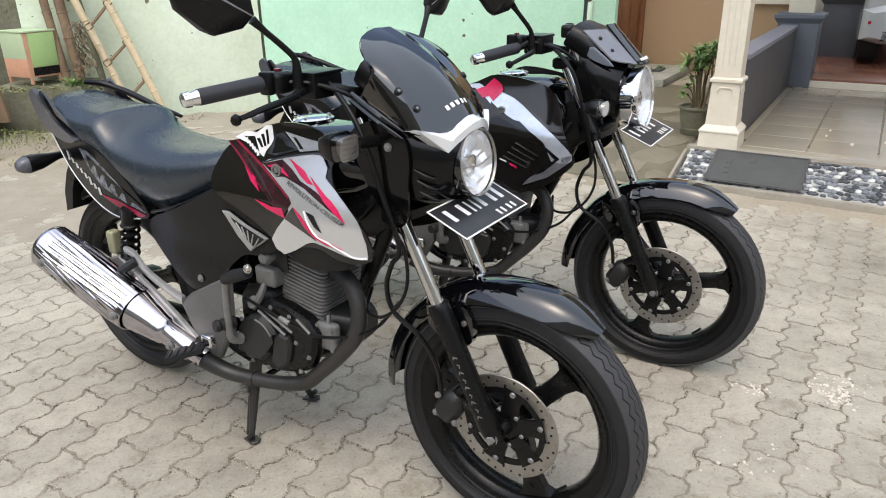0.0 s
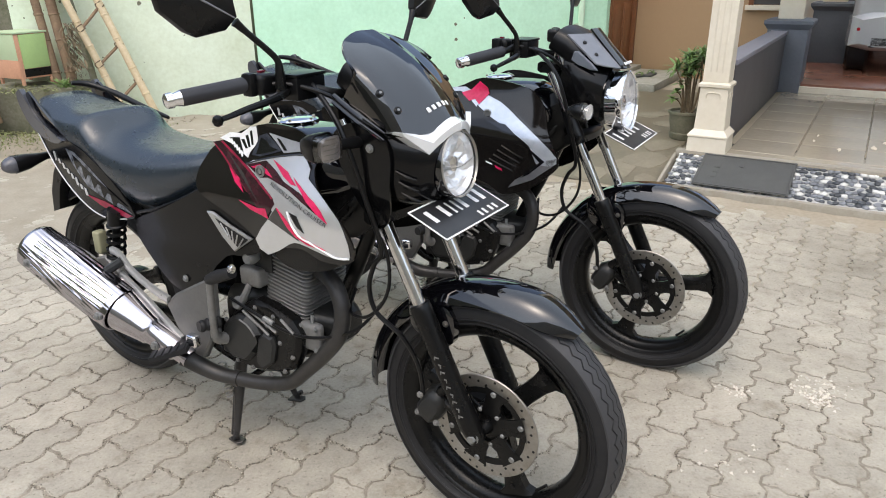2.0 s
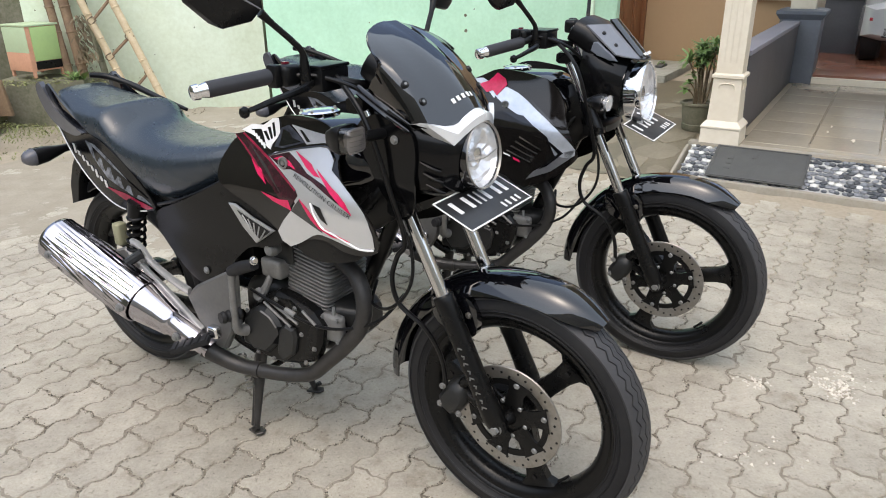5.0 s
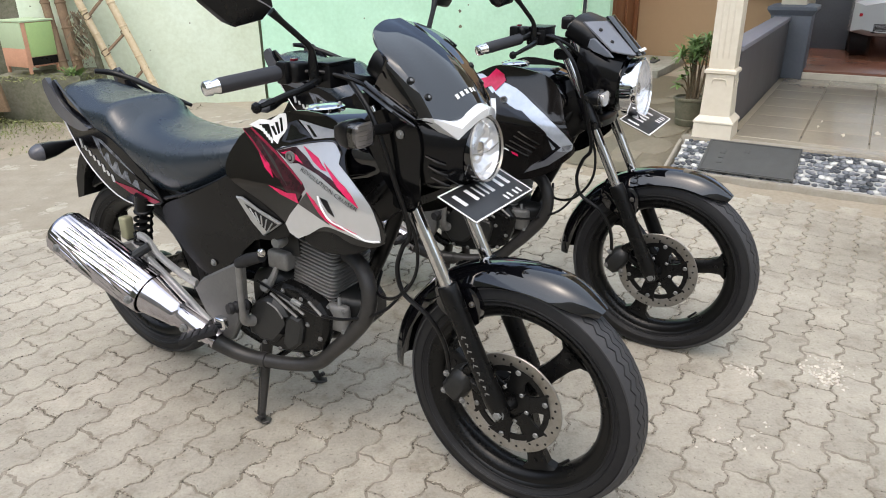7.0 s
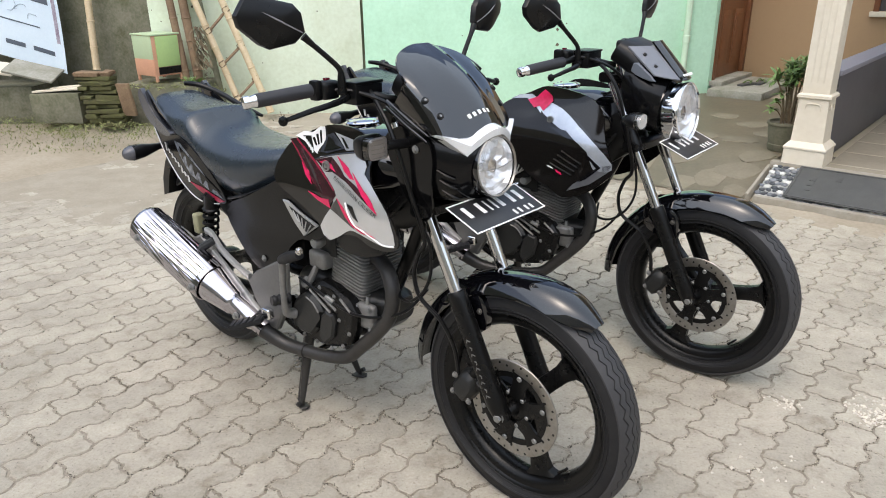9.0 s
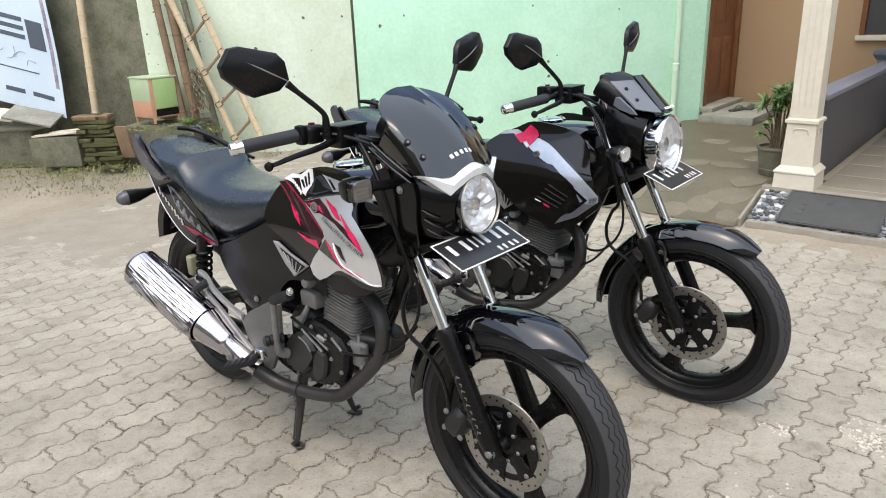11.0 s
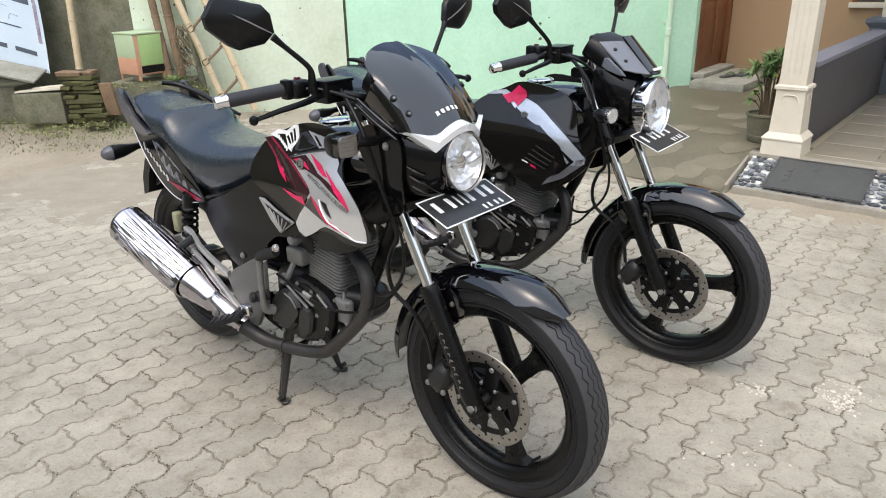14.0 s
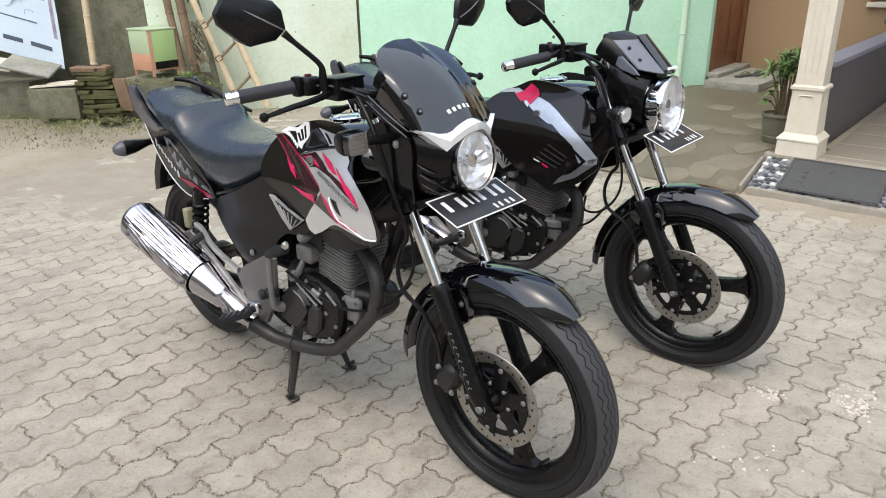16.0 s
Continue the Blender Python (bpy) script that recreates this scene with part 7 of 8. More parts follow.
def potted_plant():
    at = HOUSE @ Vector((-1.19, 5.50, 0))
    th = empty("potted_plant", Matrix.Translation((at.x, at.y, ground_z(at.x, at.y) - 0.002)), "leafy shrub in a weathered clay pot beside the pillar", "plant")
    pot = part("pot", lathe([(0.004, 0), (0.092, 0), (0.100, 0.01), (0.104, 0.05), (0.100, 0.055), (0.112, 0.13), (0.118, 0.185), (0.128, 0.19), (0.128, 0.205), (0.112, 0.208), (0.106, 0.19), (0.004, 0.185)], 28), M["clay"], th, "grey mossy clay pot")
    part("pot_soil", lathe([(0.004, 0.193), (0.106, 0.191)], 20), M["path"], pot)
    for k in range(9):
        a = rng.uniform(0, 6.28)
        r = rng.uniform(0.01, 0.05)
        top = Vector((math.cos(a) * r * 2.4 - 0.02, math.sin(a) * r * 2.4, rng.uniform(0.48, 0.62)))
        part("stem", tube([(math.cos(a) * r, math.sin(a) * r, 0.18), (math.cos(a + 0.4) * r * 1.6, math.sin(a + 0.4) * r * 1.6, 0.36), top], [0.009, 0.007, 0.005], 7, 4), M["stem"], th)
        bm = bmesh.new()
        for q in range(34):
            b = rng.uniform(0, 6.28)
            e = rng.uniform(-0.1, 1.2)
            d = Vector((math.cos(b) * math.cos(e), math.sin(b) * math.cos(e), math.sin(e)))
            base = top + Vector((rng.uniform(-0.02, 0.02), rng.uniform(-0.02, 0.02), rng.uniform(-0.04, 0.04)))
            blade(bm, base, base + d * rng.uniform(0.07, 0.13), rng.uniform(0.006, 0.010), rng.uniform(0.01, 0.05))
        part("leaf_tuft", bm, M["leaf"], th)
    for k in range(4):
        c = Vector((-0.13 + 0.03 * k, -0.05 + 0.02 * k, 0.30 + 0.05 * k))
        part("stem", tube([(-0.02, -0.01, 0.19), c * 0.6 + Vector((0, 0, 0.1)), c], 0.004, 6, 4), M["stem"], th)
        bm = bmesh.new()
        for q in range(12):
            b, e = rng.uniform(0, 6.28), rng.uniform(-0.3, 1.0)
            d = Vector((math.cos(b) * math.cos(e), math.sin(b) * math.cos(e), math.sin(e)))
            blade(bm, c, c + d * rng.uniform(0.04, 0.07), 0.012, 0.015)
        part("leaf_tuft", bm, M["leaf"], th)


potted_plant()


# ---- the car at the back of the carport ----
def car():
    th = empty("car", HOUSE @ pose(0.46, 9.06, TZ + 0.08), "white car parked in the carport, tail towards the yard", "car")

    def sec(y, z0, z1, w, top):
        return [Vector((sx * ww, y, z)) for sx, ww, z in ((-1, w * 0.92, z0), (-1, w, z0 + 0.14), (-1, w, z0 + 0.5), (-1, w * 0.97, z1 - 0.5), (-1, w * top, z1), (1, w * top, z1), (1, w * 0.97, z1 - 0.5), (1, w, z0 + 0.5), (1, w, z0 + 0.14), (1, w * 0.92, z0))]

    bm = bmesh.new()
    skin(bm, [sec(0.10, 0.34, 1.30, 0.76, 0.7), sec(0.16, 0.32, 1.55, 0.84, 0.72), sec(0.32, 0.30, 1.66, 0.86, 0.74), sec(2.6, 0.28, 1.66, 0.86, 0.74), sec(3.3, 0.28, 1.15, 0.84, 0.85), sec(4.1, 0.30, 1.0, 0.80, 0.85)])
    bmesh.ops.bevel(bm, geom=bm.edges[:], offset=0.02, segments=2, affect="EDGES")
    part("body", bm, M["car_paint"], th, "white body", angle=50)
    bm = bmesh.new()
    skin(bm, [rect_ring((0, y, z), (1, 0, 0), (0, 0, 1), w, h, 0.22) for y, z, w, h in ((-0.02, 0.43, 0.74, 0.15), (0.04, 0.43, 0.84, 0.19), (0.20, 0.43, 0.875, 0.19), (0.34, 0.46, 0.87, 0.12))])
    part("bumper", bm, M["car_paint"], th, "white rear bumper")
    part("bumper_valance", box((1.3, 0.10, 0.12), (0, 0.03, 0.33), 0.02), M["black_plastic"], th)
    for s in (-1, 1):
        part("bumper_reflector", box((0.20, 0.02, 0.035), (s * 0.68, -0.005, 0.455), 0.008, pose(0, 0, 0, 0, 0, 0)), M["car_red"], th)
        part("tail_lamp", box((0.16, 0.06, 0.42), (s * 0.78, 0.12, 1.02), 0.02), M["car_red"], th)
    part("rear_window", box((1.10, 0.02, 0.46), (0, 0.118, 1.18), 0.01, pose(0, 0, 0, -6, 0, 0)), M["car_glass"], th)
    for s in (-1, 1):
        for y in (0.72, 3.35):
            w = part("wheel", lathe([(0.20, -0.10), (0.30, -0.11), (0.335, -0.08), (0.34, 0), (0.335, 0.08), (0.30, 0.11), (0.20, 0.10)], 32, pose(s * 0.74, y if y > 1 else 0.42, 0.34, 0, 90, 0)), M["rubber"], th, "black car tyre")
            part("rim", lathe([(0.01, 0.08), (0.19, 0.09), (0.20, 0.10), (0.20, 0.06)], 24, pose(s * 0.74, y if y > 1 else 0.42, 0.34, 0, s * 90, 0)), M["alloy"], w)


car()


# ---- clutter along the old walls ----
def bamboo_pole(name, p0, p1, r, parent, mat="bamboo"):
    p0, p1 = Vector(p0), Vector(p1)
    L = (p1 - p0).length
    prof_p, prof_r = [], []
    k = 0
    t = 0.0
    while t < L:
        for e, f in ((0.0, 1.0), (0.004, 1.13), (0.012, 1.13), (0.016, 1.0)):
            if t + e < L:
                prof_p.append(p0.lerp(p1, (t + e) / L))
                prof_r.append(r * f)
        t += 0.20 + 0.03 * ((k * 7) % 3)
        k += 1
    prof_p.append(p1)
    prof_r.append(r)
    return part(name, tube(prof_p, prof_r, 12, smooth_path=False), M[mat], parent)


def bamboo_ladder():
    th = empty("bamboo_ladder", pose(-2.46, 6.39, 0.10), "old bamboo ladder leaning against the pale wall", "ladder")
    o = Vector((-2.46, 6.39, 0.10))

    def w(x, y, z):
        return Vector((x, y, z)) - o

    bamboo_pole("rail", w(-2.545, 6.30, 0.10), w(-3.06, 6.32, 1.55), 0.030, th)
    bamboo_pole("rail", w(-2.33, 6.37, 0.16), w(-2.88, 6.42, 1.62), 0.032, th)
    for a, b in (((-2.607, 6.305, 0.305), (-2.445, 6.395, 0.475)), ((-2.712, 6.31, 0.615), (-2.560, 6.40, 0.770)), ((-2.810, 6.315, 0.905), (-2.665, 6.405, 1.080)), ((-2.92, 6.32, 1.20), (-2.77, 6.41, 1.38))):
        part("rung", tube([w(*a), w(*b)], 0.013, 8), M["old_wood"], th, "grey wooden rung")
        for q in (a, b):
            c = w(*q)
            part("lashing", tube([c + Vector((0.012, -0.03, 0.030)), c + Vector((-0.035, -0.03, 0.0)), c + Vector((-0.010, -0.03, -0.032)), c + Vector((0.035, -0.02, 0.0))], 0.005, 6, 4), M["stem"], th)


bamboo_ladder()
for name, lab, a, b, r, mat in (("bamboo_pole", "brown bamboo pole leaning in the wall corner", (-3.03, 6.25, 0.12), (-3.26, 6.36, 2.0), 0.034, "old_wood"),
                                ("bamboo_pole", "weathered bamboo pole leaning in the wall corner", (-2.93, 6.28, 0.12), (-3.16, 6.42, 2.0), 0.040, "old_wood"),
                                ("bamboo_pole", "pale split bamboo leaning in the wall corner", (-2.76, 6.34, 0.14), (-3.04, 6.44, 1.9), 0.028, "cement"),
                                ("bamboo_pole", "pale bamboo pole leaning against the grey wall", (-3.98, 6.30, 0.55), (-3.96, 6.42, 2.2), 0.032, "bamboo")):
    th = empty(name, Matrix.Translation(a), lab, "pole", "leaning poles")
    bamboo_pole("pole_length", (0, 0, 0), Vector(b) - Vector(a), r, th, mat)


def litter_heap(at, r, h, count, mat, label, name="leaf_litter"):
    bm = bmesh.new()
    for k in range(count):
        a, q = rng.uniform(0, 6.28), r * math.sqrt(rng.random())
        c = Vector((math.cos(a) * q, math.sin(a) * q * 0.55, h * rng.random() * (1 - q / r) + 0.005))
        d = Vector((rng.uniform(-1, 1), rng.uniform(-1, 1), rng.uniform(-0.3, 0.9))).normalized()
        blade(bm, c, c + d * rng.uniform(0.014, 0.040), rng.uniform(0.002, 0.006), 0.008)
    o = tagged(part(name, bm, mat), label, "litter", kind="stuff")
    o.location = at
    return o


litter_heap((-2.98, 6.30, 0.35), 0.22, 0.45, 320, M["litter"], "dry leaves caught between the leaning poles")
litter_heap((-2.85, 6.15, 0.38), 0.20, 0.14, 320, M["grass"], "green weeds by the leaning poles", "weeds")
litter_heap((-2.20, 6.45, 0.06), 0.35, 0.10, 320, M["litter"], "dry leaves at the foot of the wall")
litter_heap((-4.6, 5.80, 0.10), 0.70, 0.10, 1200, M["grass"], "weeds along the rubble", "weeds")
litter_heap((-3.25, 6.02, 0.44), 0.35, 0.06, 350, M["grass"], "weeds on the ledge", "weeds")
litter_heap((-3.55, 5.75, 0.09), 0.60, 0.10, 1100, M["grass"], "weeds among rubble", "weeds")


def cabinet():
    th = empty("small_cabinet", pose(CAB[0], CAB[1], CAB[2], 0, 0, 62), "small old cabinet with faded orange, mint and green faces", "cabinet")
    part("carcass", box((0.270, 0.300, 0.350), (0.135, 0.150, 0.225), 0.005), M["crate_orange"], th)
    part("side_face", box((0.008, 0.290, 0.200), (-0.002, 0.150, 0.296), 0.003), M["crate_mint"], th, "faded mint upper side")
    part("side_face", box((0.007, 0.290, 0.150), (-0.002, 0.150, 0.126), 0.003), M["crate_orange"], th, "faded orange lower side")
    part("door_face", box((0.225, 0.012, 0.262), (0.146, -0.004, 0.262), 0.003), M["crate_green"], th, "light green door")
    part("top_board", box((0.290, 0.322, 0.014), (0.135, 0.150, 0.406), 0.003), M["crate_mint"], th)
    for x, y in ((0.012, 0.012), (0.258, 0.012), (0.012, 0.288), (0.258, 0.288)):
        part("leg", box((0.022, 0.022, 0.060), (x, y, 0.030), 0.003), M["crate_orange"], th)
    # black bar on the carcass stands in for the shade in the gap below the door
    part("gap_shade", box((0.225, 0.010, 0.062), (0.146, -0.002, 0.096), 0.002), M["black_plastic"], th)


CAB = (-3.225, 6.02, 0.480)
cabinet()


def rough_block(name, size, at, turn, mat, label, cat, n=3):
    bm = box(size, (0, 0, size[2] / 2), 0.012)
    bmesh.ops.subdivide_edges(bm, edges=bm.edges[:], cuts=1, use_grid_fill=True)
    for v in bm.verts:
        v.co += Vector((noise.noise(v.co * 7), noise.noise(v.co * 7 + Vector((5, 0, 0))), noise.noise(v.co * 7 + Vector((0, 5, 0))))) * 0.012
    o = tagged(part(name, bm, mat), label, cat)
    o.matrix_world = pose(*at, 0, 0, turn)
    return o


rough_block("rubble_block", (0.70, 0.50, 0.40), (-3.22, 6.32, 0.06), 0, M["cement"], "rough mossy rubble ledge under the cabinet", "rubble")
rough_block("masonry_block", (0.46, 0.30, 0.27), (-4.20, 6.05, 0.12), 6, M["cement"], "dark mossy masonry block by the wall", "block")
rough_block("rubble_block", (0.9, 0.5, 0.34), (-5.00, 6.25, 0.08), 8, M["cement"], "sloping rubble heap under the banner", "rubble")
for k, (x, y, z, t, l, w) in enumerate(((-4.18, 5.98, 0.405, 4, 0.46, 0.10), (-4.08, 6.06, 0.425, 12, 0.40, 0.08))):
    o = tagged(part("plank", box((l, w, 0.016), (0, 0, 0.008), 0.003), M["cream"]), "pale broken plank lying on the masonry block", "plank", "loose planks")
    o.matrix_world = pose(x, y, z, 0, -4, t)
o = tagged(part("plank", box((0.13, 0.03, 0.29), (0, 0, 0.145), 0.005), M["old_wood"]), "short worn board standing against the brick stack", "plank", "loose planks")
o.matrix_world = pose(-3.475, 5.93, 0.20, 8, -2, -8)
o = tagged(part("concrete_slab", box((0.44, 0.26, 0.022), (0, 0, 0.011), 0.005), M["concrete"]), "broken concrete slab lying tilted on rubble", "slab")
o.matrix_world = pose(-4.45, 6.05, 0.56, 18, 14, 10)
o = tagged(part("board", box((0.42, 0.20, 0.02), (0, 0, 0.01), 0.003), M["cream"]), "pale board lying on rubble under the banner", "plank", "loose planks")
o.matrix_world = pose(-4.78, 5.98, 0.60, 20, 8, 6)


def brick_stack():
    th = empty("brick_stack", pose(-3.685, 5.96, 0.10, 0, 0, 8), "leaning stack of moss-covered flat bricks", "bricks")
    for k in range(12):
        split = rng.choice((0, 0, -1, 1))
        for x, l in (((0.0, 0.315),) if not split else ((-0.08 + 0.03 * split, 0.150 + 0.05 * split), (0.08 + 0.03 * split, 0.150 - 0.05 * split))):
            bm = box((l + rng.uniform(-0.015, 0.015), 0.15, 0.036), (0, 0, 0), 0.007, seg=1)
            for v in bm.verts:
                v.co += Vector((rng.uniform(-1, 1), rng.uniform(-1, 1), rng.uniform(-1, 1))) * 0.0075
            o = part("brick", bm, M["old_wood"] if k == 11 else M["moss"], th)
            o.matrix_local = pose(x - 0.0075 * k + rng.uniform(-0.016, 0.016), rng.uniform(-0.03, 0.03), 0.020 + 0.0405 * k, rng.uniform(-2, 2), rng.uniform(-2, 2), rng.uniform(-8, 8))


brick_stack()


def banner():
    th = empty("vinyl_banner", pose(-4.95, 6.22, 0.50), "pale blue printed vinyl banner leaning on the wall", "banner")

    def pt(u, v):
        x = -0.75 + 1.46 * u + 0.02 * math.sin(v * 5) - 0.035 * v * u
        z = 0.42 * (1 - u) + 0.02 + v * 1.6
        y = 0.12 * v + 0.02 * math.sin(u * 9) * (1 - 0.4 * v)
        return Vector((x, y, z))

    bm = bmesh.new()
    rows = []
    for j in range(17):
        v = j / 16
        front = [pt(i / 16, v) for i in range(17)]
        rows.append(front + [p + Vector((0, 0.004, 0)) for p in reversed(front)])
    skin(bm, rows)
    part("banner_sheet", bm, M["banner"], th)

    def patch(u0, u1, v0, v1, mat, name):
        bm = bmesh.new()
        rows = []
        for j in range(5):
            v = v0 + (v1 - v0) * j / 4
            fr = [pt(u0 + (u1 - u0) * i / 6, v) + Vector((0, -0.003, 0)) for i in range(7)]
            rows.append(fr + [p + Vector((0, 0.0015, 0)) for p in reversed(fr)])
        skin(bm, rows)
        part(name, bm, mat, th)

    patch(0.955, 0.980, 0.16, 1.0, M["banner_red"], "banner_edge")
    patch(0.62, 0.74, 0.080, 0.105, M["banner_ink"], "banner_bar")
    patch(0.79, 0.93, 0.080, 0.105, M["banner_ink"], "banner_bar")
    for k in range(3):
        patch(0.2, 0.80, 0.40 + 0.05 * k, 0.425 + 0.05 * k, M["banner_ink"], "banner_bar")
    patch(0.82, 0.93, 0.36, 0.52, M["banner_ink"], "banner_block")
    patch(0.3, 0.85, 0.215, 0.222, M["banner_ink"], "banner_bar")
    # thin drawn lines of a faded plan
    for k in range(7):
        pts = []
        u, v = 0.42 + 0.06 * k, 0.25 + 0.02 * (k % 3)
        for q in range(5):
            pts.append(pt(u, v) + Vector((0, -0.004, 0)))
            u, v = u + rng.uniform(-0.02, 0.05), v + rng.uniform(-0.01, 0.035)
        part("banner_line", tube(pts, 0.0025, 5, 3), M["banner_line"], th)


banner()


# lumps of rough render on the grey wall
bm = bmesh.new()
GREY = Matrix.Translation((-3.38, 6.40, 0)) @ pose(0, 0, 0, 0, 0, 173)
for k in range(900):
    u, z, r = rng.uniform(0.02, 2.4), rng.uniform(0.2, 1.75), rng.uniform(0.004, 0.014)
    t0 = rng.uniform(0, 6.28)
    base = [bm.verts.new(GREY @ Vector((u + r * rng.uniform(0.6, 1.6) * math.cos(t0 + t), -0.001, z + r * rng.uniform(0.5, 1.1) * math.sin(t0 + t)))) for t in (0, 1.3, 2.5, 3.8, 5.0)]
    top = bm.verts.new(GREY @ Vector((u, rng.uniform(0.003, 0.008), z + r * 0.2)))
    for i in range(5):
        bm.faces.new((base[i], base[(i + 1) % 5], top))
tagged(part("render_lumps", bm, M["cement"], wall_grey, "lumps of rough cement render"), kind="stuff")

# a dry bunch hung between the poles and a spiky weed on the ledge
bm = bmesh.new()
for k in range(110):
    x, y, z = -2.86 + rng.gauss(0, 0.032), 6.17 + rng.gauss(0, 0.02), rng.uniform(0.62, 0.96)
    a = rng.uniform(-2.6, 0.2)
    blade(bm, (x, y, z), (x + 0.05 * math.cos(a), y - rng.uniform(0.005, 0.03), z - rng.uniform(0.02, 0.06)), rng.uniform(0.006, 0.013), 0.012)
tagged(part("dry_bunch", bm, M["litter"]), "bunch of dry brown leaves hung by the bamboo poles", "dry leaves", kind="stuff")
bm = bmesh.new()
for k in range(46):
    x, y = -2.92 + rng.gauss(0, 0.03), 6.10 + rng.gauss(0, 0.02)
    a = rng.uniform(0, 6.28)
    h = rng.uniform(0.05, 0.12)
    blade(bm, (x, y, 0.455), (x + math.cos(a) * h, y + math.sin(a) * h * 0.6, 0.455 + h * 0.8), rng.uniform(0.006, 0.010), 0.02)
tagged(part("weed", bm, M["leaf"]), "spiky green weed growing on the rubble ledge", "weed", kind="stuff")


# chipped plaster on the yard wall
for k in range(70):
    corner = k > 24
    u, z, r = (rng.uniform(-1.1, -0.55) if corner else rng.uniform(-0.9, 4.0)), rng.uniform(0.15, 1.7 if corner else 1.5), rng.uniform(0.004, 0.011 if corner else 0.018)
    loop = [(r * rng.uniform(0.6, 1.3) * math.cos(2 * math.pi * i / 7), r * rng.uniform(0.6, 1.4) * math.sin(2 * math.pi * i / 7)) for i in range(7)]
    wall = wall_pale if u < SEAM else wall_green
    o = part("plaster_chip", prism(loop, 0.003, None, 0.001), M["cement"], wall, smooth=False)
    o.matrix_world = GREEN @ pose(u, (0.0 if u < SEAM else -0.01) - 0.0005, z, 90, 0, 0)


# grass and weeds on the bank
bm = bmesh.new()
for k in range(9000):
    x = rng.uniform(-6.4, -2.0)
    y = rng.uniform(5.0, 6.35)
    dens = smooth((y - 5.15) / 0.5) * (0.35 + 0.65 * max(0.0, noise.noise(Vector((x * 1.4, y * 2.0, 3))) + 0.35))
    if x > -3.0:
        dens *= 0.4
    if rng.random() > dens:
        continue
    z = ground_z(x, y) - 0.006
    a = rng.uniform(0, 6.28)
    h = rng.uniform(0.010, 0.034)
    blade(bm, (x, y, z), (x + math.cos(a) * h * 0.7, y + math.sin(a) * h * 0.7, z + h), rng.uniform(0.0018, 0.0042), 0.008)
tagged(part("grass", bm, M["grass"]), "thin weedy grass on the bank before the walls", "grass", kind="stuff")

# ---- concrete pavers, each a piece of its own near the camera ----
PL, PW, AMP = 0.230, 0.1165, 0.0105


def edge_off(u):
    f = (u / (PL / 2)) % 1.0
    if f < 0.30:
        return -AMP
    if f < 0.50:
        return -AMP + 2 * AMP * (f - 0.30) / 0.20
    if f < 0.80:
        return AMP
    return AMP - 2 * AMP * (f - 0.80) / 0.20


US = sorted({round(k * PL / 2 + PL / 2 * f, 5) for k in (0, 1) for f in (0.0, 0.30, 0.50, 0.80)} | {PL})
ENDS = ((0.25, 0.003), (0.38, 0.0065), (0.62, -0.0065), (0.75, -0.003))       # the short joints step too
LOOP = [(edge_off(u) - PW / 2, u) for u in US] + [(edge_off(0) - PW / 2 + PW * f, PL + d) for f, d in ENDS]
LOOP += [(edge_off(u) + PW / 2, u) for u in reversed(US)] + [(edge_off(0) - PW / 2 + PW * f, d) for f, d in reversed(ENDS)]
LOOP = [q for a, b in zip(LOOP, LOOP[1:] + LOOP[:1]) for q in (a, ((a[0] + b[0]) / 2, (a[1] + b[1]) / 2))]


def inset(loop, d):
    n = len(loop)
    out = []
    for i in range(n):
        p0, p1, p2 = Vector(loop[i - 1]), Vector(loop[i]), Vector(loop[(i + 1) % n])
        a, b = (p1 - p0).normalized(), (p2 - p1).normalized()
        na, nb = Vector((a.y, -a.x)), Vector((b.y, -b.x))
        m = (na + nb)
        m = m / max(0.4, m.length_squared) * 2
        out.append(p1 + m * d)
    return out


def paver_rings(seed):
    """Joint wall, worn arris and top face; each variant has its own chips."""
    rnd = random.Random(seed)
    area = sum(LOOP[i][0] * LOOP[(i + 1) % len(LOOP)][1] - LOOP[(i + 1) % len(LOOP)][0] * LOOP[i][1] for i in range(len(LOOP)))
    sgn = 1 if area < 0 else -1
    side, edge, top = inset(LOOP, sgn * 0.0026), inset(LOOP, sgn * 0.0030), inset(LOOP, sgn * 0.0056)
    for k in range(len(LOOP)):
        chip = rnd.uniform(-0.0016, 0.0020) if rnd.random() < 0.8 else rnd.uniform(0.002, 0.0070)
        c = Vector((0, PL / 2))
        top[k] = top[k] + (c - top[k]).normalized() * chip
        edge[k] = edge[k] + (c - edge[k]).normalized() * max(0.0, chip * 0.6)
    return [(side, -0.020), (edge, -0.0030), (top, 0.0)]


K = len(LOOP)
PVS = [[(x, y - PL / 2, z) for ring, z in paver_rings(s) for x, y in ring] for s in range(12)]
pf = [(i, (i + 1) % K, K + (i + 1) % K, K + i) for i in range(K)] + [(K + i, K + (i + 1) % K, 2 * K + (i + 1) % K, 2 * K + i) for i in range(K)] + [tuple(range(2 * K, 3 * K))]
paver_meshes = []
for pv in PVS:
    me = bpy.data.meshes.new("paver")
    me.from_pydata(pv, [], pf)
    me.validate()
    me.materials.append(M["paver"])
    paver_meshes.append(me)


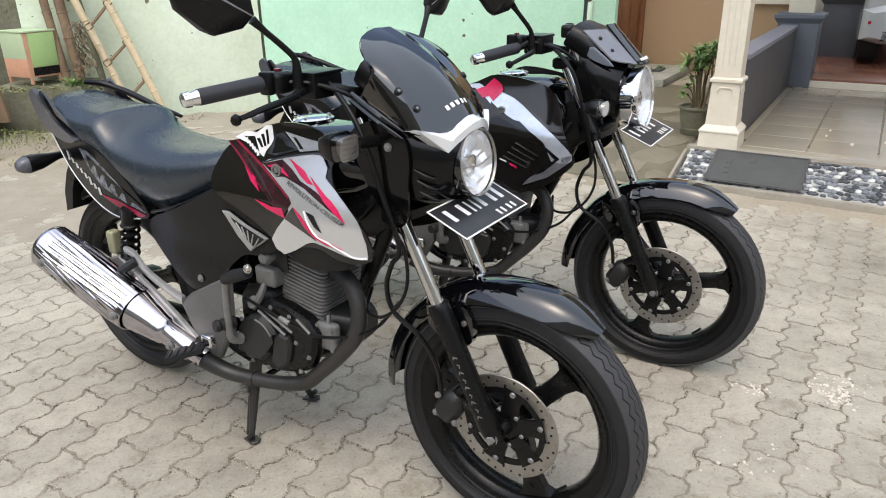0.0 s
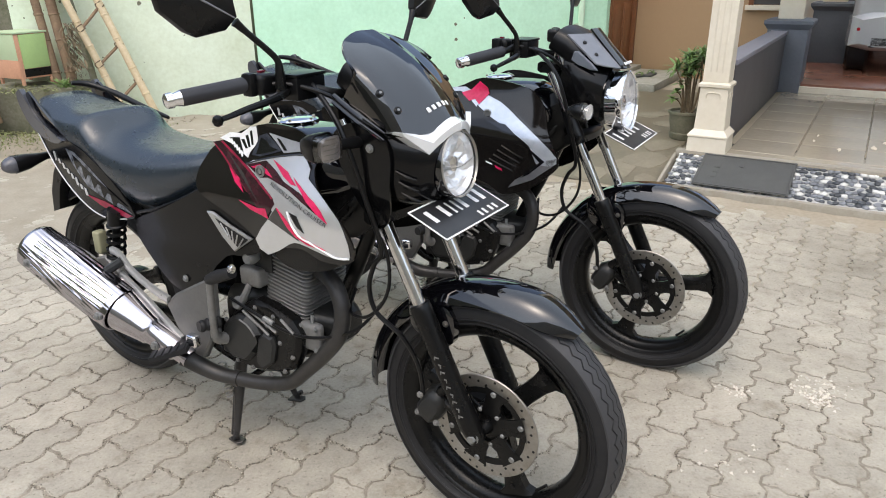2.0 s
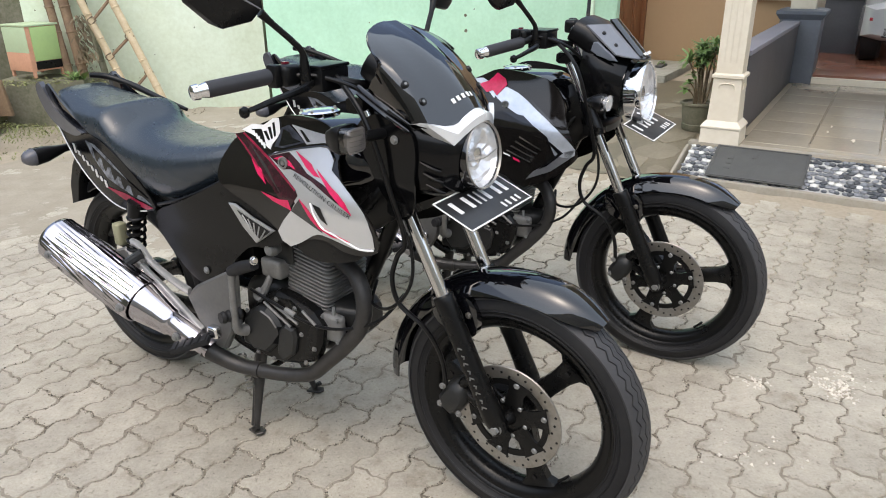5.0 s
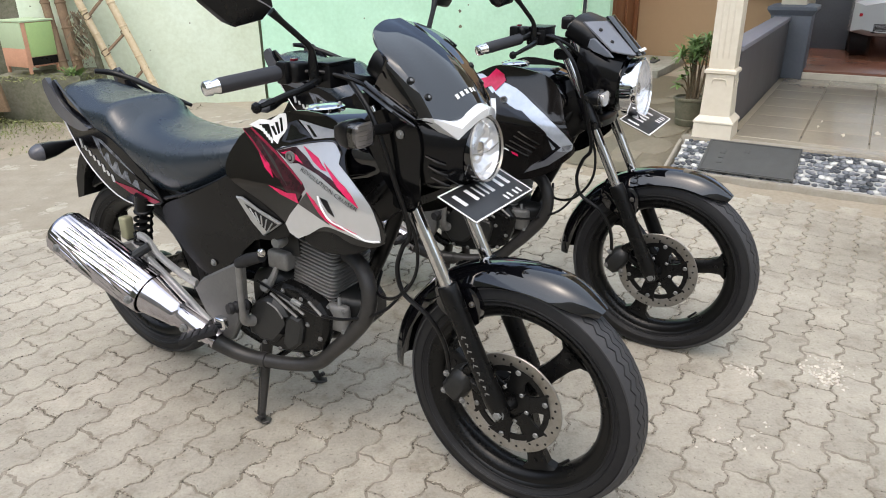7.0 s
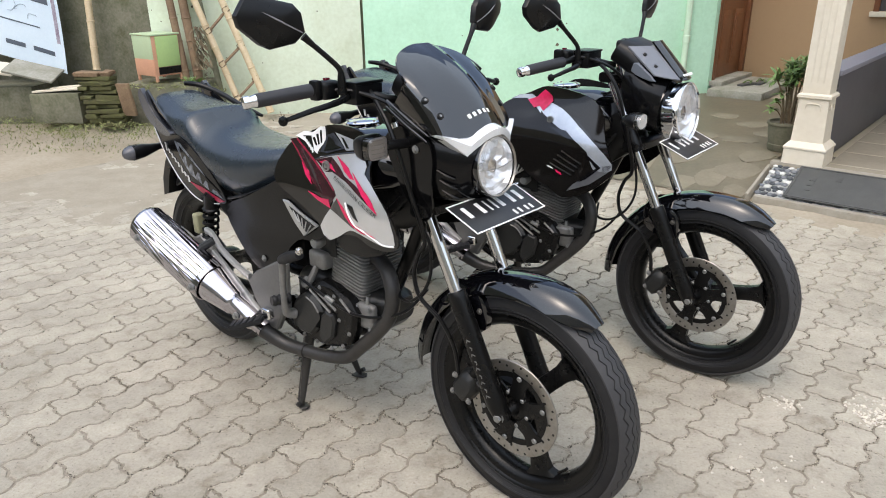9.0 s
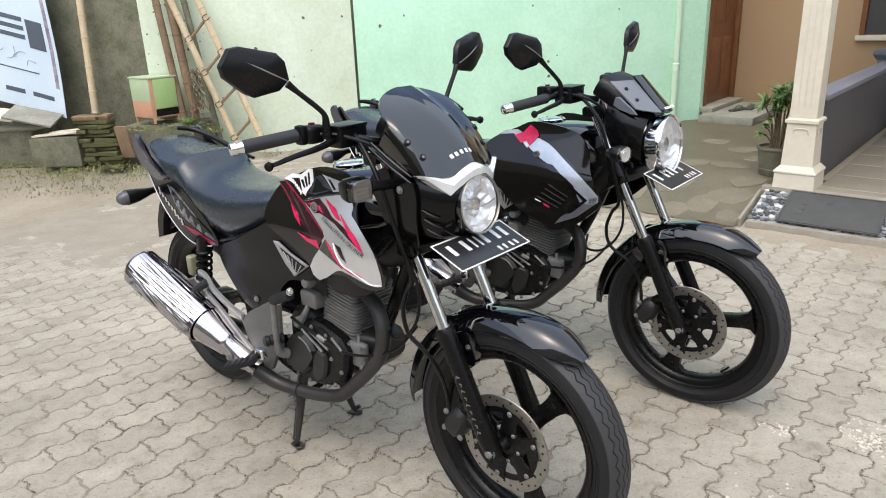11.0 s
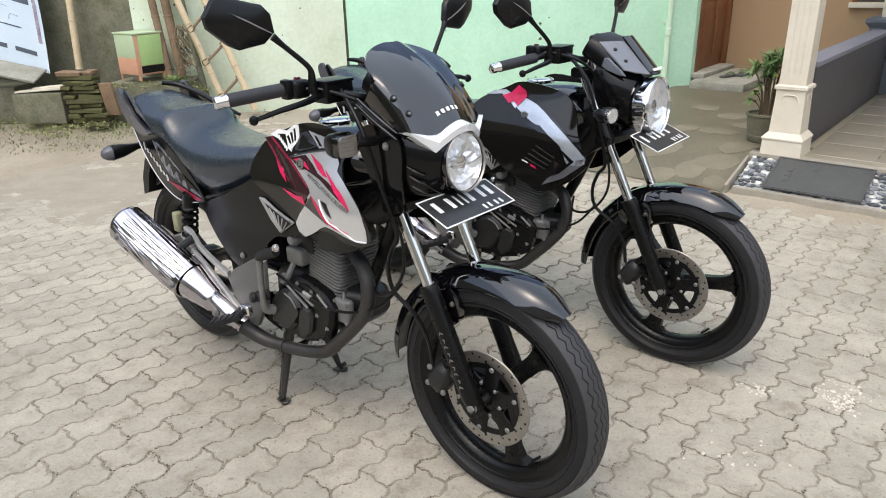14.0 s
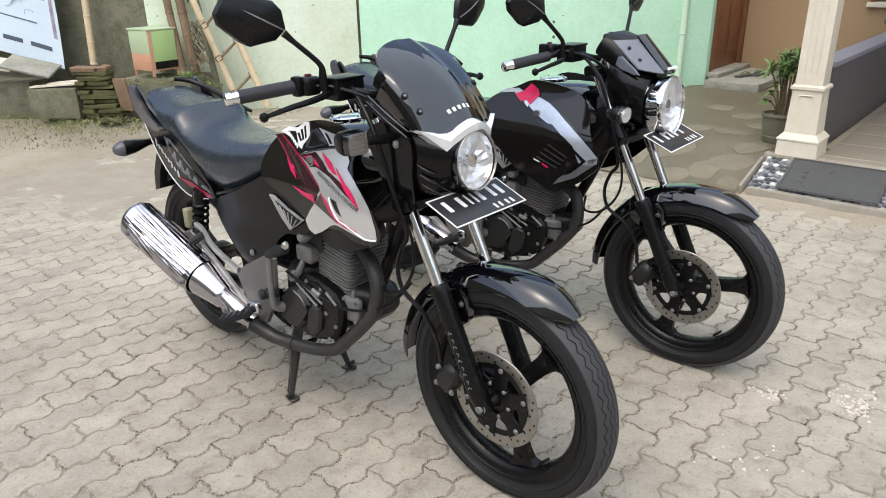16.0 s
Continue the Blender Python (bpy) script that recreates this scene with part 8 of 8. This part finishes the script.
def sand_z(x, y):
    """Sand in the joints, a little below the pavers' faces; washed out towards the ramp."""
    n = HY.x * x + HY.y * y
    washed = smooth((n - 3.0) / 0.9) * smooth((HX.x * x + HX.y * y + 2.2) / 1.2)
    worn = 0.5 * smooth((-0.1 - HX.x * x - HX.y * y) / 0.9)
    return ground_z(x, y) + min(-0.0011, -0.0020 - 0.0095 * washed - 0.0012 * worn + 0.0036 * noise.noise(Vector((x * 2.3, y * 2.3, 4))) * (1 - washed) + 0.0018 * noise.noise(Vector((x * 13, y * 13, 1))) + 0.0010 * noise.noise(Vector((x * 40, y * 40, 8))))


def drift_z(x, y):
    """Pale sand that has drifted over the pavers towards the old wall, and into the joints on the open side."""
    a, n = HX.x * x + HX.y * y, HY.x * x + HY.y * y
    far = smooth((y - 2.5) / 1.6) * smooth((0.4 - x) / 1.4)
    near = smooth((a - 0.05) / 0.7) * smooth((3.0 - n) / 0.8)
    low = noise.noise(Vector((x * 1.9, y * 1.9, 9)))
    mid = noise.noise(Vector((x * 7, y * 7, 2)))
    fine = noise.noise(Vector((x * 25, y * 25, 5)))
    return ground_z(x, y) - 0.012 + max(far * (0.0145 + 0.006 * low + 0.004 * mid + 0.0015 * fine), near * (0.0110 + 0.0026 * low + 0.0016 * mid + 0.0008 * fine))


def sheet(n0, n1, s0, s1, rows_n, cols_n, height):
    bm = bmesh.new()
    rows = []
    for j in range(rows_n + 1):
        n = n0 + (n1 - n0) * j / rows_n
        row = []
        for i in range(cols_n + 1):
            p = HOUSE @ Vector((s0 + (s1 - s0) * i / cols_n, n, 0))
            row.append(bm.verts.new((p.x, p.y, height(p.x, p.y))))
        rows.append(row)
    for a, b in zip(rows, rows[1:]):
        for i in range(cols_n):
            bm.faces.new((a[i], a[i + 1], b[i + 1], b[i]))
    return bm


pavement = tagged(part("pavement", sheet(-1.5, 4.62, -5.4, 2.74, 240, 320, sand_z), M["joint_sand"]), "worn interlocking concrete pavers with sandy joints", "pavement", kind="structure")
drift = tagged(part("sand_drift", sheet(0.4, 4.62, -5.4, 2.74, 190, 300, drift_z), M["drift"]), "thin pale sand drifted over the pavers", "sand", kind="structure")
far_v, far_f = [], []
for r in range(int(8.2 / PW)):
    for c in range(int(6.2 / PL)):
        s = -5.3 + PW * r
        n = 0.16 + PL * (c - 7 + 0.5 * (r % 2))
        if n + PL / 2 > 4.63 or (s > 2.7):
            continue
        p = HOUSE @ Vector((s, n, 0))
        m = Matrix.Translation((p.x, p.y, ground_z(p.x, p.y) + rng.uniform(-0.0006, 0.0006))) @ pose(0, 0, 0, rng.uniform(-0.18, 0.18), rng.uniform(-0.18, 0.18), -32 + rng.uniform(-0.6, 0.6))
        if -1.75 < s < 1.85 and 0.9 < n < 2.62:
            o = new("paver", rng.choice(paver_meshes))
            o.parent = pavement
            o.matrix_world = m
        else:
            base = len(far_v)
            far_v.extend(tuple(m @ Vector(q)) for q in rng.choice(PVS))
            far_f.extend(tuple(base + i for i in f) for f in pf)
far_me = bpy.data.meshes.new("far_pavers")
far_me.from_pydata(far_v, [], far_f)
far_me.materials.append(M["paver_far"])
far_pavers = new("far_pavers", far_me)
far_pavers.parent = pavement
tagged(far_pavers, "more pavers farther off", kind="stuff")

# grit lying in the joints, crumbs strewn over the faces, pale broken flakes
FLAKES = ((1.325, 2.172, 0.030, 110), (1.067, 2.213, 0.025, 45), (1.38, 2.24, 0.04, 40), (0.95, 1.85, 0.06, 25))


def crumb(bm, x, y, z, q):
    t0 = rng.uniform(0, 6.28)
    a = [bm.verts.new((x + math.cos(t0 + t) * q * rng.uniform(0.7, 1.3), y + math.sin(t0 + t) * q * rng.uniform(0.7, 1.3), z)) for t in (0.3, 2.2, 4.4)]
    t = bm.verts.new((x, y, z + q * 0.9))
    for i in range(3):
        bm.faces.new((a[i], a[(i + 1) % 3], t))


def strew(count, name, mat, label, lo, hi, joint, near=False):
    bm = bmesh.new()
    for k in range(count):
        n = rng.uniform(0.8, 3.1 if near else 4.3)
        if joint:
            r = rng.randrange(26, 62) if near else rng.randrange(int(8.2 / PW))
            if rng.random() < 0.35:             # the short joints between pavers of one row
                n = 0.16 + PL * (rng.randrange(9, 20 if near else 25) - 7 + 0.5 * (r % 2) + 0.5) + rng.gauss(0, 0.006)
                s = -5.3 + PW * (r + rng.uniform(-0.5, 0.5)) + edge_off(0)
            else:
                s = -5.3 + PW * (r + 0.5) + rng.gauss(0, 0.0065) + edge_off(n - 0.16)
            if n > 4.3 or noise.noise(Vector((s * 4, n * 4, 2))) + 0.25 * smooth((-s - 0.1) / 0.8) < rng.uniform(-0.35, 0.45):
                continue
        else:
            s = rng.uniform(-4.5, 2.4)
            if noise.noise(Vector((s * 2.1, n * 2.1, 6))) < rng.uniform(-0.3, 0.5):
                continue
        if s > 2.4 or s < -4.5:
            continue
        p = HOUSE @ Vector((s, n, 0))
        crumb(bm, p.x, p.y, ground_z(p.x, p.y) - (0.0020 if joint else 0.0004), rng.uniform(lo, hi))
    tagged(part(name, bm, mat, smooth=False), label, "grit", kind="stuff")


strew(40000, "grit", M["soil_crumb"], "dark grit and crumbs of soil in the joints", 0.0012, 0.0042, True, True)
strew(14000, "pale_grit", M["broken"], "pale mortar crumbs along the joints", 0.0010, 0.0032, True, True)
strew(14000, "far_grit", M["soil_crumb"], "grit in the joints farther off", 0.0014, 0.0050, True)
strew(9000, "crumbs", M["soil_crumb"], "dark crumbs of soil strewn on the pavers", 0.0008, 0.0030, False)
bm = bmesh.new()
for cx, cy, spread, count in FLAKES:
    for k in range(count):
        x, y = rng.gauss(cx, spread), rng.gauss(cy, spread)
        crumb(bm, x, y, ground_z(x, y) - 0.0003, rng.uniform(0.002, 0.009))
tagged(part("mortar_flakes", bm, M["flake"], smooth=False), "pale flakes of broken mortar on the pavers", "grit", kind="stuff")
